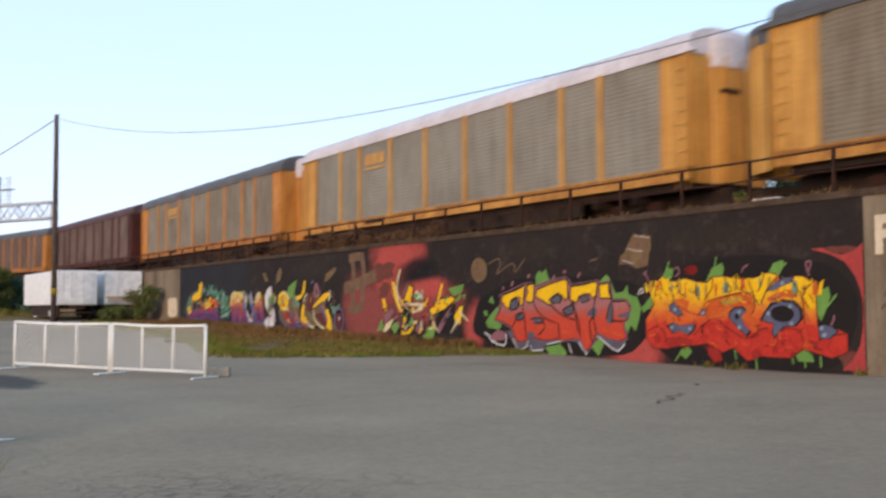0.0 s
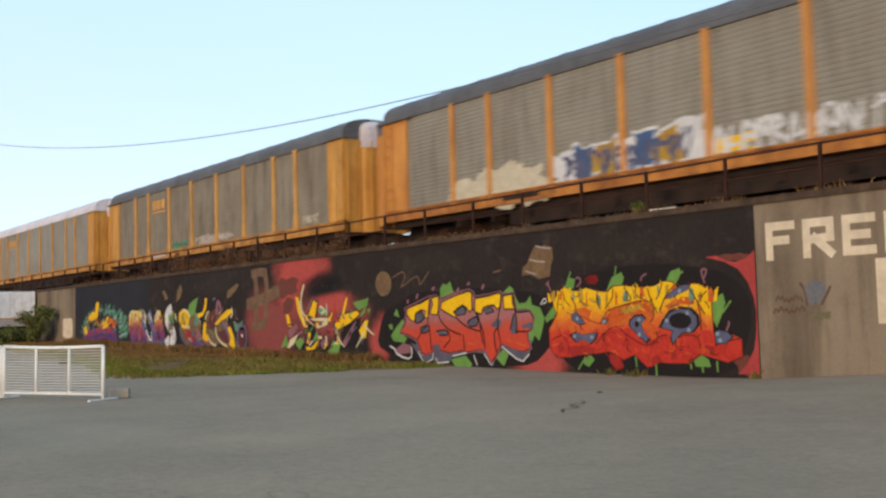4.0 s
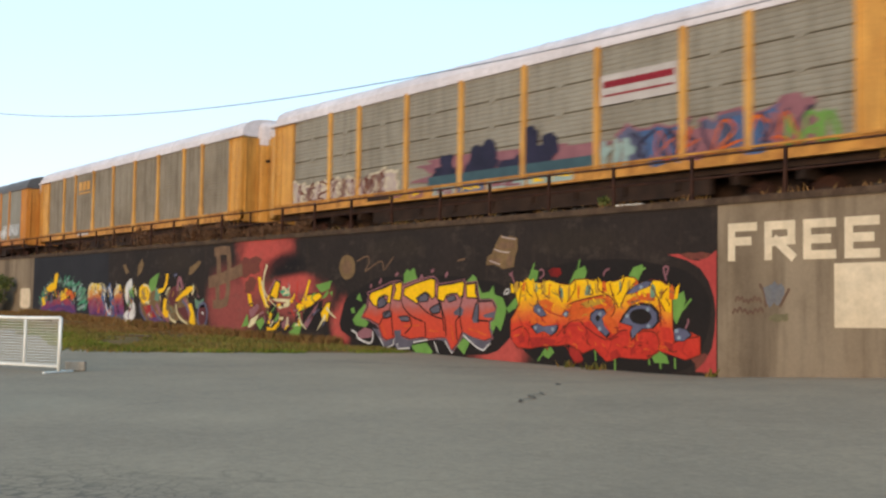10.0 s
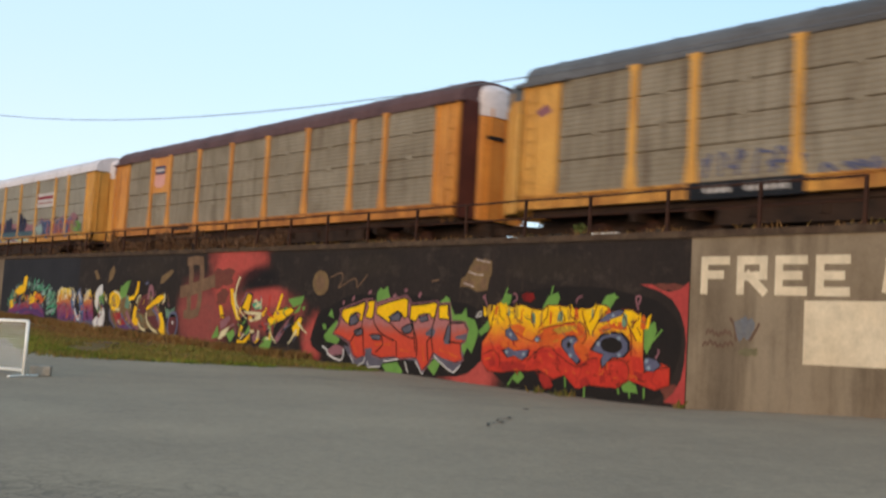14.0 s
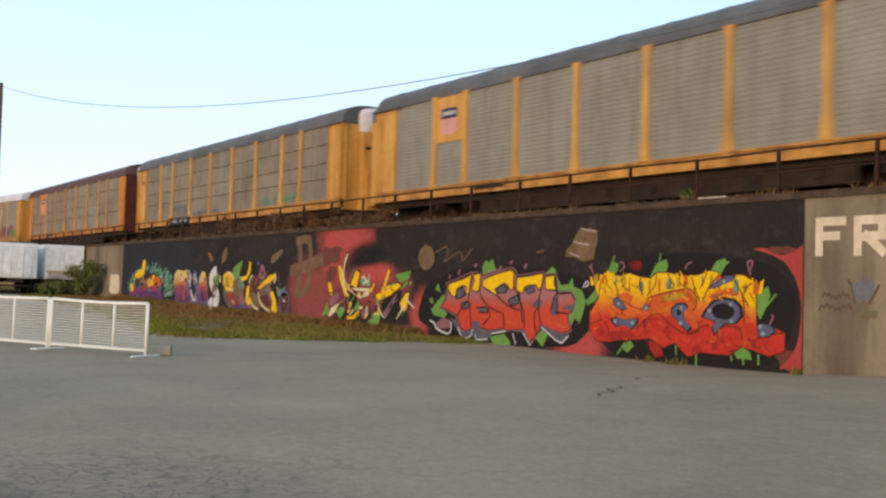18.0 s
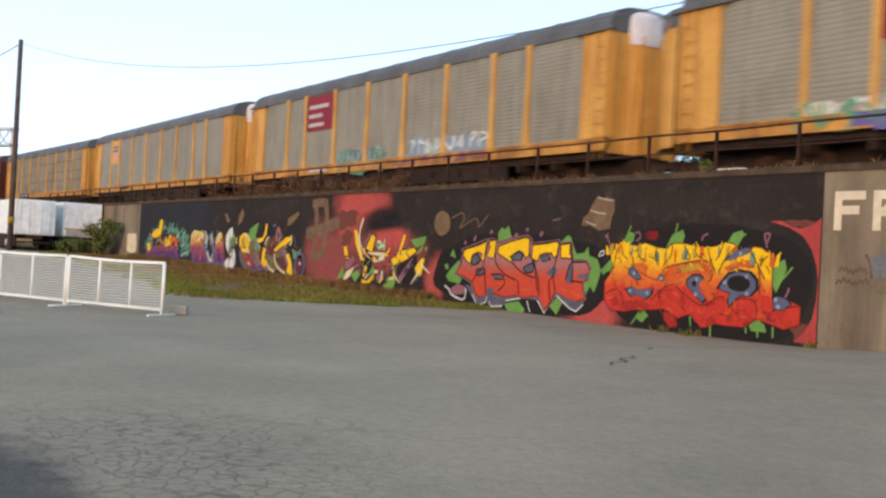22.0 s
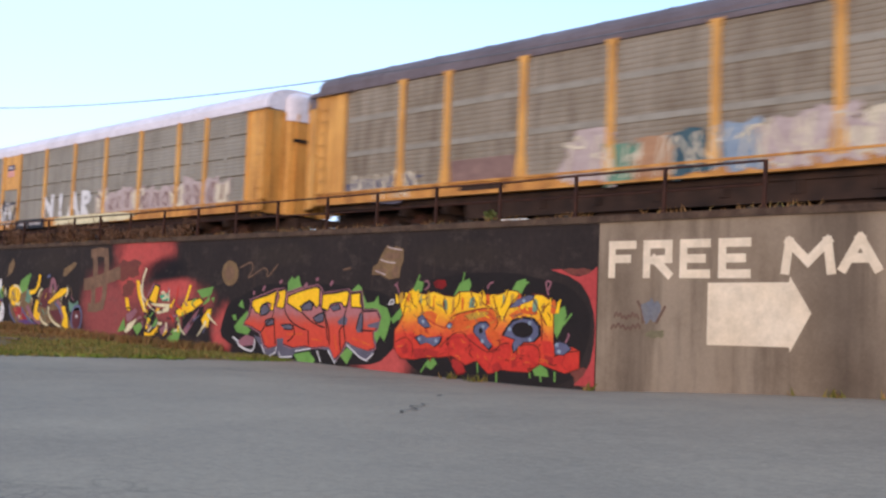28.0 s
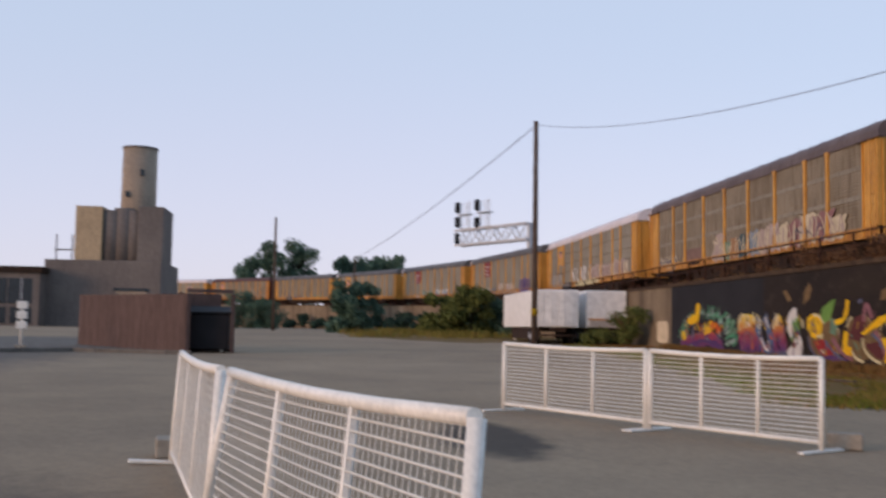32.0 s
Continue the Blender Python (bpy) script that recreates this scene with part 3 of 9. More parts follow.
def ground_sheet():
    xs = [-2400, -1200, -700, -420, -300, -230, -180, -150, -125, -100] + [-92 + 2 * i for i in range(59)] + [30, 40, 60, 90, 140, 220, 400, 800, 2400]
    ys = [-2400, -900, -400, -200, -120, -80, -50, -36, -26, -18, -12] + [-8 + 2 * i for i in range(17)] + [30, 45, 70, 120, 250, 600, 2400]
    bm = B()
    vs = [[bm.verts.new((x, y, level(x, y) + 0.012 * noise.noise((x * 0.31, y * 0.31, 0)))) for y in ys] for x in xs]
    for i in range(len(xs) - 1):
        for j in range(len(ys) - 1):
            bm.faces.new((vs[i][j], vs[i + 1][j], vs[i + 1][j + 1], vs[i][j + 1])).smooth = True
    tagged(part("ground", bm, ASPHALT), "worn grey asphalt lot, cracked and patched", "ground", kind="structure")


def flat_patch(name, centre, rx, ry, mat, seed, label, category="pavement", turn=0.0, lift=0.006, n=40, rag=0.25, kind="structure"):
    """A ragged thin sheet lying on the ground."""
    rnd = random.Random(seed)
    bm = B()
    ph = [rnd.uniform(0, 6.28) for _ in range(5)]
    rings = []
    for f in (0.0, 0.35, 0.7, 0.92, 1.0):
        ring = []
        for k in range(n):
            a = k * math.tau / n
            w = 1 + rag * (0.5 * math.sin(2 * a + ph[0]) + 0.3 * math.sin(5 * a + ph[1]) + 0.2 * math.sin(11 * a + ph[2]))
            u, v = rx * w * f * math.cos(a), ry * w * f * math.sin(a)
            x = centre[0] + u * math.cos(turn) - v * math.sin(turn)
            y = centre[1] + u * math.sin(turn) + v * math.cos(turn)
            ring.append(bm.verts.new((x, y, level(x, y) + (lift + 0.012 if f < 1 else -0.012))))
        rings.append(ring)
    for a, b in zip(rings[1:], rings[2:]):
        for k in range(n):
            bm.faces.new((a[k], a[(k + 1) % n], b[(k + 1) % n], b[k]))
    bm.faces.new(rings[1])
    bmesh.ops.delete(bm, geom=rings[0], context='VERTS')
    bmesh.ops.recalc_face_normals(bm, faces=bm.faces)
    return tagged(part(name, bm, mat), label, category, kind=kind)


ground_sheet()

# ---- track line ----
YC, X_BEND, RAD = 22.95, -88.0, 273.5
RAIL_Z = 3.78


def track(s, off=0.0):
    """A point s metres west along the track (x = -s on the straight), off metres towards the lot, and its heading."""
    zz = RAIL_Z + (0.0 if s < 92 else min(0.016 * (s - 92) ** 2 / (s - 92 + 25), 3.4))
    if s <= -X_BEND:
        return Vector((-s, YC - off, zz)), math.pi
    th = (s + X_BEND) / RAD
    r = RAD - off
    return Vector((X_BEND - r * math.sin(th), YC - RAD + r * math.cos(th), zz)), math.pi + th


# ---- retaining wall ----
WALL_Y, TOP = 19.77, 4.05


def swept(bm, stations, outline):
    """Sweeps an outline of (off, z above the rail) along the track stations."""
    rings = []
    for s in stations:
        p, _ = track(s)
        ring = []
        for off, z in outline:
            q, _ = track(s, off)
            ring.append(bm.verts.new((q.x, q.y, z if z < 0.5 else p.z + z - 10)))
        rings.append(ring)
    n = len(outline)
    for a, b in zip(rings, rings[1:]):
        for k in range(n):
            bm.faces.new((a[k], a[(k + 1) % n], b[(k + 1) % n], b[k]))
    bm.faces.new(rings[0])
    bm.faces.new(rings[-1][::-1])
    bmesh.ops.recalc_face_normals(bm, faces=bm.faces)
    return bm


STATIONS = [-470, -200, -60, -30, -14, -6, 0, 7, 14.1, 22, 30, 38, 46, 54, 62.8, 70, 76, 82, 88] + [88 + 8 * i for i in range(1, 36)]
D_WALL = YC - WALL_Y
tagged(part("wall_north", swept(B(), STATIONS, [(D_WALL, -0.6), (D_WALL, 10 + TOP - RAIL_Z - 0.16), (D_WALL - 0.45, 10 + TOP - RAIL_Z - 0.16), (D_WALL - 0.45, -0.6)]), CONCRETE),
       "long poured-concrete retaining wall, stained and weathered", "wall", kind="structure")
tagged(part("trim", swept(B(), STATIONS, [(D_WALL + 0.05, 10 + TOP - RAIL_Z - 0.16), (D_WALL + 0.05, 10 + TOP - RAIL_Z), (D_WALL - 0.5, 10 + TOP - RAIL_Z), (D_WALL - 0.5, 10 + TOP - RAIL_Z - 0.16)]), COPING),
       "rough concrete coping along the top of the retaining wall", "trim", kind="structure")
tagged(part("embankment", swept(B(), STATIONS, [(D_WALL - 0.45, -0.6), (D_WALL - 0.45, 10 - 0.25), (1.5, 10 - 0.16), (-1.5, 10 - 0.16), (-2.6, 10 - 0.4), (-8.5, -0.6)]), BALLAST),
       "railway embankment topped with dark ballast", "embankment", kind="structure")
for off in (0.7525, -0.7525):
    tagged(part("rail", swept(B(), STATIONS, [(off - 0.035, 10 - 0.17), (off + 0.035, 10 - 0.17), (off + 0.035, 10), (off - 0.035, 10)]), RAIL_RUST), "rusty steel running rail on the embankment", "rail", group="rails", kind="structure")


def ties():
    bm = B()
    for i in range(330):
        p, h = track(-14 + 0.62 * i)
        m = Matrix.Translation(p) @ Matrix.Rotation(h, 4, 'Z')
        n0 = len(bm.verts)
        box(bm, -0.11, 0.11, -1.3, 1.3, -0.30, -0.14)
        bm.verts.ensure_lookup_table()
        for v in bm.verts[n0:]:
            v.co = m @ v.co
    tagged(part("sleepers", bm, STEEL_DARK), "dark timber sleepers bedded in ballast", "sleepers", kind="stuff")


ties()


# pour joints in the wall, vertical board marks
def joints():
    wall = bpy.data.objects["wall_north"]
    for x in [-88 + 7.0 * i for i in range(14)]:
        if x > -62.6:
            continue
        bm = box(B(), x - 0.02, x + 0.02, WALL_Y - 0.003, WALL_Y + 0.01, level(x, 19.7) - 0.1, TOP - 0.17)
        part("joint", bm, CRACK_FILL, wall)


joints()


# ---- railing on the wall ----
def railing():
    rail = empty("railing", pose(0, 0, 0), "rusty iron pipe railing along the top of the wall", "railing")
    yr = WALL_Y + 0.12
    post = None
    for i in range(33):
        x = -10.1 - 2.4 * i
        me = post.data if post else box(box(B(), -0.035, 0.035, -0.035, 0.035, TOP, TOP + 1.04), -0.08, 0.08, -0.07, 0.07, TOP, TOP + 0.05)
        ob = part("post", me, RAIL_RUST, rail)
        ob.location = (x, yr, 0)
        ob.rotation_euler = (0, random.uniform(-0.03, 0.03), 0)
        post = post or ob
    for z, r in ((TOP + 1.02, 0.032), (TOP + 0.52, 0.026)):
        bm = tube(B(), [(-10.0 - 2.4 * i * 1.0, yr + random.uniform(-0.01, 0.01), z + random.uniform(-0.015, 0.015)) for i in range(33)], r, 6)
        part("rail", bm, RAIL_RUST, rail)


railing()


# ---- the train ----
CAR = 28.6
PITCH = 29.69  # coupler to coupler
HALF_W = 1.53
Z_SILL0, Z_SILL1, Z_EAVE, Z_TOP = 1.22, 1.70, 5.08, 5.86
POSTS = (0.150, 0.218, 0.320, 0.423, 0.527, 0.631, 0.735, 0.804)
ENDS = (0.0045, 0.056, 0.901, 0.9415)
ROUND = {1: (1.6, 1.5), -1: (0.22, 0.74)}  # how far the rounded doors of the nose and the tail stand out, and their half width
SHARED = {}


def shared(key, mat, build):
    """Mesh data made once for each material, and used by all the cars."""
    k = (key, mat.name)
    if k not in SHARED:
        bm = build()
        me = bpy.data.meshes.new(key)
        bm.to_mesh(me)
        bm.free()
        me.materials.append(mat)
        SHARED[k] = me
    return SHARED[k]


def fx(f):
    return CAR / 2 - f * CAR


MID = fx(0.4765)  # the middle of the body


def corrugated(x0, x1, z0, z1, y, ribs, bands, depth):
    """A side screen: horizontal ribs, with thin dark bands left open as slots."""
    bm = B()
    prof = []
    h = (z1 - z0) / ribs
    for i in range(ribs):
        za = z0 + h * i
        open_slot = any(abs((za + h / 2 - z0) / (z1 - z0) - b) < 0.5 / ribs for b in bands)
        deep = 0.07 if open_slot else depth
        prof += [(y - 0.008, za), (y + 0.004, za + h * 0.12), (y + 0.004, za + h * 0.66), (y - deep, za + h * 0.78), (y - deep, za + h * 0.94)]
    prof.append((y - 0.008, z1))
    n = len(prof) - 1
    a = [bm.verts.new((x0, yy, z)) for yy, z in prof]
    c = [bm.verts.new((x1, yy, z)) for yy, z in prof]
    back = [bm.verts.new((x, y - 0.11, z)) for x, z in ((x0, z0), (x1, z0), (x1, z1), (x0, z1))]
    for k in range(n):
        bm.faces.new((a[k], c[k], c[k + 1], a[k + 1]))
    bm.faces.new((back[0], back[3], back[2], back[1]))
    bm.faces.new((a[0], back[0], back[1], c[0]))
    bm.faces.new((a[-1], c[-1], back[2], back[3]))
    bmesh.ops.recalc_face_normals(bm, faces=bm.faces)
    return bm


def post_mesh(flared, side):
    bm = B()
    w, y0, y1 = 0.10, HALF_W - 0.04, HALF_W + 0.07
    outline = [(-w, Z_SILL1 - 0.12), (w, Z_SILL1 - 0.12), (w, Z_EAVE - 0.02), (-w, Z_EAVE - 0.02)]
    if flared:
        outline = [(-w * 2.0, Z_SILL1 - 0.14), (w * 2.0, Z_SILL1 - 0.14), (w * 1.7, Z_SILL1 + 0.25), (w, Z_SILL1 + 0.7), (w, Z_EAVE - 0.22), (w * 2.0, Z_EAVE - 0.02),
                   (-w * 2.0, Z_EAVE - 0.02), (-w, Z_EAVE - 0.22), (-w, Z_SILL1 + 0.7), (-w * 1.7, Z_SILL1 + 0.25)]
    a = [bm.verts.new((x, y0 * side, z)) for x, z in outline]
    b = [bm.verts.new((x, y1 * side, z)) for x, z in outline]
    n = len(outline)
    for k in range(n):
        bm.faces.new((a[k], a[(k + 1) % n], b[(k + 1) % n], b[k]))
    bm.faces.new(b)
    bm.faces.new(a[::-1])
    bmesh.ops.recalc_face_normals(bm, faces=bm.faces)
    return bm


def roof_profile(scale=1.0, lift=0.0):
    """The arch of the roof, from eave to eave."""
    n = 14
    prof = []
    for k in range(n + 1):
        a = math.pi * k / n
        prof.append(((HALF_W + 0.05) * scale * math.copysign(abs(math.cos(a)) ** 0.75, math.cos(a)), Z_EAVE + lift + (Z_TOP - Z_EAVE) * math.sin(a) ** 0.8))
    return prof


def roof_mesh(x0, x1):
    """A shallow arched roof with a rolled edge."""
    return extrude_profile(B(), [(HALF_W + 0.05, Z_EAVE - 0.07)] + roof_profile() + [(-HALF_W - 0.05, Z_EAVE - 0.07)], x0, x1)


def roof_rib_mesh():
    ring = roof_profile(1.004, 0.018)
    return extrude_profile(B(), ring + [(ring[-1][0], ring[-1][1] - 0.05), (ring[0][0], ring[0][1] - 0.05)], -0.05, 0.05)


def cap_mesh(x0, x1, half, rise):
    """The pale gable over the end doors, a shallow hood from the roof's end at x0 to x1."""
    bm = B()
    n = 12
    rings = []
    for u in (0.0, 0.4, 0.7, 0.88, 0.97):
        x, w = x0 + (x1 - x0) * u, (half + 0.04) * math.sqrt(1 - u * u)
        prof = [(w, Z_EAVE - 0.42)]
        for k in range(n + 1):
            a = math.pi * k / n
            prof.append((w * math.cos(a), Z_EAVE + rise * (0.4 + (1 - 0.4 * u * u) * math.sin(a) ** 0.6)))
        prof.append((-w, Z_EAVE - 0.42))
        rings.append([bm.verts.new((x, y, z)) for y, z in prof])
    m = len(rings[0])
    for a, b in zip(rings, rings[1:]):
        for k in range(m):
            bm.faces.new((a[k], a[(k + 1) % m], b[(k + 1) % m], b[k]))
    bm.faces.new(rings[0][::-1])
    bm.faces.new(rings[-1])
    bmesh.ops.recalc_face_normals(bm, faces=bm.faces)
    return bm


def end_panel_mesh(x0, x1, side):
    """The solid plated end of a side, its edges folded outwards."""
    a, b, f = HALF_W - 0.06, HALF_W + 0.03, HALF_W + 0.085
    bm = B()
    lo = [bm.verts.new((x, y * side, Z_SILL0 + 0.1)) for x, y in ((x0, a), (x0, f), (x0 + 0.07, f), (x0 + 0.07, b), (x1 - 0.07, b), (x1 - 0.07, f), (x1, f), (x1, a))]
    hi = [bm.verts.new((v.co.x, v.co.y, Z_EAVE - 0.04)) for v in lo]
    n = len(lo)
    for k in range(n):
        bm.faces.new((lo[k], lo[(k + 1) % n], hi[(k + 1) % n], hi[k]))
    bm.faces.new(lo[::-1])
    bm.faces.new(hi)
    bmesh.ops.recalc_face_normals(bm, faces=bm.faces)
    return bm


def round_end(xa, out, y, proud=0.0):
    """A place on the end, y from the car's axis: rounded doors between two flat wings."""
    bulge, half = ROUND[out]
    return xa + out * (proud + bulge * math.sqrt(max(0.0, 1 - (y / half) ** 2))), y


def end_shell(xa, out, d0, d1, z0, z1, proud=0.0, n=6):
    """A plate that follows the end, between two places across it."""
    bm = B()
    rows = []
    for k in range(n + 1):
        d = d0 + (d1 - d0) * k / n
        row = []
        for p in (proud, proud - 0.05):
            x, y = round_end(xa, out, d, p)
            row += [bm.verts.new((x, y, z0)), bm.verts.new((x, y, z1))]
        rows.append(row)
    for a, b in zip(rows, rows[1:]):
        for i, j in ((0, 1), (1, 3), (3, 2), (2, 0)):
            bm.faces.new((a[i], b[i], b[j], a[j]))
    for r in (rows[0], rows[-1]):
        bm.faces.new((r[0], r[1], r[3], r[2]))
    bmesh.ops.recalc_face_normals(bm, faces=bm.faces)
    return bm


def ladder_mesh(x, side):
    bm = B()
    y = (HALF_W + 0.13) * side
    for dx in (-0.2, 0.2):
        tube(bm, [(x + dx, y, Z_SILL0 - 0.2), (x + dx, y, Z_EAVE - 0.1)], 0.018, 5)
    for i in range(9):
        z = Z_SILL0 + 0.1 + 0.4 * i
        tube(bm, [(x - 0.2, y, z), (x + 0.2, y, z)], 0.014, 5)
    return bm


def sill_mesh(side):
    a, b, z0, z1 = HALF_W - 0.2, HALF_W + 0.04, Z_SILL0 + 0.06, Z_SILL1
    prof = [(a, z0), (b + 0.045, z0), (b + 0.045, z0 + 0.06), (b, z0 + 0.06), (b, z1 - 0.07), (b + 0.045, z1 - 0.07), (b + 0.045, z1 - 0.01), (a, z1 - 0.01)]
    return extrude_profile(B(), [(y * side, z) for y, z in prof], fx(ENDS[3]), fx(ENDS[0]))


def frame_mesh():
    bm = B()
    box(bm, MID - 13.2, MID + 13.2, -1.35, 1.35, Z_SILL0 - 0.12, Z_SILL0 + 0.1)
    box(bm, MID - 13.7, MID + 13.7, -0.35, 0.35, 0.62, Z_SILL0 - 0.1)
    for i in range(12):
        x = -10 + 20 * i / 11
        box(bm, x - 0.07, x + 0.07, -1.4, 1.4, 0.80, Z_SILL0 - 0.11)
    for x in (-4.5, 1.5, 3.6):
        box(bm, x, x + 1.3, 0.5, 1.15, 0.5, 1.0)
    box(bm, -7.4, 7.4, 1.2, 1.3, 0.62, Z_SILL0 - 0.1)
    return bm


def truck_mesh():
    bm = B()
    for s in (1, -1):
        y0, y1 = sorted((0.92 * s, 1.08 * s))
        pts = [(-1.3, 0.55), (-0.95, 0.62), (-0.5, 0.42), (0.5, 0.42), (0.95, 0.62), (1.3, 0.55), (1.2, 0.32), (0.6, 0.2), (-0.6, 0.2), (-1.2, 0.32)]
        a = [bm.verts.new((x, y0, z)) for x, z in pts]
        b = [bm.verts.new((x, y1, z)) for x, z in pts]
        for k in range(10):
            bm.faces.new((a[k], a[(k + 1) % 10], b[(k + 1) % 10], b[k]))
        bm.faces.new(a[::-1])
        bm.faces.new(b)
        for x in (-0.14, 0.0, 0.14):
            tube(bm, [(x, s, 0.22), (x, s, 0.42)], 0.05, 6)
    box(bm, -0.22, 0.22, -1.0, 1.0, 0.4, 0.7)
    bmesh.ops.recalc_face_normals(bm, faces=bm.faces)
    return bm


def wheel_mesh():
    bm = B()
    for s in (1, -1):
        tube(bm, [(0, 0.70 * s, 0), (0, 0.725 * s, 0)], 0.46, 20)
        tube(bm, [(0, 0.725 * s, 0), (0, 0.82 * s, 0)], 0.42, 20)
        tube(bm, [(0, 0.82 * s, 0), (0, 1.1 * s, 0)], 0.09, 8)
    tube(bm, [(0, -0.7, 0), (0, 0.7, 0)], 0.08, 8)
    return bm


def coupler_mesh(d):
    bm = B()
    x0, x1 = sorted((MID + d * (PITCH / 2 - 1.6), MID + d * (PITCH / 2 + 0.02)))
    box(bm, x0, x1, -0.1, 0.1, 0.72, 0.95)
    xk = MID + d * (PITCH / 2 - 0.1)
    box(bm, xk - 0.14, xk + 0.14, -0.19, 0.19, 0.68, 1.0, 0.03)
    tube(bm, [(x0, 0.35, 0.8), ((x0 + x1) / 2, 0.4, 0.55), (x1, 0.36, 0.7)], 0.03, 6)
    return bm


def flat_on_side(outline, y):
    """A thin painted shape or plate on the lot side of a car, given as (x, z) corners."""
    bm = B()
    a = [bm.verts.new((x, y, z)) for x, z in outline]
    b = [bm.verts.new((x, y - 0.008, z)) for x, z in outline]
    n = len(outline)
    bm.faces.new(a)
    bm.faces.new(b[::-1])
    for k in range(n):
        bm.faces.new((a[k], a[(k + 1) % n], b[(k + 1) % n], b[k]))
    bmesh.ops.recalc_face_normals(bm, faces=bm.faces)
    return bm


def rect(f0, f1, z0, z1):
    return [(fx(f0), z0), (fx(f1), z0), (fx(f1), z1), (fx(f0), z1)]


Y_PANEL = HALF_W + 0.03


def tag_strokes(car, f0, f1, z0, z1, mat, seed, n, w=0.11, name="graffiti", label="", y=Y_PANEL):
    """Spray-painted scrawl: n looping letter-like strokes between two stations of the car side."""
    rnd = random.Random(seed)
    for i in range(n):
        fa = f0 + (f1 - f0) * i / n
        fb = f0 + (f1 - f0) * (i + 1) / n
        pts = [(fx(fa + (fb - fa) * rnd.uniform(-0.1, 1.1)), z0 + (z1 - z0) * rnd.random()) for _ in range(4)]
        pts = [(fx(fa + (fb - fa) * 0.1), z0), (fx(fa + (fb - fa) * rnd.uniform(0.1, 0.5)), z1)] + pts[:3]
        bm = B()
        ribbon(bm, smooth_line(pts, 5), w * rnd.uniform(0.7, 1.3), lambda u, v: (u, y + 0.001 * i, v))
        part("paint_stroke", bm, mat, car, label)


def throw_up(car, f0, f1, z0, z1, fill, edge, line, seed, n, label=""):
    """Fat overlapping sprayed letters: each an edge, a fill and a few inner lines."""
    rnd = random.Random(seed)
    for i in range(n):
        c = f0 + (f1 - f0) * (i + 0.5) / n
        w = (f1 - f0) / n * rnd.uniform(0.55, 0.72)
        a, b = z0 + (z1 - z0) * rnd.uniform(0.0, 0.12), z1 - (z1 - z0) * rnd.uniform(0.0, 0.25)
        y = Y_PANEL + 0.002 * (i % 3)
        k = rnd.randrange(999)
        blob_on_side(car, c - w - 0.0035, c + w + 0.0035, a - 0.09, b + 0.09, edge, k, 0.38, y=y, name="letter_edge")
        blob_on_side(car, c - w, c + w, a, b, fill[i % len(fill)], k, 0.38, label, y=y + 0.009, name="letter_fill")
        for j in range(3):
            u = c + w * rnd.uniform(-0.6, 0.6)
            pts = [(fx(u), a + 0.1), (fx(u + w * rnd.uniform(-0.5, 0.5)), (a + b) / 2), (fx(u + w * rnd.uniform(-0.6, 0.6)), b - 0.1)]
            bm = B()
            ribbon(bm, smooth_line(pts, 4), rnd.uniform(0.05, 0.1), lambda p, q: (p, y + 0.012 + 0.001 * j, q))
            part("paint_stroke", bm, line, car)


def blob_on_side(car, f0, f1, z0, z1, mat, seed, rag=0.3, label="", y=Y_PANEL - 0.004, name="graffiti"):
    rnd = random.Random(seed)
    n = 46
    cx, cz, rx, rz = (fx(f0) + fx(f1)) / 2, (z0 + z1) / 2, abs(fx(f0) - fx(f1)) / 2, (z1 - z0) / 2
    ph = [rnd.uniform(0, 6.28) for _ in range(4)]
    out = []
    for k in range(n):
        a = k * math.tau / n
        w = 1 + rag * (0.45 * math.sin(3 * a + ph[0]) + 0.35 * math.sin(7 * a + ph[1]) + 0.2 * math.sin(13 * a + ph[2]))
        ca, sa = math.cos(a), math.sin(a)
        out.append((cx + rx * w * math.copysign(abs(ca) ** 0.5, ca), cz + rz * w * math.copysign(abs(sa) ** 0.6, sa)))
    return part(name, flat_on_side(out, y), mat, car, label)


def smooth_line(pts, k):
    """A Catmull-Rom line through the points."""
    out = []
    p = [pts[0]] + list(pts) + [pts[-1]]
    for i in range(1, len(p) - 2):
        for j in range(k):
            t = j / k
            out.append(tuple(0.5 * (2 * p[i][c] + (p[i + 1][c] - p[i - 1][c]) * t + (2 * p[i - 1][c] - 5 * p[i][c] + 4 * p[i + 1][c] - p[i + 2][c]) * t * t
                                    + (3 * p[i][c] - p[i - 1][c] - 3 * p[i + 1][c] + p[i + 2][c]) * t ** 3) for c in (0, 1)))
    return out + [tuple(pts[-1])]


def ribbon(bm, pts, w, place, taper=False):
    """A flat painted stroke of width w along the (u, v) line."""
    prev = None
    n = len(pts)
    for i, (u, v) in enumerate(pts):
        a, b = pts[max(i - 1, 0)], pts[min(i + 1, n - 1)]
        d = Vector((b[0] - a[0], b[1] - a[1]))
        d = d.normalized() if d.length > 1e-6 else Vector((1, 0))
        ww = w * (1 - 0.8 * i / n if taper else 1) / 2
        over = Vector((0, -0.00004 * i, 0))  # a line that crosses itself lies over its own start
        cur = (bm.verts.new(Vector(place(u - d.y * ww, v + d.x * ww)) + over), bm.verts.new(Vector(place(u + d.y * ww, v - d.x * ww)) + over))
        if prev:
            bm.faces.new((prev[0], prev[1], cur[1], cur[0]))
        prev = cur


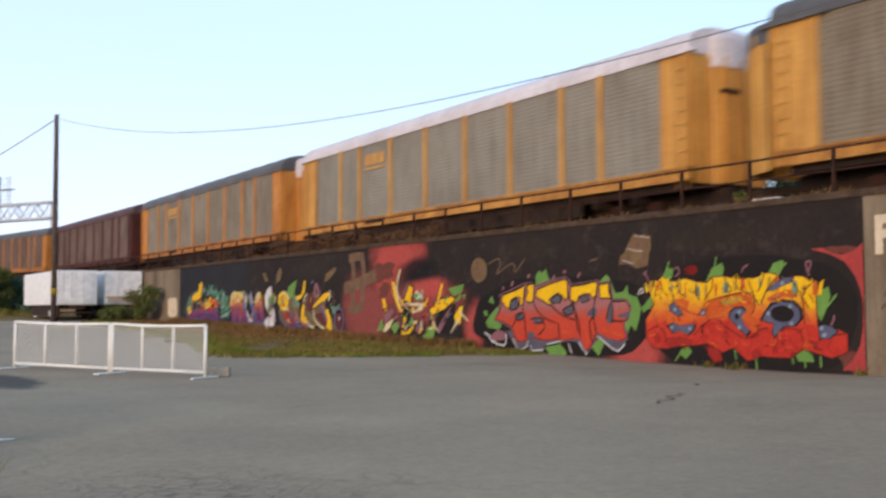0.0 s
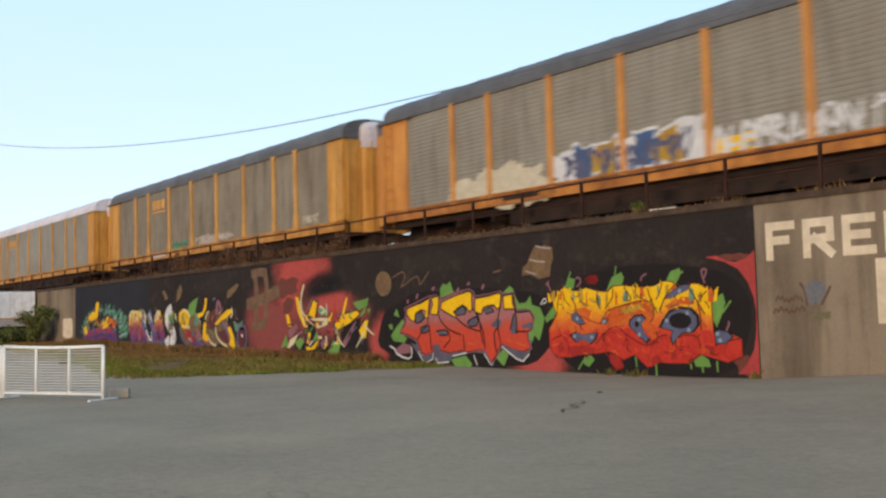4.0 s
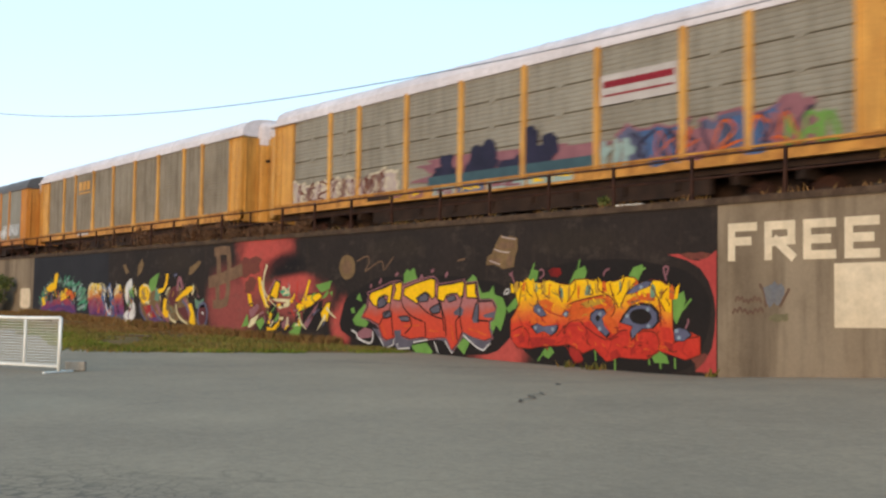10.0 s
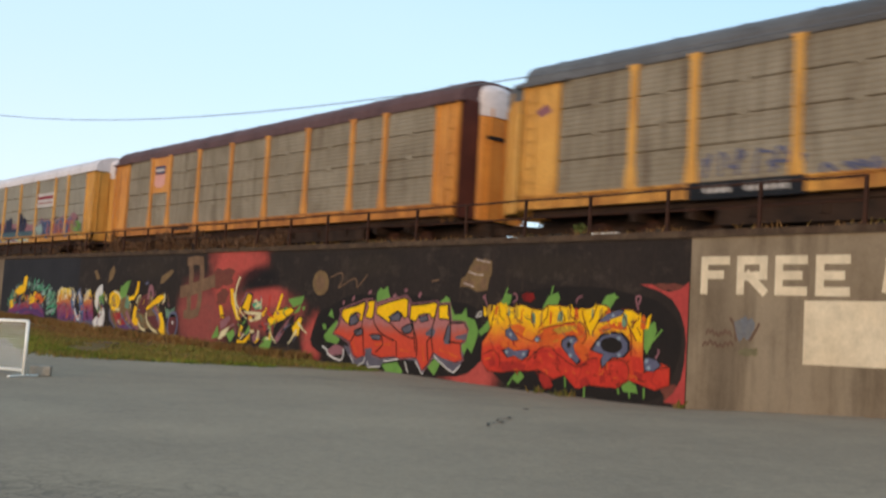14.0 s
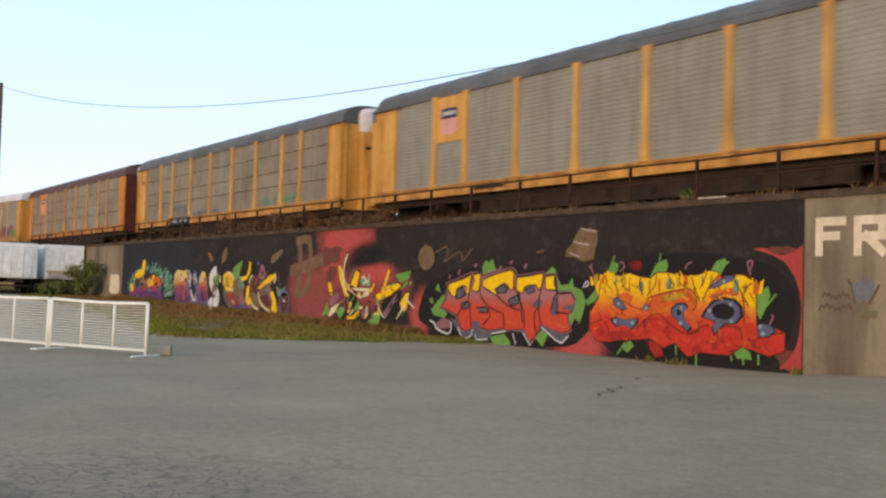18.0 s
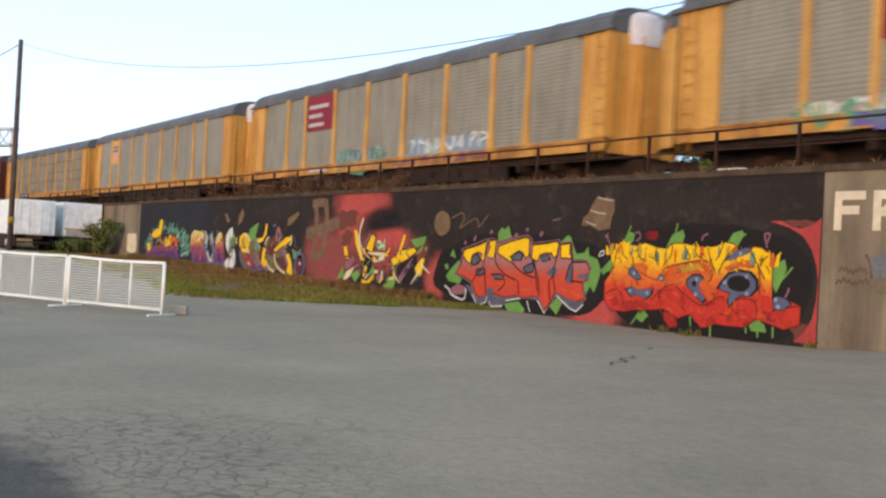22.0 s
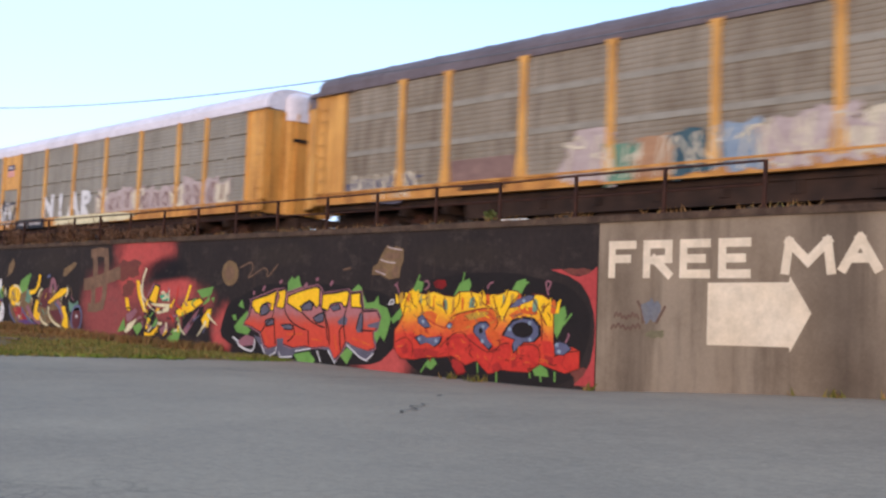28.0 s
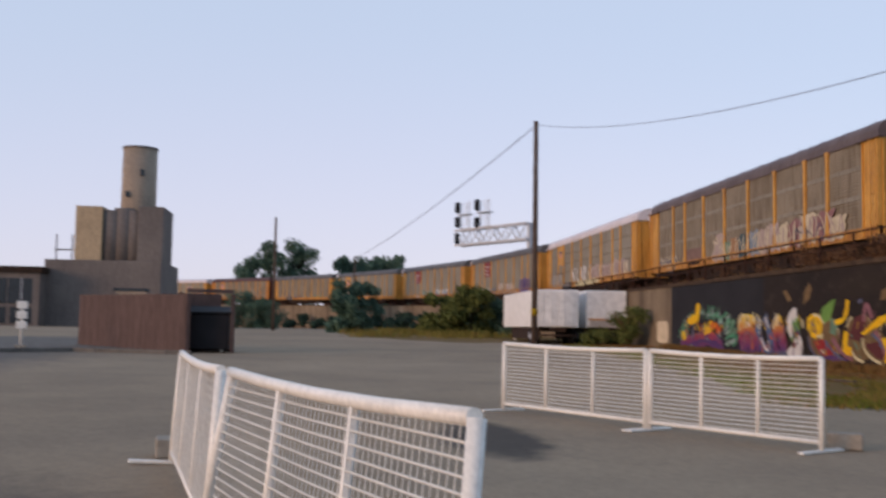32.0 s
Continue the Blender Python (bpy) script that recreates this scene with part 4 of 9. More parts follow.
def autorack(roof, panel, paint, flared, bands, label, cap=None, ribs=24, slot=False, depth=0.004):
    """A tri-level autorack car, its origin on the rail at its middle, its nose towards +x."""
    car = empty("autorack_car", pose(0, 0, 0), label, "rail car", group="cars of the freight train")
    key = "f" if flared else "p"
    posts = POSTS
    front = ENDS[1]
    sill = {YELLOW: SILL_YELLOW, ORANGE: SILL_ORANGE}.get(paint, paint)
    edges = [front] + list(posts) + [ENDS[2]]
    for a, b in zip(edges, edges[1:]):
        part("side_panel", shared(f"side_panel{a:.4f}{b:.4f}{bands}{depth}", panel, lambda: corrugated(fx(b), fx(a), Z_SILL1 - 0.02, Z_EAVE - 0.05, HALF_W - 0.01, ribs, bands, depth)), panel, car)
        for band in bands:
            ob = part("bracket", shared("bracket", panel, lambda: box(B(), -0.16, 0.16, HALF_W - 0.09, HALF_W + 0.012, -0.075, 0.075)), panel, car)
            ob.location = ((fx(a) + fx(b)) / 2, 0, Z_SILL1 - 0.02 + (Z_EAVE - 0.03 - Z_SILL1) * band)
    part("side_panel", shared("far_side_panel", panel, lambda: box(B(), fx(ENDS[2]), fx(ENDS[1]), -HALF_W, -HALF_W + 0.08, Z_SILL1 - 0.02, Z_EAVE - 0.05)), panel, car)
    for f in posts:
        for side in (1, -1):
            ob = part("post", shared("post" + key + str(side), paint, lambda: post_mesh(flared, side)), paint, car)
            ob.location = (fx(f), 0, 0)
    for a, b in ((ENDS[0], front), (ENDS[2], ENDS[3])):
        for side in (1, -1):
            xl, xr = fx(b), fx(a)
            part("end_panel", shared(f"end_panel{a:.4f}{b:.4f}{side}", paint, lambda: end_panel_mesh(xl, xr, side)), paint, car)
        part("drip_rail", shared(f"drip_rail{a:.4f}", roof, lambda: box(B(), fx(b) - 0.3, fx(a) + 0.3, HALF_W + 0.02, HALF_W + 0.17, Z_EAVE - 0.1, Z_EAVE - 0.03)), roof, car)
    top = part("roof", shared("roof", roof, lambda: roof_mesh(fx(ENDS[3]), fx(ENDS[0]))), roof, car)
    for i in range(13):
        rib = part("rib", shared("roof_rib", roof, roof_rib_mesh), roof, top)
        rib.location = (fx(ENDS[3]) + (fx(ENDS[0]) - fx(ENDS[3])) * (i + 0.5) / 13, 0, 0)
    cap = cap or ROOF_WHITE
    part("roof_end", shared("roof_end_a", roof, lambda: cap_mesh(fx(ENDS[0]) - 0.02, fx(ENDS[0]) + ROUND[1][0] + 0.05, ROUND[1][1], 0.16)), roof, car)
    part("roof_end", shared("roof_end_b", cap, lambda: cap_mesh(fx(ENDS[3]) + 0.02, fx(ENDS[3]) - ROUND[-1][0] - 0.05, ROUND[-1][1], 0.5)), cap, car, "pale rounded roof end")
    for key, xa, out in (("a", fx(ENDS[0]), 1), ("b", fx(ENDS[3]), -1)):
        door = part("end_door", shared("end_door_" + key, paint, lambda: end_shell(xa, out, -HALF_W + 0.05, HALF_W - 0.05, Z_SILL0, Z_EAVE - 0.1, n=40)), paint, car)
        for y in (-1.38, -0.8, -0.35, 0.35, 0.8, 1.38):
            rib = part("rib", shared("door_rib", paint, lambda: box(B(), -0.03, 0.03, -0.04, 0.04, Z_SILL0 + 0.05, Z_EAVE - 0.15)), paint, door)
            rib.location = round_end(xa, out, y, 0.02) + (0,)
    if slot:
        part("latch_box", shared("latch_box", BLACK_PLASTIC, lambda: end_shell(fx(ENDS[3]), -1, -0.2, 0.5, 3.89, 4.01, 0.06)), BLACK_PLASTIC, car, "black latch box on the end door")
    for side in (1, -1):
        part("sill", shared(f"sill{side}", sill, lambda: sill_mesh(side)), sill, car, "grime-streaked side sill")
    part("underframe", shared("underframe", STEEL_DARK, frame_mesh), STEEL_DARK, car, "grimy dark underframe")
    part("ladder", shared("ladder", paint, lambda: ladder_mesh(fx(ENDS[2]) - 0.9, 1)), paint, car)
    part("ladder", shared("ladder_b", paint, lambda: ladder_mesh(fx(ENDS[0]) - 0.4, 1)), paint, car)
    for d in (1, -1):
        part("coupler", shared(f"coupler{d}", STEEL_DARK, lambda: coupler_mesh(d)), STEEL_DARK, car)
        t = part("truck", shared("truck", STEEL_DARK, truck_mesh), STEEL_DARK, car, "cast steel wheel truck")
        t.location = (MID + d * 10.1, 0, 0)
        for dx in (-0.89, 0.89):
            w = part("wheelset", shared("wheelset", RAIL_RUST, wheel_mesh), RAIL_RUST, t)
            w.location = (dx, 0, 0.46)
    return car


def logo_letters(car, f0, f1, z0, z1, mat):
    """A railway's mark, drawn as plain blocks over a bar."""
    for i in range(3):
        a = f0 + (f1 - f0) * (i + 0.08) / 3
        b = f0 + (f1 - f0) * (i + 0.86) / 3
        part("mark", flat_on_side(rect(a, b, z0 + 0.2, z1), Y_PANEL), mat, car)
    part("mark", flat_on_side(rect(f0, f1, z0, z0 + 0.09), Y_PANEL), mat, car)


def shield_sign(car, f0, f1, z0, z1, backing):
    """A plate with a shield: a blue head over a pale rose field."""
    P = POSTS
    move = P[0] - POSTS[0]
    f0, f1 = f0 + move, f1 + move
    part("sign", flat_on_side(rect(P[0] + 0.004, P[1] - 0.004, z0 - 0.25, Z_EAVE - 0.06), Y_PANEL - 0.004), backing, car, "painted plate with a shield")
    s = (f1 - f0) / 2
    part("mark", flat_on_side(rect(f0, f1, z0 + (z1 - z0) * 0.62, z1), Y_PANEL + 0.006), SIGN_BLUE, car, "blue head of the shield")
    part("mark", flat_on_side(rect(f0 + s * 0.2, f1 - s * 0.2, z0 + (z1 - z0) * 0.74, z1 - (z1 - z0) * 0.12), Y_PANEL + 0.012), SIGN_WHITE, car)
    for i in range(5):
        a = f0 + (f1 - f0) * i / 5
        part("mark", flat_on_side(rect(a, a + (f1 - f0) / 5, z0 + (0.1 if i in (0, 4) else 0), z0 + (z1 - z0) * 0.6), Y_PANEL + 0.006), P_SHELL, car)


def red_sign(car):
    """A square red plate with three lines of pale bars."""
    P = POSTS
    z0, z1 = 3.34, 4.96
    part("sign", flat_on_side(rect(P[1] + 0.004, P[2] - 0.004, z0, z1), Y_PANEL), SIGN_RED, car, "square red plate")
    for k, wd in enumerate((0.80, 0.55, 0.62)):
        a = P[1] + 0.012
        zt = z1 - 0.42 - 0.42 * k
        part("lettering", flat_on_side(rect(a, a + 0.084 * wd, zt - 0.17, zt), Y_PANEL + 0.007), SIGN_WHITE, car, "line of pale lettering")


BANDS3 = (0.25, 0.5, 0.75)
TRAIN = []


def build_train():
    L = "yellow-posted autorack rail car, ribbed grey screens"
    plan = {
        -4: (ROOF_GREY, RUST_PANEL, ORANGE, False, (), L + ", grey roof"),
        -3: (ROOF_GREY, RUST_PANEL, ORANGE, False, (), L + ", grey roof"),
        -2: (ROOF_BROWN, RUST_PANEL, BROWN_STEEL, False, (), "autorack rail car with stained screens and maroon ends and posts"),
        -1: (ROOF_GREY, GALV_BROWN, ORANGE, False, (), L + ", grey roof, mark"),
        0: (ROOF_WHITE, GALV, YELLOW, False, (), L + ", pale roof, yellow mark"),
        1: (ROOF_GREY, GALV_BROWN, YELLOW, True, (), L + ", grey roof, yellow mark"),
        2: (ROOF_GREY, GALV, ORANGE, False, (), "autorack rail car with pale ribbed screens, orange ends and white graffiti"),
        3: (ROOF_WHITE, GALV_BROWN, YELLOW, True, (), L + ", pale roof, yellow mark"),
        4: (ROOF_WHITE, GALV, YELLOW, False, BANDS3, L + ", dark graffiti"),
        5: (ROOF_BROWN, GALV_BROWN, ORANGE, True, BANDS3, "autorack rail car with rust-stained screens, orange posts and brown roof"),
        6: (ROOF_GREY, GALV_BROWN, YELLOW, True, BANDS3, L + ", grey roof, faint tags"),
        7: (ROOF_GREY, GALV, YELLOW, True, (), L + ", grey roof, shield plate"),
        8: (ROOF_GREY, GALV, YELLOW, True, (), L + ", red plate"),
        9: (ROOF_GREY, GALV, YELLOW, False, (), L + ", red plate, graffiti"),
        10: (ROOF_WHITE, GALV, YELLOW, False, BANDS3, L + ", large white graffiti"),
        11: (ROOF_MAUVE, GALV_BROWN, YELLOW, True, (), L + ", pastel graffiti"),
    }
    for n, spec in plan.items():
        car = autorack(*spec, slot=n in (0, 3, 4, 5, 6, 10), depth=0.009 if n in (2, 5, 9, 11) else 0.004)
        P = POSTS
        TRAIN.append((n, car))
        za = Z_SILL1
        if n in (-1, 0, 1, 3):
            logo_letters(car, P[1] + 0.018, P[2] - 0.018, 3.85, 4.55, YELLOW)
        if n == 1:
            tag_strokes(car, 0.33, 0.40, za, za + 0.35, P_TEAL, 5, 4, 0.08)
            blob_on_side(car, 0.45, 0.57, za + 0.02, za + 0.4, P_DUSTY, 6, 0.5, "smear of pale paint")
            tag_strokes(car, 0.44, 0.58, za + 0.02, za + 0.42, P_BUFF, 16, 9, 0.06, y=Y_PANEL + 0.01)
            tag_strokes(car, 0.825, 0.875, za + 0.1, za + 0.42, P_BUFF, 17, 4, 0.07)
        if n == 2:
            for k, (a, b, z0, z1) in enumerate(((0.14, 0.20, -0.4, 0.55), (0.17, 0.25, -0.45, 0.7), (0.205, 0.27, -0.4, 0.95), (0.245, 0.31, -0.45, 0.62), (0.27, 0.325, -0.5, 0.3))):
                blob_on_side(car, a, b, za + z0, za + z1, P_BUFF, 11 + 40 * k, 0.34, "patch of cream paint", y=Y_PANEL - 0.004 + 0.002 * k)
            throw_up(car, 0.33, 0.52, za - 0.05, za + 1.0, (P_WHITE, P_BLUE, P_GOLD), P_WHITE, P_SLATE, 12, 7)
            tag_strokes(car, 0.33, 0.52, za, za + 0.8, P_WHITE, 12, 12, 0.12)
            tag_strokes(car, 0.34, 0.50, za - 0.1, za + 0.7, P_SLATE, 13, 9, 0.10, y=Y_PANEL + 0.014)
            blob_on_side(car, 0.52, 0.575, za + 0.05, za + 0.45, P_YELLOW, 14, 0.5, "splash of yellow paint")
            tag_strokes(car, 0.53, 0.78, za + 0.0, za + 0.7, P_WHITE, 15, 16, 0.11)
            tag_strokes(car, 0.76, 0.89, za + 0.2, za + 1.0, P_WHITE, 16, 11, 0.11)
        if n == 4:
            throw_up(car, 0.062, 0.30, za - 0.1, za + 0.75, (P_DUSTY, P_UMBER, P_DUSTY), P_BUFF, P_BUFF, 22, 9, "dusty rose letter with pale outlines")
            tag_strokes(car, 0.07, 0.29, za - 0.1, za + 0.7, P_HAZE, 21, 8, 0.06, y=Y_PANEL + 0.03)
            part("painted_band", flat_on_side(rect(0.365, 0.63, za - 0.02, za + 0.3), Y_PANEL + 0.022), P_DEEP_TEAL, car, "band of teal paint")
            blob_on_side(car, 0.34, 0.62, za + 0.1, za + 0.85, P_MAUVE, 24, 0.3, "pink spray cloud", y=Y_PANEL - 0.008)
            for i, (a, b) in enumerate(((0.29, 0.325), (0.33, 0.355), (0.375, 0.415), (0.42, 0.465), (0.47, 0.53), (0.535, 0.60))):
                part("painted_panel", flat_on_side(rect(a, b, Z_SILL0 + 0.14, Z_SILL1 - 0.1), HALF_W + 0.055), (P_GOLD, P_MAUVE, P_MINT, P_BLUE, P_MINT, P_MINT)[i], car, "pale sprayed panel on the sill")
                tag_strokes(car, a + 0.006, b - 0.006, Z_SILL0 + 0.18, Z_SILL1 - 0.16, P_YELLOW if i % 2 else P_MAUVE, 300 + i, 2, 0.06, y=HALF_W + 0.06)
            for i, (f, w, za_, zb_) in enumerate(((0.395, 0.022, 0.0, 0.6), (0.398, 0.011, 0.5, 1.0), (0.46, 0.027, 0.0, 0.65), (0.452, 0.012, 0.5, 1.1), (0.472, 0.012, 0.5, 1.2), (0.505, 0.02, 0.0, 0.5), (0.545, 0.028, 0.0, 0.8), (0.535, 0.013, 0.6, 1.45), (0.566, 0.012, 0.4, 1.1))):
                blob_on_side(car, f - w, f + w, za + za_, za + zb_, P_INDIGO, 30 + i, 0.2, "dark spray shape", y=Y_PANEL + 0.002 * i)
            throw_up(car, 0.665, 0.86, za - 0.2, za + 0.9, (P_SLATE, P_BLUE, P_MAUVE), P_MAUVE, P_INDIGO, 41, 6, "blue and mauve letter")
            tag_strokes(car, 0.64, 0.68, za - 0.1, za + 0.6, P_MINT, 43, 3, 0.16, y=Y_PANEL + 0.024)
            tag_strokes(car, 0.70, 0.86, za - 0.1, za + 0.7, P_FLAME_ORANGE, 42, 5, 0.06, y=Y_PANEL + 0.03)
            tag_strokes(car, 0.84, 0.885, za - 0.1, za + 0.6, P_GREEN, 44, 3, 0.12, y=Y_PANEL + 0.024)
            part("sign", flat_on_side(rect(P[5] + 0.004, P[6] - 0.006, 3.35, 4.2), Y_PANEL), SIGN_WHITE, car, "white plate with a red bar")
            part("mark", flat_on_side(rect(P[5] + 0.008, P[6] - 0.01, 3.83, 4.02), Y_PANEL + 0.007), SIGN_RED, car)
            part("mark", flat_on_side(rect(P[5] + 0.008, P[6] - 0.01, 3.58, 3.64), Y_PANEL + 0.007), SIGN_RED, car)
        if n == 5:
            shield_sign(car, 0.163, 0.200, 3.55, 4.6, ORANGE)
            part("corner_post", end_shell(fx(ENDS[3]), -1, 0.78, HALF_W, Z_SILL0, Z_EAVE, 0.07), BROWN_STEEL, car, "brown corner post")
        if n == 6:
            part("mark", flat_on_side([(fx(0.022), 4.2), (fx(0.03), 4.0), (fx(0.045), 4.15), (fx(0.037), 4.4)], HALF_W + 0.034), P_MAUVE, car)
            tag_strokes(car, 0.23, 0.33, za + 0.1, za + 0.7, P_SLATE, 51, 6, 0.08)
            tag_strokes(car, 0.34, 0.47, za - 0.3, za + 0.2, P_SLATE, 54, 6, 0.08)
            tag_strokes(car, 0.66, 0.82, za + 0.1, za + 0.5, P_TEAL, 52, 7, 0.07)
        if n == 7:
            shield_sign(car, 0.165, 0.200, 3.55, 4.55, YELLOW)
        if n in (8, 9):
            red_sign(car)
        if n == 8:
            for k, (a, b, z) in enumerate(((0.335, 0.385, 0.42), (0.375, 0.43, 0.5), (0.42, 0.485, 0.4))):
                blob_on_side(car, a, b, za - 0.5, za + z, P_SAGE, 61 + k, 0.4, "grey-green graffiti cloud", y=Y_PANEL - 0.004 + 0.002 * k)
            tag_strokes(car, 0.335, 0.48, za - 0.2, za + 0.5, P_SLATE, 66, 8, 0.05)
            tag_strokes(car, 0.335, 0.48, za - 0.25, za + 0.5, P_MINT, 62, 9, 0.07, y=Y_PANEL + 0.014)
            for k, (a, b, z) in enumerate(((0.54, 0.60, 0.62), (0.585, 0.64, 0.5), (0.63, 0.685, 0.66), (0.67, 0.735, 0.48))):
                blob_on_side(car, a, b, za - 0.3, za + z, (P_PALE_BLUE, P_MINT, P_PALE_BLUE, P_PALE_BLUE)[k], 163 + k, 0.45, "pale blue graffiti cloud", y=Y_PANEL - 0.004 + 0.002 * k)
            tag_strokes(car, 0.55, 0.73, za + 0.1, za + 0.6, P_WHITE, 64, 9, 0.08, y=Y_PANEL + 0.012)
            tag_strokes(car, 0.50, 0.74, za - 0.4, za - 0.1, P_MAUVE, 65, 9, 0.07, y=HALF_W + 0.1)
        if n == 9:
            blob_on_side(car, 0.135, 0.345, za - 0.46, za + 0.2, P_SAGE, 71, 0.3, "teal edge of graffiti", y=Y_PANEL - 0.008)
            for k, (f, g) in enumerate(((0.145, 0.20), (0.195, 0.25), (0.245, 0.30), (0.29, 0.335))):
                blob_on_side(car, f, g, za - 0.02, za + 0.3 + 0.05 * (k % 2), (P_BUFF, P_DUSTY)[k % 2], 171 + k, 0.4, "pale graffiti cloud", y=Y_PANEL + 0.002 * k)
            blob_on_side(car, 0.20, 0.325, za - 0.46, za + 0.02, P_VIOLET, 72, 0.25, "purple fill", y=HALF_W + 0.088)
            tag_strokes(car, 0.14, 0.33, za - 0.4, za + 0.3, P_TEAL, 171, 7, 0.07, y=HALF_W + 0.092)
            tag_strokes(car, 0.15, 0.33, za - 0.05, za + 0.3, P_WHITE, 73, 9, 0.08, y=Y_PANEL + 0.03)
            blob_on_side(car, 0.325, 0.40, za - 0.3, za + 0.3, P_PALE_BLUE, 74, 0.45, "blue-grey cloud")
            tag_strokes(car, 0.33, 0.40, za - 0.3, za + 0.35, P_DEEP_TEAL, 174, 5, 0.09, y=Y_PANEL + 0.01)
            for k, (f, g) in enumerate(((0.42, 0.49), (0.475, 0.54), (0.53, 0.60), (0.585, 0.645))):
                blob_on_side(car, f, g, za - 0.3, za + 0.62 + 0.05 * (k % 2), (P_DUSTY, P_UMBER, P_DUSTY, P_DUSTY)[k], 75 + k, 0.3, "dusty grey letter", y=Y_PANEL - 0.008 + 0.002 * k)
            tag_strokes(car, 0.42, 0.645, za - 0.2, za + 0.7, P_BUFF, 76, 11, 0.07, y=Y_PANEL + 0.008)
            tag_strokes(car, 0.43, 0.64, za - 0.1, za + 0.65, P_WHITE, 77, 7, 0.05, y=Y_PANEL + 0.022)
            for k, (f, g, z) in enumerate(((0.712, 0.76, 0.92), (0.752, 0.825, 0.98))):
                part("graffiti", flat_on_side([(fx(f), za - 0.42), (fx(f - 0.004), za + z * 0.5), (fx(f + 0.003), za + z), (fx((f + g) / 2), za + z + 0.04), (fx(g), za + z - 0.03), (fx(g + 0.004), za + z * 0.4), (fx(g - 0.002), za - 0.4)][::-1], HALF_W + 0.06 + 0.004 * k), P_VIOLET, car, "block of purple paint")
            tag_strokes(car, 0.715, 0.82, za - 0.2, za + 0.85, P_PURPLE, 98, 7, 0.06, y=HALF_W + 0.078)
            tag_strokes(car, 0.715, 0.82, za - 0.2, za + 0.85, P_PALE_BLUE, 99, 5, 0.035, y=HALF_W + 0.09)
            tag_strokes(car, 0.34, 0.68, za - 0.42, za - 0.12, P_DUSTY, 199, 16, 0.07, y=HALF_W + 0.1)
        if n == 10:
            part("sign", flat_on_side(rect(POSTS[0] + 0.004, POSTS[1] - 0.004, 3.3, Z_EAVE - 0.06), Y_PANEL - 0.004), YELLOW, car, "yellow plate with a small shield")
            part("mark", flat_on_side(rect(0.166, 0.196, 4.28, 4.55), Y_PANEL + 0.006), SIGN_BLUE, car)
            part("mark", flat_on_side(rect(0.168, 0.194, 3.95, 4.26), Y_PANEL + 0.006), P_SHELL, car)
            part("mark", flat_on_side(rect(0.171, 0.191, 4.36, 4.47), Y_PANEL + 0.014), SIGN_WHITE, car)
            throw_up(car, 0.06, 0.205, za - 0.25, za + 0.95, (P_BUFF, P_WHITE, P_BUFF), P_PLUM, P_BLACK, 81, 6, "white letter with black lines")
            tag_strokes(car, 0.062, 0.205, za - 0.25, za + 0.9, P_BLACK, 82, 8, 0.07, y=Y_PANEL + 0.03)
            tag_strokes(car, 0.062, 0.205, za - 0.25, za + 0.9, P_WHITE, 83, 8, 0.06, y=Y_PANEL + 0.042)
            letters(car, "N!AR", 0.315, 0.50, za + 0.0, za + 1.1)
            throw_up(car, 0.51, 0.86, za - 0.1, za + 0.95, (P_BUFF, P_DUSTY, P_DUSTY, P_DUSTY), P_DUSTY, P_UMBER, 83, 13, "whitish letter with brown lines")
            blob_on_side(car, 0.36, 0.62, za - 0.42, za - 0.02, P_CREAM, 84, 0.12, "cream underline", y=HALF_W + 0.1)
        if n == 11:
            for f, g in zip((ENDS[1],) + POSTS, POSTS + (ENDS[2],)):
                for z in (2.82, 3.95):
                    part("band", flat_on_side(rect(f + 0.004, g - 0.004, z, z + 0.16), HALF_W + 0.004), GALV, car, "paler weld band")
            blob_on_side(car, 0.07, 0.175, za - 0.42, za + 0.4, P_PLUM, 91, 0.3, "grey graffiti cloud")
            tag_strokes(car, 0.07, 0.175, za - 0.35, za + 0.45, P_BUFF, 191, 8, 0.06, y=Y_PANEL + 0.008)
            part("graffiti", flat_on_side(rect(0.226, 0.312, za - 0.02, za + 0.62), Y_PANEL - 0.006), P_UMBER, car, "brownish overpainted panel")
            spans = ((0.372, 0.432, 0.95, P_DUSTY), (0.418, 0.455, 0.62, P_SAGE), (0.45, 0.492, 0.66, P_TERRA), (0.486, 0.532, 0.72, P_DEEP_TEAL), (0.526, 0.572, 0.8, P_PALE_BLUE), (0.568, 0.612, 0.86, P_DUSTY), (0.604, 0.65, 0.92, P_DUSTY), (0.642, 0.682, 0.78, P_BUFF), (0.674, 0.725, 0.9, P_ROSE_DULL), (0.716, 0.782, 0.95, P_BUFF), (0.764, 0.824, 0.98, P_ROSE_DULL), (0.812, 0.856, 0.72, P_BUFF))
            for k, (f, g, z, hue) in enumerate(spans):
                blob_on_side(car, f, g, za - 0.42 + 0.02 * k, za + z, hue, 92 + k, 0.36, "faded graffiti letter", y=HALF_W + 0.06 + 0.003 * (k % 4), name="letter_fill")
                tag_strokes(car, f, g, za - 0.3, za + z - 0.08, P_BUFF if hue is not P_BUFF else P_DUSTY, 292 + k, 2, 0.06, y=HALF_W + 0.078 + 0.003 * (k % 3))
            tag_strokes(car, 0.70, 0.80, za - 0.1, za + 0.5, P_PLUM, 97, 3, 0.05, y=HALF_W + 0.092)
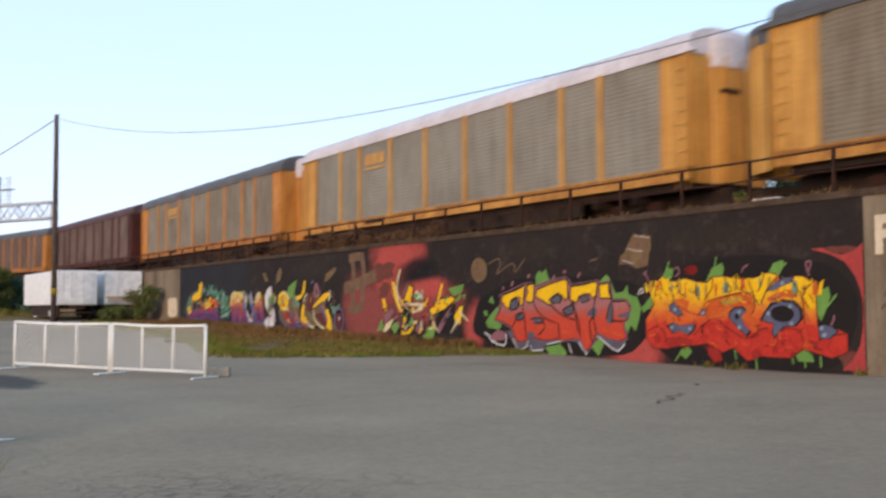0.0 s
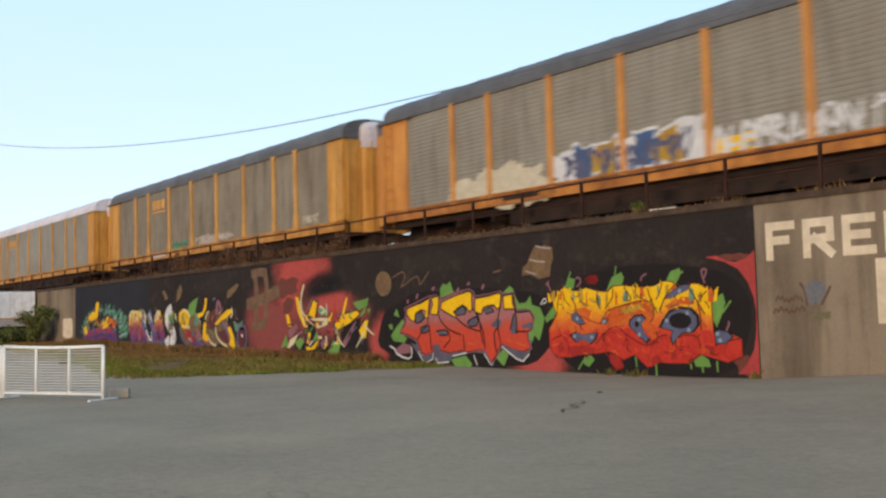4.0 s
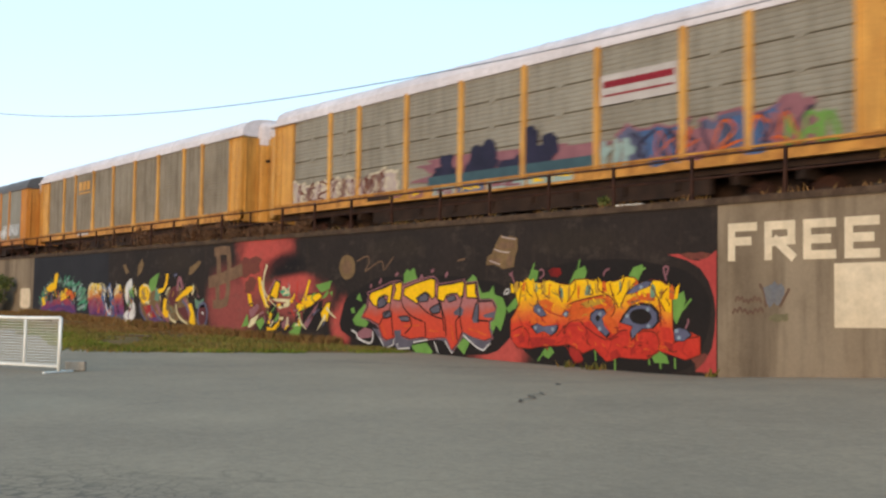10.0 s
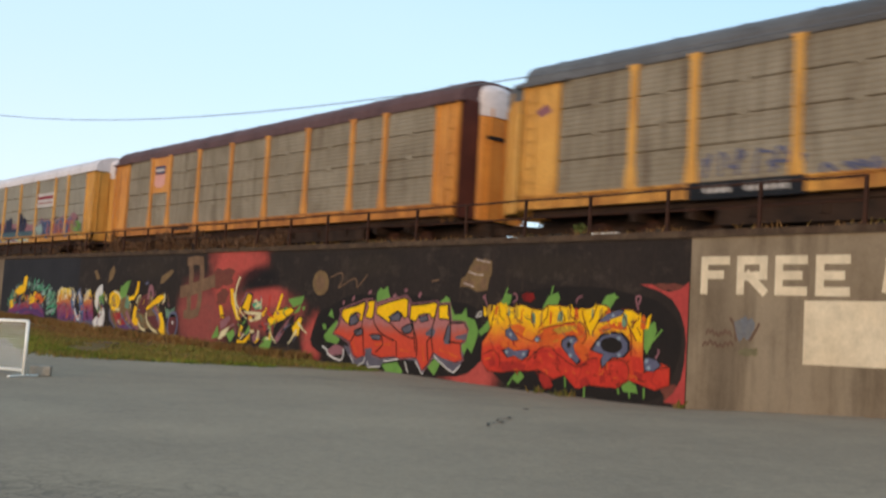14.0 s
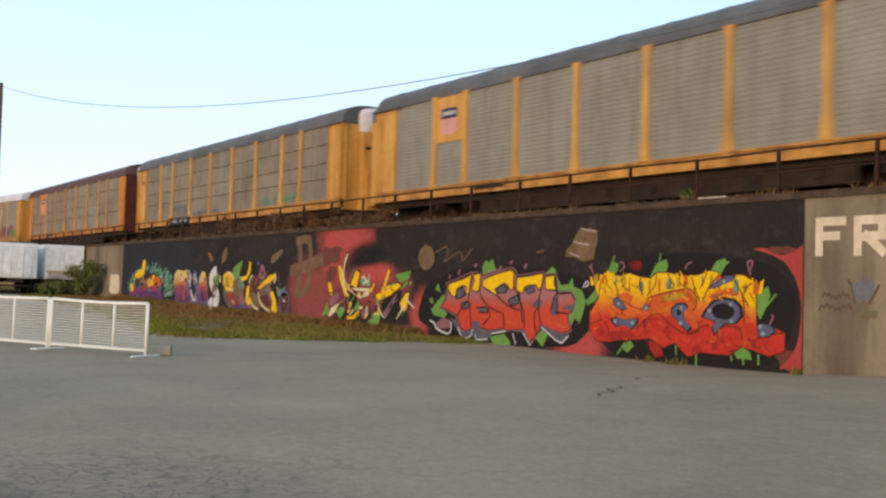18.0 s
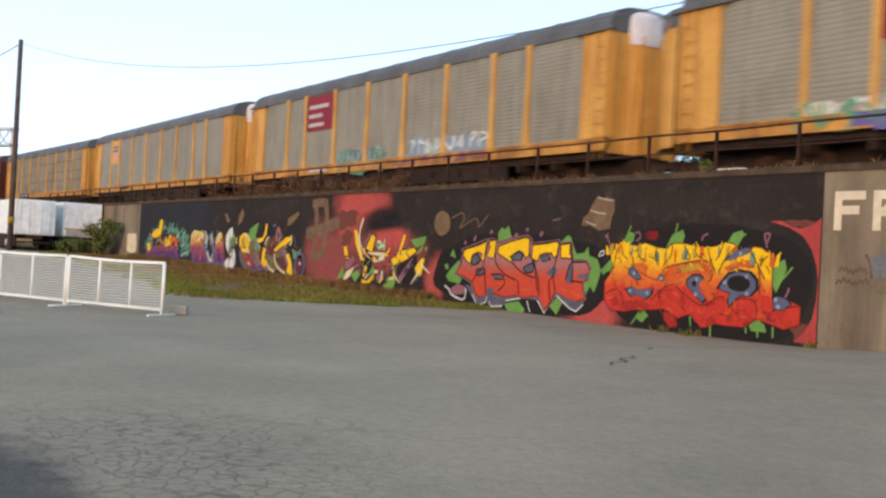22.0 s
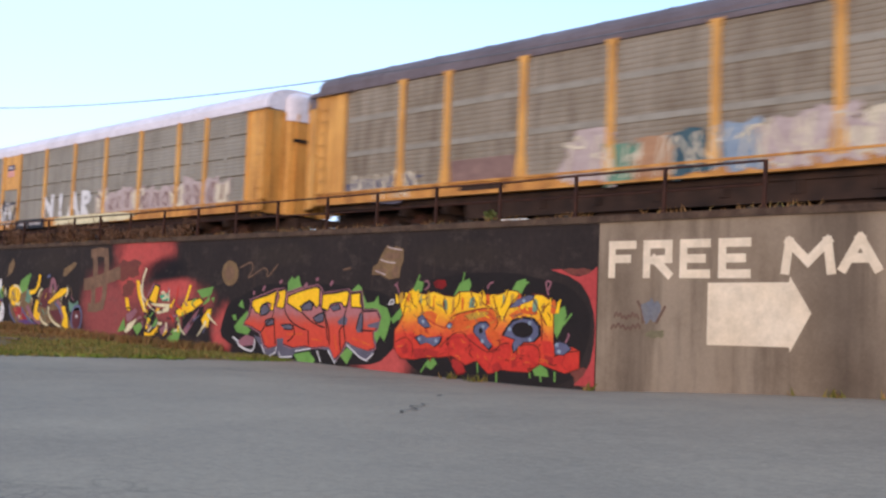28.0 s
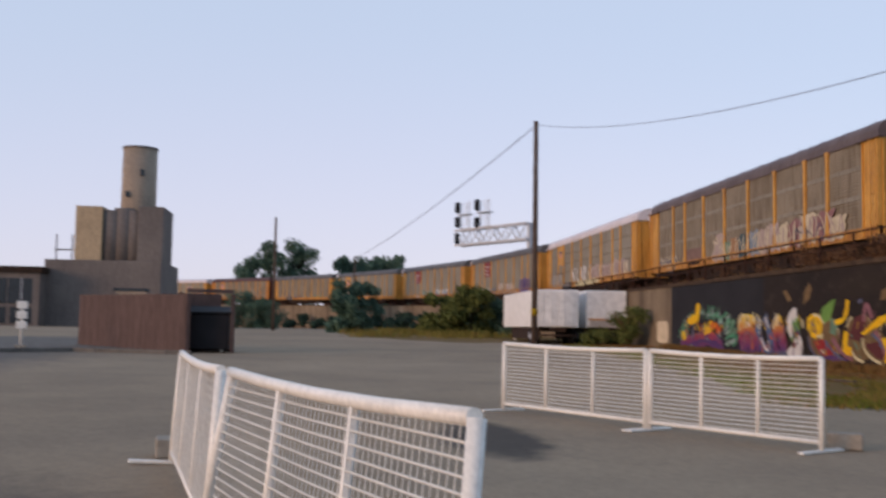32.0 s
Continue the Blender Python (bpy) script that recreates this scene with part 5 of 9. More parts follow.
        if n in (6, 10):
            part("sill_plate", shared("sill_plate", BLACK_PLASTIC, lambda: flat_on_side(rect(0.216, 0.330, Z_SILL0 + 0.02, Z_SILL1 - 0.015), HALF_W + 0.1)), BLACK_PLASTIC, car, "black plate with white lettering bars")
            for k, f in enumerate((0.234, 0.241, 0.248, 0.255, 0.275, 0.282, 0.289, 0.296, 0.303, 0.310)):
                part("number_bar", shared("number_tick" + str(k), SIGN_WHITE, lambda: flat_on_side(rect(f, f + 0.0048, Z_SILL0 + 0.17, Z_SILL0 + 0.37), HALF_W + 0.106)), SIGN_WHITE, car)
        else:
            part("number_bar", flat_on_side(rect(0.24, 0.30, Z_SILL0 + 0.18, Z_SILL0 + 0.36), HALF_W + 0.05), SIGN_WHITE if n in (1, 3, 8) else STEEL_DARK, car, "worn bar of lettering on the sill")


def text_mesh(body, size):
    """Block letters as mesh data, from the built-in font."""
    cu = bpy.data.curves.new("lettering", 'FONT')
    cu.body, cu.size, cu.extrude, cu.offset = body, size, 0.002, 0.055
    ob = bpy.data.objects.new("lettering", cu)
    me = bpy.data.meshes.new_from_object(ob)
    bpy.data.objects.remove(ob)
    bpy.data.curves.remove(cu)
    return me


def letters(car, word, f0, f1, z0, z1):
    """Fat white painted letters across the screens."""
    n = len(word)
    for i, ch in enumerate(word):
        me = text_mesh(ch, 1.0)
        xs = [v.co.x for v in me.vertices]
        ys = [v.co.y for v in me.vertices]
        x0, x1 = fx(f0 + (f1 - f0) * i / n), fx(f0 + (f1 - f0) * (i + 0.92) / n)
        if ch == "!":
            x0, x1 = x0 * 0.64 + x1 * 0.36, x0 * 0.36 + x1 * 0.64
        for v in me.vertices:
            u = (v.co.x - min(xs)) / (max(xs) - min(xs))
            w = (v.co.y - min(ys)) / (max(ys) - min(ys))
            v.co = (x0 + (x1 - x0) * u, Y_PANEL + 0.004 + v.co.z, z0 + (z1 - z0) * w)
        me.materials.append(P_WHITE)
        part("letter", me, P_WHITE, car, "fat white painted letter")


build_train()


# ---- painted mural on the wall ----
def wall_place(layer):
    return lambda u, v: (u, WALL_Y - 0.006 - 0.0035 * layer, v)


def wall_shape(bm, pts, layer):
    y = WALL_Y - 0.006 - 0.0035 * layer
    bm.faces.new([bm.verts.new((u, y, v)) for u, v in pts])


def paint_field(name, x0, x1, mat, layer, label, z1=TOP - 0.17):
    """A coat of paint over a stretch of the wall, down to the ground."""
    n = max(2, int(abs(x1 - x0) / 2))
    bm = B()
    y = WALL_Y - 0.006 - 0.0035 * layer
    prev = None
    for i in range(n + 1):
        x = x0 + (x1 - x0) * i / n
        cur = (bm.verts.new((x, y, level(x, 19.7) - 0.1)), bm.verts.new((x, y, z1)))
        if prev:
            bm.faces.new((prev[0], cur[0], cur[1], prev[1]))
        prev = cur
    return tagged(part(name, bm, mat), label, "mural", kind="structure")


def ragged(cx, cz, rx, rz, seed, rag=0.2, n=40, sq=0.8):
    rnd = random.Random(seed)
    ph = [rnd.uniform(0, 6.28) for _ in range(4)]
    out = []
    for k in range(n):
        a = k * math.tau / n
        w = 1 + rag * (0.5 * math.sin(2 * a + ph[0]) + 0.3 * math.sin(5 * a + ph[1]) + 0.25 * math.sin(9 * a + ph[2]))
        ca, sa = math.cos(a), math.sin(a)
        out.append((cx + rx * w * math.copysign(abs(ca) ** sq, ca), cz + rz * w * math.copysign(abs(sa) ** sq, sa)))
    return out


def spray(parent, name, shapes, mat, layer, label=""):
    for i, pts in enumerate(shapes):
        bm = B()
        wall_shape(bm, pts, layer + 0.05 * (i % 12))
        part(name, bm, mat, parent, label)


def strokes(parent, name, lines, w, mat, layer, label="", k=5, taper=False):
    for i, pts in enumerate(lines):
        bm = B()
        ribbon(bm, smooth_line(pts, k) if k > 1 else pts, w, wall_place(layer + 0.05 * (i % 12)), taper)
        part(name, bm, mat, parent, label)


def mural(label):
    return empty("graffiti", pose(0, 0, 0), label, "graffiti", group="graffiti along the wall")


paint_field("mural_ground", -62.8, -14.1, MURAL_BLACK, 0, "black ground coat of a long graffiti mural")
paint_field("mural_ground", -62.78, -51.0, MURAL_GREY, 1, "faded blue-grey stretch of the mural's ground coat", TOP - 0.2)



P_RUST = surface("spray_rust", lin(112, 34, 26), lin(124, 50, 28), 0.7, scale=2, fine=8, bump=0, per=False)
P_FLAME_RED = surface("spray_scarlet", lin(208, 60, 42, 0.85), lin(190, 48, 36, 0.85), 0.6, scale=2.5, fine=9, bump=0, per=False)
P_SCARLET_DARK = surface("spray_deep_red", lin(178, 48, 38, 0.8), lin(158, 40, 34, 0.8), 0.6, scale=2.5, fine=9, bump=0, per=False)
P_SPLASH = surface("spray_dull_red", lin(160, 34, 28, 0.7), lin(120, 30, 26, 0.6), 0.7, scale=3, fine=9, bump=0, per=False)


def fire_piece():
    g = mural("large bubble-letter graffiti fading from yellow to red")
    spray(g, "halo", [ragged(-17.6, 1.22, 3.2, 1.5, 8, 0.05, 50, 0.7)], P_BLACK, 1.2, "black halo")
    spray(g, "splinter", [[(-20.41, 2.16), (-20.31, 2.3), (-20.14, 2.5), (-19.93, 2.45), (-19.98, 2.23), (-20.18, 2.1)]], P_GREEN, 3, "green leaf-like splinter")
    spray(g, "splinter", [[(-18.8, 2.05), (-18.56, 2.44), (-18.22, 2.56), (-18.14, 2.4), (-18.24, 2.18), (-18.6, 2.13)]], P_GREEN, 3.03, "green leaf-like splinter")
    spray(g, "splinter", [[(-16.8, 2.18), (-16.59, 2.49), (-16.31, 2.56), (-16.26, 2.44), (-16.47, 2.12), (-16.62, 2.16)]], P_GREEN, 3.06, "green leaf-like splinter")
    spray(g, "splinter", [[(-15.37, 1.28), (-15.38, 1.83), (-15.22, 1.82), (-15.05, 1.9), (-14.99, 1.67), (-15.08, 1.44), (-15.26, 1.1)]], P_GREEN, 3.09, "green leaf-like splinter")
    spray(g, "splinter", [[(-21.19, 1.4), (-20.82, 1.73), (-20.68, 1.55), (-21.11, 1.27)]], P_GREEN, 3.12, "green leaf-like splinter")
    spray(g, "splinter", [[(-19.74, 0.26), (-19.44, 0.4), (-19.3, 0.26), (-19.52, 0.07), (-19.69, 0.14)]], P_GREEN, 3.15, "green leaf-like splinter")
    spray(g, "splinter", [[(-15.99, 0.3), (-15.79, 0.46), (-15.54, 0.34), (-15.48, 0.16), (-15.92, 0.16)]], P_GREEN, 3.18, "green leaf-like splinter")
    strokes(g, "line", [[(-20.27, 2.3), (-20.09, 2.66)]], 0.05, P_GREEN, 3.313, "", k=1)
    strokes(g, "line", [[(-18.46, 2.47), (-18.4, 2.72)]], 0.05, P_GREEN, 3.343, "", k=1)
    strokes(g, "line", [[(-16.31, 2.43), (-16.2, 2.47)]], 0.05, P_GREEN, 3.373, "", k=1)
    strokes(g, "line", [[(-15.08, 1.44), (-14.83, 1.72)]], 0.05, P_GREEN, 3.403, "", k=1)
    strokes(g, "line", [[(-19.62, 0.34), (-19.92, -0.01)]], 0.05, P_GREEN, 3.433, "", k=1)
    strokes(g, "line", [[(-15.74, 0.19), (-15.72, 0.02)]], 0.05, P_GREEN, 3.463, "", k=1)
    strokes(g, "line", [[(-15.3, 0.3), (-15.29, 0.05)]], 0.05, P_GREEN, 3.493, "", k=1)
    strokes(g, "line", [[(-16.09, 0.25), (-16.06, 0.09)]], 0.05, P_GREEN, 3.523, "", k=1)
    strokes(g, "line", [[(-17.17, 0.2), (-17.16, -0.11)]], 0.05, P_GREEN, 3.553, "", k=1)
    strokes(g, "line", [[(-17.84, 0.38), (-17.81, 0.11)]], 0.05, P_GREEN, 3.583, "", k=1)
    strokes(g, "wisp", [[(-20.89, 2.14), (-21.01, 2.39), (-20.96, 2.43)]], 0.05, P_MAUVE, 3.463, "mauve wisp", k=3)
    strokes(g, "wisp", [[(-19.89, 2.24), (-19.72, 2.35), (-19.78, 2.49), (-19.9, 2.46)]], 0.05, P_MAUVE, 3.493, "mauve wisp", k=3)
    strokes(g, "wisp", [[(-17.57, 2.29), (-17.52, 2.41), (-17.37, 2.47)]], 0.05, P_MAUVE, 3.523, "mauve wisp", k=3)
    strokes(g, "wisp", [[(-15.56, 2.15), (-15.65, 2.46), (-15.5, 2.47), (-15.57, 2.28)]], 0.05, P_MAUVE, 3.553, "mauve wisp", k=3)
    strokes(g, "wisp", [[(-15, 1.01), (-14.91, 1.17), (-14.93, 1.24)]], 0.05, P_MAUVE, 3.583, "mauve wisp", k=3)
    spray(g, "outline", [[(-21.04, 1.07), (-20.84, 1.33), (-20.73, 1.52), (-20.86, 1.88), (-20.6, 2.14), (-20.38, 2.26), (-20.11, 2.15), (-19.85, 2.14), (-19.56, 2.21), (-19.12, 2.11), (-18.77, 2.08), (-18.58, 2.22), (-18.17, 2.23), (-17.71, 2.16), (-17.33, 2.14), (-17.08, 2.18), (-16.78, 2.27), (-16.54, 2.25), (-16.34, 2.06), (-16.06, 2.19), (-15.72, 2.17), (-15.47, 2.04), (-15.37, 1.72), (-15.35, 1.26), (-15.35, 0.93), (-14.91, 0.94), (-14.55, 0.82), (-14.55, 0.41), (-14.97, 0.26), (-15.47, 0.38), (-15.76, 0.44), (-16.09, 0.22), (-16.62, 0.21), (-17.05, 0.23), (-17.41, 0.09), (-17.89, 0.4), (-18.28, 0.26), (-18.77, 0.47), (-19.26, 0.41), (-19.7, 0.41), (-20.21, 0.3), (-20.75, 0.3), (-21.03, 0.58)]], P_RUST, 3.9, "rust-brown outline")
    spray(g, "letter_fill", [[(-21, 1.1), (-20.8, 1.31), (-20.69, 1.49), (-20.82, 1.85), (-20.56, 2.12), (-20.34, 2.23), (-20.07, 2.13), (-19.81, 2.11), (-19.52, 2.19), (-19.09, 2.08), (-18.73, 2.05), (-18.54, 2.19), (-18.14, 2.2), (-17.74, 2.13), (-17.35, 2.11), (-17.11, 2.15), (-16.81, 2.25), (-16.56, 2.22), (-16.37, 2.04), (-16.09, 2.16), (-15.74, 2.14), (-15.5, 2.01), (-15.4, 1.69), (-15.38, 1.28), (-15.37, 0.95), (-14.94, 0.96), (-14.58, 0.84), (-14.58, 0.43), (-15, 0.28), (-15.5, 0.4), (-15.79, 0.46), (-16.12, 0.24), (-16.65, 0.23), (-17.08, 0.25), (-17.45, 0.11), (-17.86, 0.43), (-18.25, 0.29), (-18.74, 0.5), (-19.23, 0.44), (-19.66, 0.44), (-20.17, 0.33), (-20.71, 0.33), (-20.99, 0.61)]], P_FIRE, 4.35, "letter fill fading from yellow to red")
    spray(g, "letter_tip", [[(-16.1, 2.11), (-15.71, 2.11), (-15.47, 1.9), (-15.4, 1.59), (-15.41, 1.39), (-15.58, 1.41), (-15.82, 1.76), (-15.99, 1.95)]], P_YELLOW, 5.1, "yellow letter tip")
    spray(g, "letter_tip", [[(-17.27, 1.97), (-16.87, 2.22), (-16.54, 2.18), (-16.75, 1.87), (-17.04, 1.46), (-17.18, 1.64)]], P_YELLOW, 5.13, "yellow letter tip")
    spray(g, "letter_tip", [[(-19.55, 2.13), (-19.2, 1.88), (-19.03, 1.6), (-19.33, 1.75), (-19.59, 1.97)]], P_YELLOW, 5.16, "yellow letter tip")
    spray(g, "letter_tip", [[(-18.74, 2), (-18.39, 2.19), (-18.24, 2.12), (-18.48, 1.75), (-18.82, 1.63), (-19, 1.55)]], P_YELLOW, 5.19, "yellow letter tip")
    spray(g, "letter_tip", [[(-20.48, 2.2), (-20.22, 2.19), (-20.14, 1.78), (-20.35, 1.67), (-20.45, 1.95)]], P_YELLOW, 5.22, "yellow letter tip")
    spray(g, "letter_tip", [[(-20.78, 1.93), (-20.55, 2), (-20.5, 1.73), (-20.65, 1.53), (-20.79, 1.72)]], P_YELLOW, 5.25, "yellow letter tip")
    spray(g, "letter_tip", [[(-18.02, 2.02), (-17.82, 2.12), (-17.85, 1.88), (-18.03, 1.82)]], P_YELLOW, 5.28, "yellow letter tip")
    spray(g, "letter_tip", [[(-20.09, 1.96), (-19.84, 2.08), (-19.79, 1.86), (-19.95, 1.75)]], P_YELLOW, 5.31, "yellow letter tip")
    spray(g, "letter_fill", [[(-19.03, 1.21), (-18.76, 1.54), (-18.23, 1.69), (-17.71, 1.78), (-17.38, 1.79), (-17.16, 1.46), (-17.29, 1.25), (-17.87, 1.32), (-18.39, 1.19), (-18.8, 1.16)]], P_FLAME_ORANGE, 5.25, "orange fill")
    spray(g, "letter_fill", [[(-16.82, 1.63), (-16.47, 1.81), (-16.07, 1.85), (-15.82, 1.76), (-15.93, 1.65), (-16.34, 1.67), (-16.69, 1.53)]], P_FLAME_ORANGE, 5.28, "orange fill")
    spray(g, "letter_fill", [[(-19.95, 1.62), (-19.59, 1.68), (-19.31, 1.56), (-19.44, 1.27), (-19.66, 1.38)]], P_FLAME_ORANGE, 5.31, "orange fill")
    spray(g, "letter_fill", [[(-20.34, 1.14), (-20.1, 1.21), (-19.42, 1.01), (-19.71, 0.94), (-20.16, 0.99)]], P_FLAME_ORANGE, 5.34, "orange fill")
    spray(g, "letter_fill", [[(-17.54, 1.3), (-17.29, 1.25), (-17.08, 1.08), (-17.01, 0.88), (-17.25, 0.81), (-17.46, 1.05)]], P_FLAME_ORANGE, 5.37, "orange fill")
    spray(g, "letter_fill", [[(-18.37, 1.56), (-18.09, 1.66), (-17.64, 1.71), (-17.45, 1.67), (-17.63, 1.57), (-18.14, 1.46)]], P_GOLD, 5.4, "dull gold bubble")
    spray(g, "letter_fill", [[(-20.95, 0.77), (-20.55, 0.91), (-20.27, 0.71), (-20.28, 0.38), (-20.7, 0.33), (-20.93, 0.49)]], P_FLAME_RED, 5.55, "scarlet bubble")
    spray(g, "letter_fill", [[(-19.22, 0.69), (-18.72, 1.08), (-18.3, 1.09), (-18, 0.67), (-17.99, 0.41), (-18.39, 0.39), (-18.74, 0.5), (-19.16, 0.47)]], P_FLAME_RED, 5.58, "scarlet bubble")
    spray(g, "letter_fill", [[(-18.3, 1.04), (-18.05, 1.12), (-17.49, 0.66), (-17.24, 0.78), (-17, 0.89), (-16.76, 0.92), (-16.67, 0.67), (-16.95, 0.36), (-17.31, 0.13), (-17.65, 0.25), (-18.01, 0.67)]], P_FLAME_RED, 5.61, "scarlet bubble")
    spray(g, "letter_fill", [[(-16.51, 0.64), (-16.46, 0.83), (-16.2, 0.92), (-15.88, 0.88), (-15.76, 0.65), (-15.84, 0.4), (-16.15, 0.3), (-16.42, 0.38)]], P_FLAME_RED, 5.64, "scarlet bubble")
    spray(g, "letter_fill", [[(-15.34, 0.66), (-15.03, 0.76), (-14.6, 0.84), (-14.58, 0.44), (-15.04, 0.29), (-15.31, 0.41)]], P_FLAME_RED, 5.67, "scarlet bubble")
    spray(g, "letter_fill", [[(-15.73, 1.03), (-15.44, 1.02), (-15.36, 0.73), (-15.64, 0.73)]], P_FLAME_RED, 5.7, "scarlet bubble")
    spray(g, "shade", [[(-20.27, 0.61), (-19.68, 0.65), (-19.24, 0.58), (-19.3, 0.44), (-20.18, 0.35)]], P_SCARLET_DARK, 5.85)
    spray(g, "shade", [[(-18.74, 0.43), (-18.39, 0.34), (-18.23, 0.1), (-18.5, 0.03), (-18.72, 0.21)]], P_SCARLET_DARK, 5.88)
    spray(g, "shade", [[(-17.34, 0.33), (-17.1, 0.45), (-16.96, 0.26), (-17.29, 0.13)]], P_SCARLET_DARK, 5.91)
    spray(g, "shade", [[(-16.67, 0.53), (-16.55, 0.64), (-16.48, 0.36), (-16.65, 0.29)]], P_SCARLET_DARK, 5.94)
    spray(g, "shade", [[(-20.74, 0.65), (-20.48, 0.73), (-20.42, 0.49), (-20.64, 0.44)]], P_SCARLET_DARK, 5.97)
    spray(g, "shade", [[(-15.63, 0.69), (-15.35, 0.64), (-15.34, 0.45), (-15.56, 0.46)]], P_SCARLET_DARK, 6)
    strokes(g, "line", [[(-19.03, 1.21), (-18.76, 1.54), (-18.23, 1.69), (-17.38, 1.79), (-17.16, 1.46), (-17.29, 1.25)]], 0.035, P_RUST, 6.313, "", k=3)
    strokes(g, "line", [[(-20.95, 0.77), (-20.55, 0.91), (-20.27, 0.71), (-20.28, 0.38)]], 0.035, P_RUST, 6.343, "", k=3)
    strokes(g, "line", [[(-19.22, 0.69), (-18.72, 1.08), (-18.3, 1.09), (-18, 0.67)]], 0.035, P_RUST, 6.373, "", k=3)
    strokes(g, "line", [[(-18.3, 1.04), (-17.49, 0.66), (-17, 0.89), (-16.76, 0.92)]], 0.035, P_RUST, 6.403, "", k=3)
    strokes(g, "line", [[(-16.51, 0.64), (-16.46, 0.83), (-16.2, 0.92), (-15.88, 0.88), (-15.76, 0.65), (-15.84, 0.4), (-16.15, 0.3)]], 0.035, P_RUST, 6.433, "", k=3)
    strokes(g, "line", [[(-15.34, 0.66), (-15.03, 0.76), (-14.6, 0.84)]], 0.035, P_RUST, 6.463, "", k=3)
    strokes(g, "line", [[(-20.41, 2.16), (-20.35, 1.89), (-20.15, 1.74)]], 0.035, P_RUST, 6.493, "", k=3)
    strokes(g, "line", [[(-19.81, 2.1), (-19.75, 1.86), (-19.48, 1.69)]], 0.035, P_RUST, 6.523, "", k=3)
    strokes(g, "line", [[(-19.08, 2.07), (-19.14, 1.86), (-19.01, 1.6)]], 0.035, P_RUST, 6.553, "", k=3)
    strokes(g, "line", [[(-18.54, 2.18), (-18.57, 1.9), (-18.84, 1.61)]], 0.035, P_RUST, 6.583, "", k=3)
    strokes(g, "line", [[(-18.14, 2.19), (-18.05, 1.97), (-18.1, 1.79)]], 0.035, P_RUST, 6.613, "", k=3)
    strokes(g, "line", [[(-17.74, 2.13), (-17.72, 1.93), (-17.46, 1.82)]], 0.035, P_RUST, 6.643, "", k=3)
    strokes(g, "line", [[(-17.35, 2.1), (-17.26, 1.85), (-17.05, 1.47)]], 0.035, P_RUST, 6.673, "", k=3)
    strokes(g, "line", [[(-16.87, 2.21), (-16.97, 1.96), (-17.08, 1.81)]], 0.035, P_RUST, 6.703, "", k=3)
    strokes(g, "line", [[(-16.5, 2.14), (-16.78, 1.87), (-16.99, 1.5)]], 0.035, P_RUST, 6.733, "", k=3)
    strokes(g, "line", [[(-16.09, 2.13), (-15.89, 1.86), (-15.58, 1.41)]], 0.035, P_RUST, 6.763, "", k=3)
    strokes(g, "line", [[(-15.51, 1.97), (-15.66, 1.84), (-15.71, 1.73)]], 0.035, P_RUST, 6.793, "", k=3)
    strokes(g, "line", [[(-15.8, 1.75), (-15.72, 1.4), (-15.72, 1.03)]], 0.035, P_RUST, 6.823, "", k=3)
    strokes(g, "line", [[(-20.56, 2.08), (-20.64, 1.72), (-20.67, 1.48)]], 0.035, P_RUST, 6.853, "", k=3)
    strokes(g, "line", [[(-20.09, 1.96), (-19.94, 1.75), (-19.94, 1.62)]], 0.035, P_RUST, 6.883, "", k=3)
    strokes(g, "line", [[(-18.02, 2.02), (-17.91, 1.85), (-18.03, 1.8)]], 0.035, P_RUST, 6.913, "", k=3)
    strokes(g, "line", [[(-19.9, 1.51), (-19.37, 1.3), (-19.01, 1.22)]], 0.03, P_SCARLET_DARK, 6.463, "", k=3)
    strokes(g, "line", [[(-17.58, 1.77), (-17.31, 1.51)]], 0.03, P_SCARLET_DARK, 6.493, "", k=3)
    strokes(g, "line", [[(-18.69, 1.49), (-18.8, 1.23)]], 0.03, P_SCARLET_DARK, 6.523, "", k=3)
    strokes(g, "line", [[(-18.24, 1.06), (-18.01, 0.67)]], 0.03, P_SCARLET_DARK, 6.553, "", k=3)
    strokes(g, "line", [[(-17.25, 0.78), (-17.32, 0.48), (-17.46, 0.22)]], 0.03, P_SCARLET_DARK, 6.583, "", k=3)
    strokes(g, "line", [[(-18.98, 0.8), (-18.71, 0.98), (-18.37, 1)]], 0.03, P_SCARLET_DARK, 6.613, "", k=3)
    strokes(g, "line", [[(-16.28, 0.82), (-16.38, 0.6), (-16.25, 0.4)]], 0.03, P_SCARLET_DARK, 6.643, "", k=3)
    strokes(g, "line", [[(-14.98, 0.72), (-15.07, 0.48), (-14.9, 0.36)]], 0.03, P_SCARLET_DARK, 6.673, "", k=3)
    spray(g, "eye", [[(-20.11, 1.49), (-19.91, 1.58), (-19.53, 1.23), (-19.8, 1.18), (-20.1, 1.33)]], P_BLACK, 6.9)
    spray(g, "eye", [[(-20.21, 0.92), (-19.97, 1.03), (-19.71, 0.94), (-19.11, 1.01), (-19.18, 0.81), (-19.39, 0.68), (-19.69, 0.8), (-19.98, 0.72)]], P_BLACK, 6.93)
    spray(g, "eye", [[(-18.01, 1.31), (-17.81, 1.44), (-17.54, 1.46), (-17.43, 1.35), (-17.59, 1.2), (-17.51, 1), (-17.3, 0.82), (-17.43, 0.69), (-17.7, 0.88), (-17.93, 1.07), (-18.03, 1.17)]], P_BLACK, 6.96)
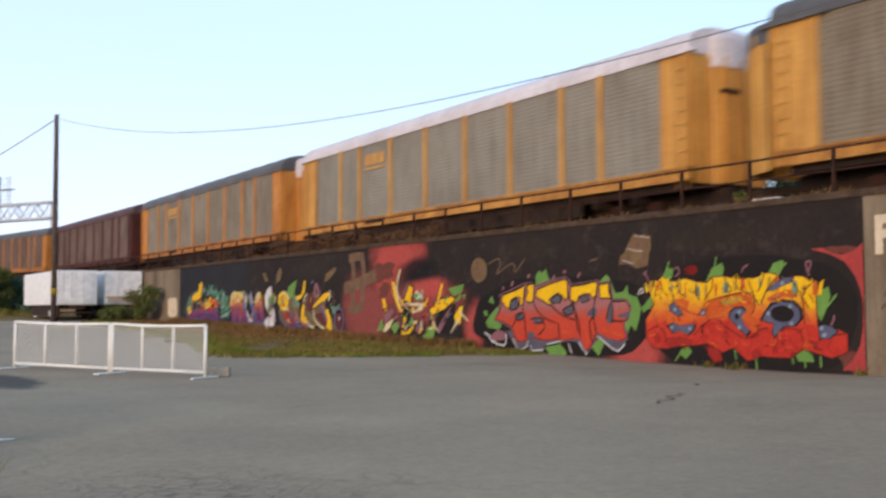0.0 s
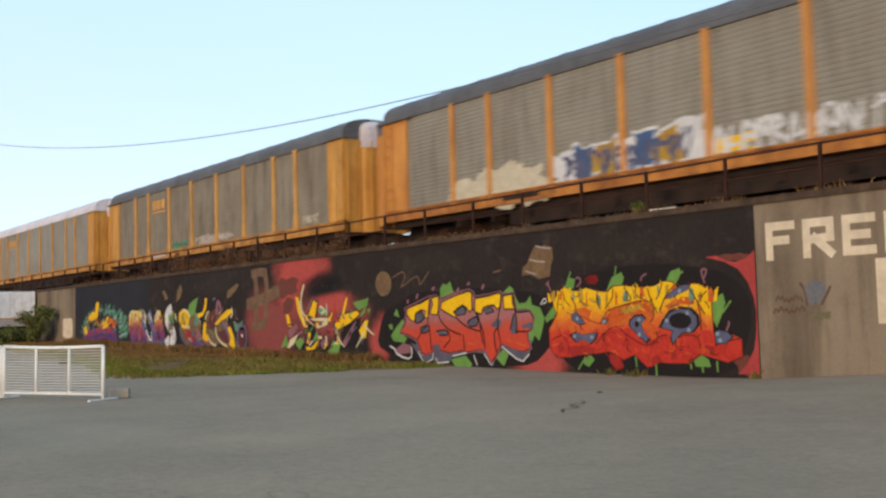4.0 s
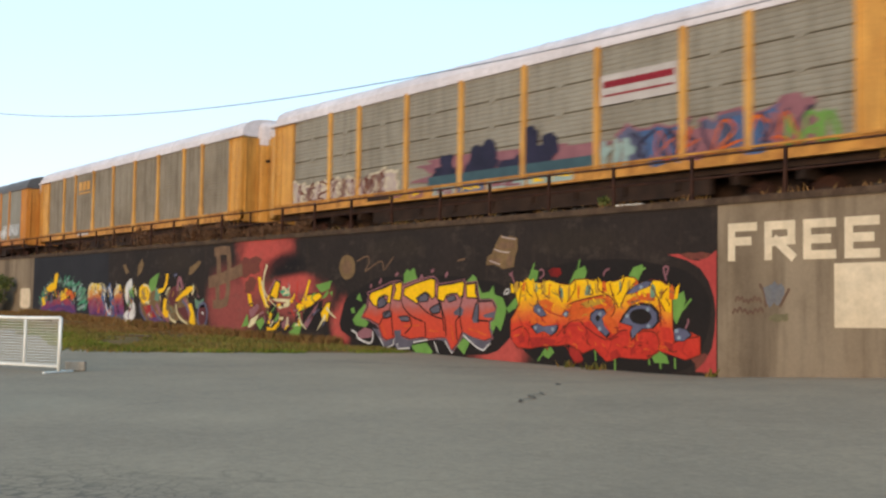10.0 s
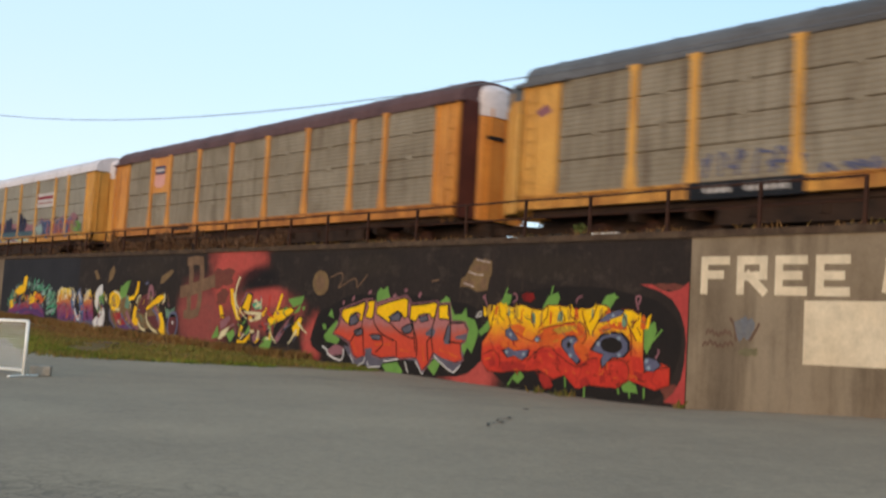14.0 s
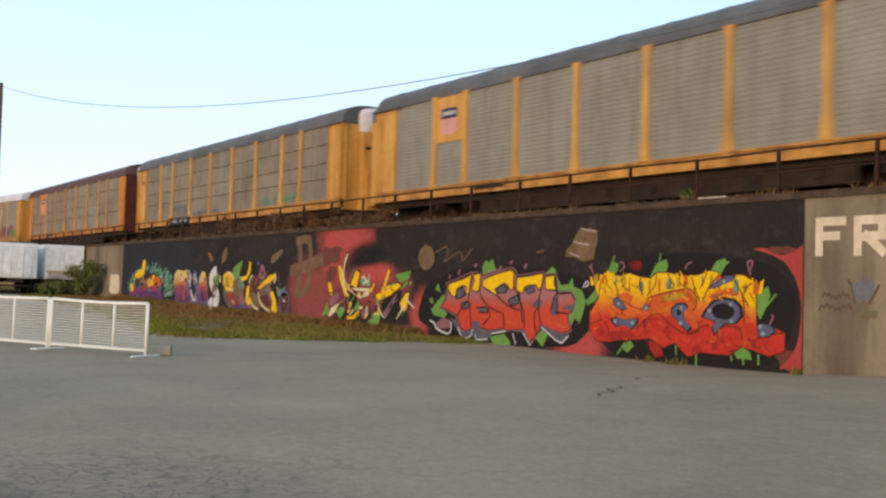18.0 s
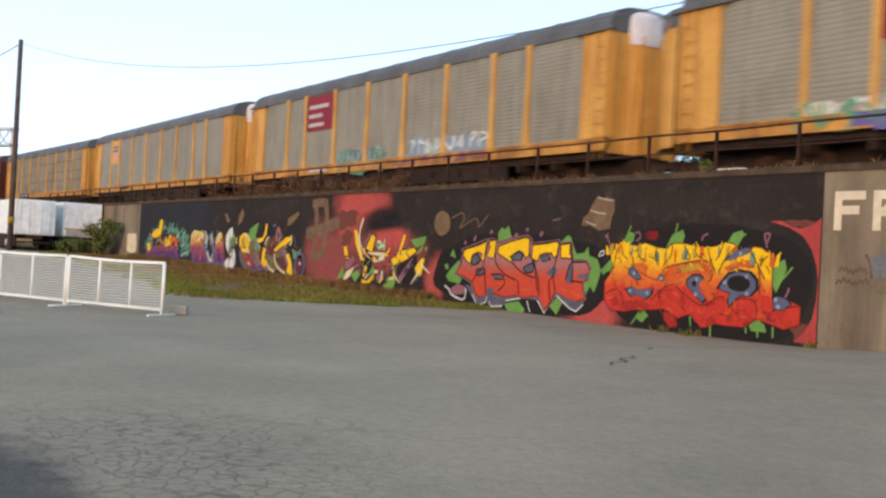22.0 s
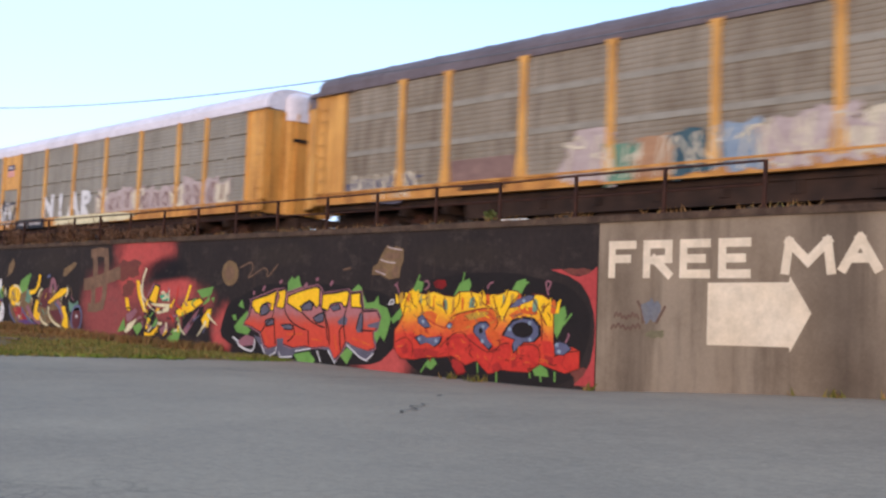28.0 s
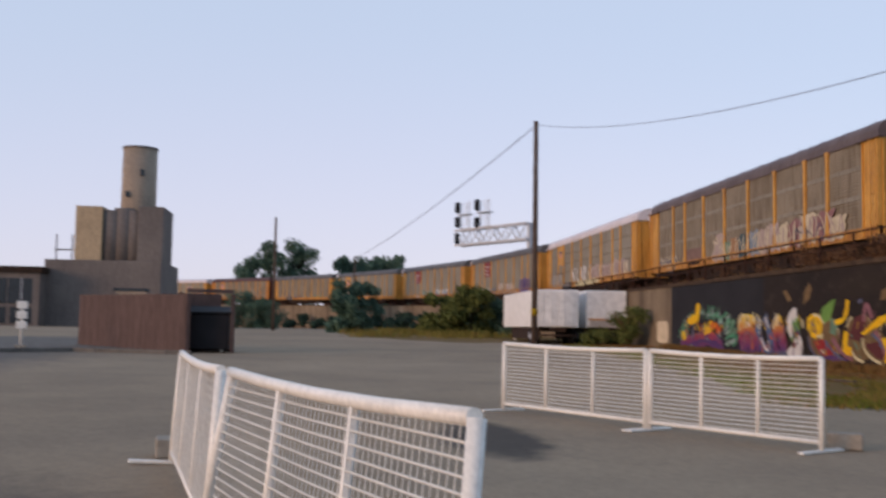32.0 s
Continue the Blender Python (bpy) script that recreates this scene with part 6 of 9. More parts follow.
    spray(g, "eye", [[(-17.04, 1.11), (-16.92, 1.28), (-16.69, 1.53), (-16.34, 1.62), (-15.98, 1.59), (-15.76, 1.4), (-15.74, 1.16), (-15.93, 0.98), (-16.29, 0.95), (-16.44, 0.83), (-16.62, 0.65), (-16.69, 0.86), (-16.6, 1.01)]], P_BLACK, 6.99)
    spray(g, "eye", [[(-16.85, 1.8), (-16.55, 2.03), (-16.15, 2.17), (-15.95, 2.15), (-16.07, 2.01), (-16.36, 1.92), (-16.54, 1.84)]], P_BLACK, 7.02)
    spray(g, "eye", [[(-15.35, 0.95), (-15.22, 1.05), (-14.93, 1), (-14.78, 0.87), (-15.03, 0.7), (-15.31, 0.7)]], P_BLACK, 7.05)
    spray(g, "eye", [[(-19.02, 1.27), (-18.85, 1.39), (-18.74, 1.32), (-18.86, 1.19)]], P_BLACK, 7.08)
    spray(g, "eye", [[(-20.08, 1.47), (-19.91, 1.55), (-19.58, 1.25), (-19.81, 1.21), (-20.07, 1.33)]], P_SLATE, 7.5, "slate-blue highlight")
    spray(g, "eye", [[(-20.13, 0.91), (-19.93, 1.01), (-19.7, 0.93), (-19.18, 0.99), (-19.24, 0.82), (-19.43, 0.71), (-19.69, 0.81), (-19.94, 0.74)]], P_SLATE, 7.53, "slate-blue highlight")
    spray(g, "eye", [[(-17.96, 1.29), (-17.79, 1.4), (-17.56, 1.41), (-17.46, 1.32), (-17.6, 1.19), (-17.53, 1.02), (-17.35, 0.86), (-17.46, 0.75), (-17.7, 0.92), (-17.89, 1.07), (-17.98, 1.16)]], P_SLATE, 7.56, "slate-blue highlight")
    spray(g, "eye", [[(-16.94, 1.11), (-16.84, 1.27), (-16.65, 1.47), (-16.35, 1.55), (-16.03, 1.53), (-15.84, 1.36), (-15.83, 1.16), (-15.99, 1), (-16.3, 0.98), (-16.44, 0.87), (-16.59, 0.72), (-16.64, 0.9), (-16.57, 1.03)]], P_SLATE, 7.59, "slate-blue highlight")
    spray(g, "eye", [[(-16.78, 1.83), (-16.52, 2.03), (-16.18, 2.14), (-16, 2.12), (-16.1, 2.01), (-16.36, 1.93), (-16.51, 1.86)]], P_SLATE, 7.62, "slate-blue highlight")
    spray(g, "eye", [[(-15.32, 0.94), (-15.2, 1.03), (-14.96, 0.98), (-14.83, 0.87), (-15.04, 0.72), (-15.28, 0.72)]], P_SLATE, 7.65, "slate-blue highlight")
    spray(g, "eye", [[(-19, 1.27), (-18.85, 1.38), (-18.76, 1.32), (-18.86, 1.21)]], P_SLATE, 7.68, "slate-blue highlight")
    spray(g, "pupil", [ragged(-16.34, 1.27, 0.34, 0.2, 7, 0.05, 24, 1.0)], P_BLACK, 8.4)
    spray(g, "pupil", [ragged(-17.74, 1.2, 0.07, 0.08, 7, 0.05, 16, 1.0)], P_BLACK, 8.4)
    spray(g, "dot", [ragged(-16.76, 1.28, 0.055, 0.05, 3, 0, 14, 1.0)], P_PALE_BLUE, 8.9, "pale sparkle")
    spray(g, "dot", [ragged(-16.11, 1.45, 0.055, 0.05, 3, 0, 14, 1.0)], P_PALE_BLUE, 8.9, "pale sparkle")
    spray(g, "dot", [ragged(-16.08, 1.04, 0.055, 0.05, 3, 0, 14, 1.0)], P_PALE_BLUE, 8.9, "pale sparkle")
    spray(g, "dot", [ragged(-17.66, 1.31, 0.055, 0.05, 3, 0, 14, 1.0)], P_PALE_BLUE, 8.9, "pale sparkle")
    spray(g, "dot", [ragged(-17.67, 0.93, 0.055, 0.05, 3, 0, 14, 1.0)], P_PALE_BLUE, 8.9, "pale sparkle")
    spray(g, "dot", [ragged(-19.88, 1.37, 0.055, 0.05, 3, 0, 14, 1.0)], P_PALE_BLUE, 8.9, "pale sparkle")
    spray(g, "dot", [ragged(-20, 0.89, 0.055, 0.05, 3, 0, 14, 1.0)], P_PALE_BLUE, 8.9, "pale sparkle")
    spray(g, "dot", [ragged(-19.35, 0.87, 0.055, 0.05, 3, 0, 14, 1.0)], P_PALE_BLUE, 8.9, "pale sparkle")
    spray(g, "dot", [ragged(-16.32, 2, 0.055, 0.05, 3, 0, 14, 1.0)], P_PALE_BLUE, 8.9, "pale sparkle")
    spray(g, "dot", [ragged(-15.24, 0.95, 0.055, 0.05, 3, 0, 14, 1.0)], P_PALE_BLUE, 8.9, "pale sparkle")
    spray(g, "dot", [ragged(-15.17, 0.79, 0.055, 0.05, 3, 0, 14, 1.0)], P_PALE_BLUE, 8.9, "pale sparkle")
    spray(g, "dot", [ragged(-18.88, 1.28, 0.055, 0.05, 3, 0, 14, 1.0)], P_PALE_BLUE, 8.9, "pale sparkle")
    spray(g, "splash", [[(-19.56, 2.45), (-19.39, 2.53), (-19.12, 2.52), (-19.05, 2.37), (-19.2, 2.27), (-19.47, 2.3)]], P_SPLASH, 3.15, "small red splash")
    spray(g, "splash", [[(-18.8, 0.35), (-18.3, 0.29), (-18.29, 0.04), (-18.56, -0.01)]], P_SPLASH, 3.18, "small red splash")
    rnd = random.Random(4)
    for i in range(40):  # ragged yellow tips along the crown of the letters
        u = i / 39
        x, z = -20.9 + 5.6 * u + rnd.uniform(-0.08, 0.08), 2.02 + 0.1 * math.sin(u * 11.0 + 0.5)
        h, w, lean = rnd.uniform(0.02, 0.2), rnd.uniform(0.03, 0.1), rnd.uniform(-0.15, 0.15)
        spray(g, "letter_tip", [[(x - w, z - 0.22), (x + w, z - 0.22), (x + w * 0.7 + lean * 0.5, z + h * 0.4), (x + lean, z + h), (x - w * 0.8 + lean * 0.3, z + h * 0.3)]], (P_YELLOW, P_GOLD, P_YELLOW, P_FLAME_ORANGE, P_YELLOW, P_YELLOW, P_SAGE)[i % 7], 5.35 + 0.009 * i, "yellow letter tip")
    for i in range(170):  # short dry-brush strokes over the letters
        x, z = rnd.uniform(-20.7, -15.3), rnd.uniform(0.4, 2.0)
        a, L = rnd.uniform(0, 6.28), rnd.uniform(0.1, 0.32)
        e = (x + L * math.cos(a), z + L * math.sin(a) * 0.7)
        strokes(g, "line", [[(x, z), ((x + e[0]) / 2 + rnd.uniform(-0.08, 0.08), (z + e[1]) / 2 + rnd.uniform(-0.06, 0.06)), e]], rnd.uniform(0.015, 0.035), (P_RUST, P_GOLD, P_BROWN, P_YELLOW, P_TAN, P_FLAME_ORANGE)[i % 6] if z > 1.2 else (P_RUST, P_SCARLET_DARK, P_FLAME_ORANGE)[i % 3], 6.6 + 0.004 * i, k=3)


def rose_piece():
    g = mural("blocky five-letter graffiti in yellow, mauve and red")
    spray(g, "halo", [ragged(-25.2, 1.1, 4.2, 1.35, 18, 0.1)], P_BLACK, 1.2, "black halo")
    spray(g, "splinter", [[(-26.05, 2.11), (-26.04, 2.44), (-25.86, 2.6), (-25.73, 2.52), (-25.51, 2.64), (-25.43, 2.43), (-25.24, 2.14)]], P_GREEN, 3, "green leaf-like splinter")
    spray(g, "splinter", [[(-22.97, 2.17), (-22.66, 2.38), (-22.51, 2.29), (-22.42, 2.08), (-22.26, 1.84), (-21.94, 1.87), (-21.77, 2.06), (-21.71, 1.8), (-21.37, 1.71), (-21.19, 1.4), (-21.31, 1.05), (-21.44, 0.76), (-21.63, 0.92), (-21.8, 0.64), (-22.05, 1), (-21.66, 1.29), (-21.6, 1.46), (-21.94, 1.69), (-22.43, 1.67)]], P_GREEN, 3.03, "green leaf-like splinter")
    spray(g, "splinter", [[(-28.9, 0.92), (-28.56, 1.21), (-28.19, 1.47), (-27.99, 1.3), (-28.32, 1.03), (-27.94, 0.84), (-28.1, 0.68), (-28.74, 0.74)]], P_GREEN, 3.06, "green leaf-like splinter")
    spray(g, "splinter", [[(-28.7, 1.62), (-28.52, 1.84), (-28.35, 1.53)]], P_GREEN, 3.09, "green leaf-like splinter")
    spray(g, "splinter", [[(-25.6, 0.17), (-24.83, 0.3), (-24.52, 0.05), (-24.6, -0.09), (-25.31, -0.09)]], P_GREEN, 3.12, "green leaf-like splinter")
    spray(g, "splinter", [[(-23.34, 0.24), (-23.05, 0.51), (-22.71, 0.47), (-23.02, 0.01)]], P_GREEN, 3.15, "green leaf-like splinter")
    spray(g, "splinter", [[(-29.03, 1.29), (-28.83, 1.34), (-28.76, 1.14), (-28.94, 1.14)]], P_GREEN, 3.18, "green leaf-like splinter")
    spray(g, "splinter", [[(-21.21, 1.4), (-20.85, 1.68), (-20.79, 1.42), (-21.05, 1.33)]], P_GREEN, 3.21, "green leaf-like splinter")
    spray(g, "splinter", [[(-28.64, 0.46), (-28.17, 0.68), (-27.72, 0.6), (-27.74, 0.36), (-28.46, 0.28)]], P_MAUVE, 3.3, "mauve splinter")
    strokes(g, "line", [[(-28.64, 0.46), (-28.55, 0.3), (-27.87, 0.15), (-27.69, 0.33), (-27.71, 0.55)]], 0.06, P_WHITE, 3.613, "", k=2)
    strokes(g, "line", [[(-28.95, 0.57), (-28.65, 0.46)]], 0.06, P_WHITE, 3.643, "", k=2)
    spray(g, "outline", [[(-27.73, 0.68), (-27.27, 0.24), (-27.01, -0.01), (-26.53, 0.17), (-26.34, 0.04), (-25.67, 0.06), (-25.5, 0.26), (-24.77, 0.44), (-24.3, 0.4), (-23.92, 0.38), (-23.59, 0.02), (-23.14, 0.55), (-22.46, 0.25), (-22.16, 0.17), (-21.88, 0.36), (-21.76, 0.75), (-21.93, 0.85), (-22.33, 0.6), (-23.18, 0.77), (-23.66, 0.34), (-24.06, 0.72), (-25.95, 0.6), (-26.96, 0.54)]], P_PLUM, 3.75, "slate drop shadow")
    strokes(g, "line", [[(-27.31, 0.39), (-27.01, -0), (-26.55, 0.16), (-26.47, 0.43)]], 0.04, P_WHITE, 4.063, "", k=1)
    strokes(g, "line", [[(-26.35, 0.22), (-26.27, 0.04), (-25.67, 0.09)]], 0.04, P_WHITE, 4.093, "", k=1)
    strokes(g, "line", [[(-24.43, 0.34), (-24.26, 0.01)]], 0.04, P_WHITE, 4.123, "", k=1)
    strokes(g, "line", [[(-23.92, 0.38), (-23.59, 0.02), (-23.31, 0.32)]], 0.04, P_WHITE, 4.153, "", k=1)
    strokes(g, "line", [[(-23.06, 0.59), (-22.46, 0.25), (-22.16, 0.17), (-21.88, 0.39)]], 0.04, P_WHITE, 4.183, "", k=1)
    strokes(g, "line", [[(-25.5, 0.27), (-24.76, 0.39)]], 0.04, P_WHITE, 4.213, "", k=1)
    spray(g, "outline", [[(-28.41, 0.98), (-28.14, 1.34), (-28, 1.7), (-28.09, 1.85), (-27.22, 2.07), (-26.69, 2.22), (-26.23, 2.25), (-26.13, 2.11), (-25.42, 2.28), (-24.53, 2.38), (-24.33, 2.27), (-24.25, 2.14), (-23.59, 2.19), (-23.04, 2.26), (-22.97, 2.17), (-22.47, 2.21), (-22.33, 1.65), (-21.77, 1.68), (-21.59, 1.45), (-21.71, 1.06), (-21.87, 0.99), (-21.84, 0.74), (-21.74, 0.53), (-22.06, 0.43), (-22.64, 0.52), (-23.03, 0.66), (-23.26, 0.31), (-23.52, 0.09), (-23.77, 0.44), (-24.11, 0.44), (-24.75, 0.37), (-25.12, 0.41), (-25.71, 0.33), (-26.22, 0.42), (-26.66, 0.33), (-26.96, 0.24), (-27.2, 0.33), (-27.46, 0.75), (-27.96, 0.91)]], P_MAUVE, 4.2, "mauve outline")
    spray(g, "outline", [[(-28.36, 1.01), (-28.08, 1.31), (-27.94, 1.67), (-28.03, 1.82), (-27.17, 2.04), (-26.64, 2.19), (-26.18, 2.22), (-26.08, 2.08), (-25.37, 2.25), (-24.57, 2.35), (-24.37, 2.24), (-24.29, 2.11), (-23.63, 2.16), (-23.08, 2.23), (-23.01, 2.14), (-22.51, 2.18), (-22.37, 1.62), (-21.81, 1.65), (-21.63, 1.43), (-21.76, 1.08), (-21.91, 1.02), (-21.89, 0.76), (-21.79, 0.55), (-22.1, 0.45), (-22.68, 0.55), (-23.08, 0.69), (-23.3, 0.33), (-23.56, 0.11), (-23.82, 0.47), (-24.16, 0.47), (-24.71, 0.41), (-25.07, 0.44), (-25.66, 0.36), (-26.17, 0.45), (-26.61, 0.36), (-26.91, 0.28), (-27.15, 0.36), (-27.41, 0.78), (-27.91, 0.95)]], P_BLACK, 4.43)
    spray(g, "letter_fill", [[(-28.32, 1.04), (-28.03, 1.28), (-27.9, 1.64), (-27.98, 1.79), (-27.12, 2.02), (-26.6, 2.17), (-26.13, 2.2), (-26.04, 2.06), (-25.33, 2.23), (-24.6, 2.33), (-24.41, 2.21), (-24.32, 2.09), (-23.66, 2.14), (-23.11, 2.21), (-23.04, 2.12), (-22.54, 2.16), (-22.4, 1.6), (-21.84, 1.63), (-21.66, 1.4), (-21.79, 1.1), (-21.94, 1.04), (-21.92, 0.78), (-21.82, 0.57), (-22.13, 0.47), (-22.72, 0.57), (-23.12, 0.71), (-23.34, 0.35), (-23.6, 0.13), (-23.86, 0.49), (-24.2, 0.49), (-24.67, 0.43), (-25.04, 0.47), (-25.63, 0.39), (-26.13, 0.48), (-26.57, 0.39), (-26.87, 0.31), (-27.12, 0.39), (-27.37, 0.81), (-27.87, 0.97)]], P_ROSE, 4.65, "letters fading from mauve to red")
    spray(g, "letter_tip", [[(-27.85, 1.84), (-27.12, 1.99), (-26.65, 2.13), (-26.58, 2.06), (-26.67, 1.72), (-26.75, 1.5), (-26.92, 1.52), (-26.86, 1.72), (-27.09, 1.77), (-27.4, 1.67), (-27.5, 1.38), (-27.7, 1.44), (-27.94, 1.65)]], P_YELLOW, 5.1, "yellow letter head")
    spray(g, "letter_tip", [[(-26.53, 2.13), (-26.21, 2.19), (-26.12, 2.13), (-26.16, 1.74), (-26.25, 1.58), (-26.6, 1.63), (-26.45, 1.96)]], P_YELLOW, 5.13, "yellow letter head")
    spray(g, "letter_tip", [[(-25.99, 1.99), (-25.32, 2.16), (-24.62, 2.29), (-24.43, 2.23), (-24.43, 1.74), (-24.56, 1.64), (-24.72, 1.79), (-24.91, 1.87), (-25.23, 1.74), (-25.3, 1.49), (-25.76, 1.66), (-26.03, 1.77)]], P_YELLOW, 5.16, "yellow letter head")
    spray(g, "letter_tip", [[(-24.28, 2.06), (-23.66, 2.11), (-23.15, 2.19), (-23.04, 2.12), (-23.11, 1.78), (-23.24, 1.69), (-23.37, 1.83), (-23.63, 1.82), (-23.89, 1.76), (-24.01, 1.57), (-24.3, 1.65)]], P_YELLOW, 5.19, "yellow letter head")
    spray(g, "letter_tip", [[(-22.97, 2.09), (-22.55, 2.13), (-22.54, 1.83), (-22.43, 1.69), (-22.93, 1.7)]], P_YELLOW, 5.22, "yellow letter head")
    strokes(g, "line", [[(-27.85, 1.84), (-27.12, 1.99), (-26.65, 2.13), (-26.58, 2.06), (-26.67, 1.72), (-26.75, 1.5), (-26.92, 1.52), (-26.86, 1.72), (-27.09, 1.77), (-27.4, 1.67), (-27.5, 1.38), (-27.7, 1.44), (-27.94, 1.65), (-27.85, 1.84)]], 0.05, P_BLACK, 5.863, "", k=1)
    strokes(g, "line", [[(-26.53, 2.13), (-26.21, 2.19), (-26.12, 2.13), (-26.16, 1.74), (-26.25, 1.58), (-26.6, 1.63), (-26.45, 1.96), (-26.53, 2.13)]], 0.05, P_BLACK, 5.863, "", k=1)
    strokes(g, "line", [[(-25.99, 1.99), (-25.32, 2.16), (-24.62, 2.29), (-24.43, 2.23), (-24.43, 1.74), (-24.56, 1.64), (-24.72, 1.79), (-24.91, 1.87), (-25.23, 1.74), (-25.3, 1.49), (-25.76, 1.66), (-26.03, 1.77), (-25.99, 1.99)]], 0.05, P_BLACK, 5.863, "", k=1)
    strokes(g, "line", [[(-24.28, 2.06), (-23.66, 2.11), (-23.15, 2.19), (-23.04, 2.12), (-23.11, 1.78), (-23.24, 1.69), (-23.37, 1.83), (-23.63, 1.82), (-23.89, 1.76), (-24.01, 1.57), (-24.3, 1.65), (-24.28, 2.06)]], 0.05, P_BLACK, 5.863, "", k=1)
    strokes(g, "line", [[(-22.97, 2.09), (-22.55, 2.13), (-22.54, 1.83), (-22.43, 1.69), (-22.93, 1.7), (-22.97, 2.09)]], 0.05, P_BLACK, 5.863, "", k=1)
    spray(g, "counter", [[(-27.48, 1.6), (-27.09, 1.75), (-26.88, 1.49), (-27.09, 1.35), (-27.45, 1.3)]], P_BLACK, 5.4)
    spray(g, "counter", [[(-25.41, 1.68), (-24.86, 1.86), (-24.69, 1.73), (-24.77, 1.56), (-25.24, 1.53)]], P_BLACK, 5.43)
    spray(g, "counter", [[(-23.92, 1.71), (-23.49, 1.8), (-23.37, 1.62), (-23.76, 1.54)]], P_BLACK, 5.46)
    spray(g, "counter", [[(-27.41, 1.59), (-27.11, 1.7), (-26.96, 1.5), (-27.14, 1.4), (-27.39, 1.35)]], P_PLUM, 5.7, "slate counter")
    spray(g, "counter", [[(-25.33, 1.67), (-24.89, 1.82), (-24.77, 1.73), (-24.83, 1.59), (-25.21, 1.57)]], P_PLUM, 5.73, "slate counter")
    spray(g, "counter", [[(-23.87, 1.69), (-23.52, 1.77), (-23.44, 1.64), (-23.74, 1.58)]], P_PLUM, 5.76, "slate counter")
    spray(g, "counter", [[(-27.16, 1.17), (-26.77, 1.26), (-26.69, 1.07), (-27.08, 1.01)]], P_PLUM, 5.79, "slate counter")
    spray(g, "counter", [[(-26.32, 1.06), (-25.78, 1.1), (-25.7, 0.94), (-26.14, 0.94)]], P_PLUM, 5.82, "slate counter")
    spray(g, "counter", [[(-24.69, 1.34), (-24.23, 1.51), (-24.18, 1.25), (-24.53, 1.2)]], P_PLUM, 5.85, "slate counter")
    spray(g, "counter", [[(-23.54, 1.25), (-23.23, 1.45), (-23.05, 1.34), (-23.12, 1.16), (-23.48, 1.17)]], P_PLUM, 5.88, "slate counter")
    spray(g, "counter", [[(-22.67, 1.07), (-22.51, 1.52), (-22.39, 1.5), (-22.38, 0.97), (-22.61, 0.96)]], P_PLUM, 5.91, "slate counter")
    spray(g, "counter", [[(-22.19, 1.2), (-21.65, 1.33), (-21.71, 1.12), (-22.13, 1.13)]], P_PLUM, 5.94, "slate counter")
    spray(g, "counter", [[(-26.51, 0.62), (-26.13, 0.65), (-26.15, 0.22), (-26.41, 0.2)]], P_PLUM, 5.97, "slate counter")
    strokes(g, "line", [[(-26.61, 2.09), (-26.71, 1.66), (-26.77, 1.28), (-27.06, 1.09), (-27.33, 0.79)]], 0.05, P_BLACK, 6.463, "", k=2)
    strokes(g, "line", [[(-26.11, 2.13), (-26.14, 1.68), (-26.03, 1.38), (-25.6, 1.1), (-25.01, 0.95)]], 0.05, P_BLACK, 6.493, "", k=2)
    strokes(g, "line", [[(-26.67, 1.28), (-26.62, 0.8), (-26.54, 0.43)]], 0.05, P_BLACK, 6.523, "", k=2)
    strokes(g, "line", [[(-24.43, 2.2), (-24.4, 1.74), (-24.14, 1.55), (-24.06, 1.18), (-23.95, 0.67)]], 0.05, P_BLACK, 6.553, "", k=2)
    strokes(g, "line", [[(-25.26, 1.5), (-24.85, 1.25), (-24.37, 1.1), (-24.09, 1.06)]], 0.05, P_BLACK, 6.583, "", k=2)
    strokes(g, "line", [[(-24.28, 1.65), (-24.13, 1.4), (-23.91, 1.01), (-23.86, 0.53)]], 0.05, P_BLACK, 6.613, "", k=2)
    strokes(g, "line", [[(-23.04, 2.11), (-23.09, 1.78), (-23.21, 1.44), (-23.21, 1.05), (-23.13, 0.73)]], 0.05, P_BLACK, 6.643, "", k=2)
    strokes(g, "line", [[(-23.19, 1.16), (-23.42, 0.98), (-23.32, 0.42)]], 0.05, P_BLACK, 6.673, "", k=2)
    strokes(g, "line", [[(-22.54, 2.13), (-22.41, 1.69), (-22.4, 1.59), (-21.84, 1.62)]], 0.05, P_BLACK, 6.703, "", k=2)
    strokes(g, "line", [[(-22.45, 1.04), (-21.94, 1.03)]], 0.05, P_BLACK, 6.733, "", k=2)
    strokes(g, "line", [[(-24.91, 0.96), (-24.85, 0.49)]], 0.05, P_BLACK, 6.763, "", k=2)
    strokes(g, "line", [[(-25.7, 1.09), (-25.57, 0.8), (-25.94, 0.54)]], 0.05, P_BLACK, 6.793, "", k=2)
    strokes(g, "line", [[(-27.16, 1.17), (-26.77, 1.26), (-26.69, 1.07), (-27.08, 1.01), (-27.16, 1.17)]], 0.05, P_BLACK, 6.823, "", k=2)
    strokes(g, "line", [[(-26.32, 1.06), (-25.78, 1.1), (-25.7, 0.94), (-26.14, 0.94)]], 0.05, P_BLACK, 6.853, "", k=2)
    strokes(g, "line", [[(-24.69, 1.34), (-24.23, 1.51), (-24.18, 1.25), (-24.53, 1.2), (-24.69, 1.34)]], 0.05, P_BLACK, 6.883, "", k=2)
    strokes(g, "line", [[(-22.67, 1.07), (-22.51, 1.52), (-22.39, 1.5), (-22.38, 0.97)]], 0.05, P_BLACK, 6.913, "", k=2)
    strokes(g, "line", [[(-27.21, 0.83), (-26.96, 0.47)]], 0.04, P_FLAME_ORANGE, 6.763, "", k=2)
    strokes(g, "line", [[(-25.96, 0.78), (-25.19, 0.82)]], 0.04, P_FLAME_ORANGE, 6.793, "", k=2)
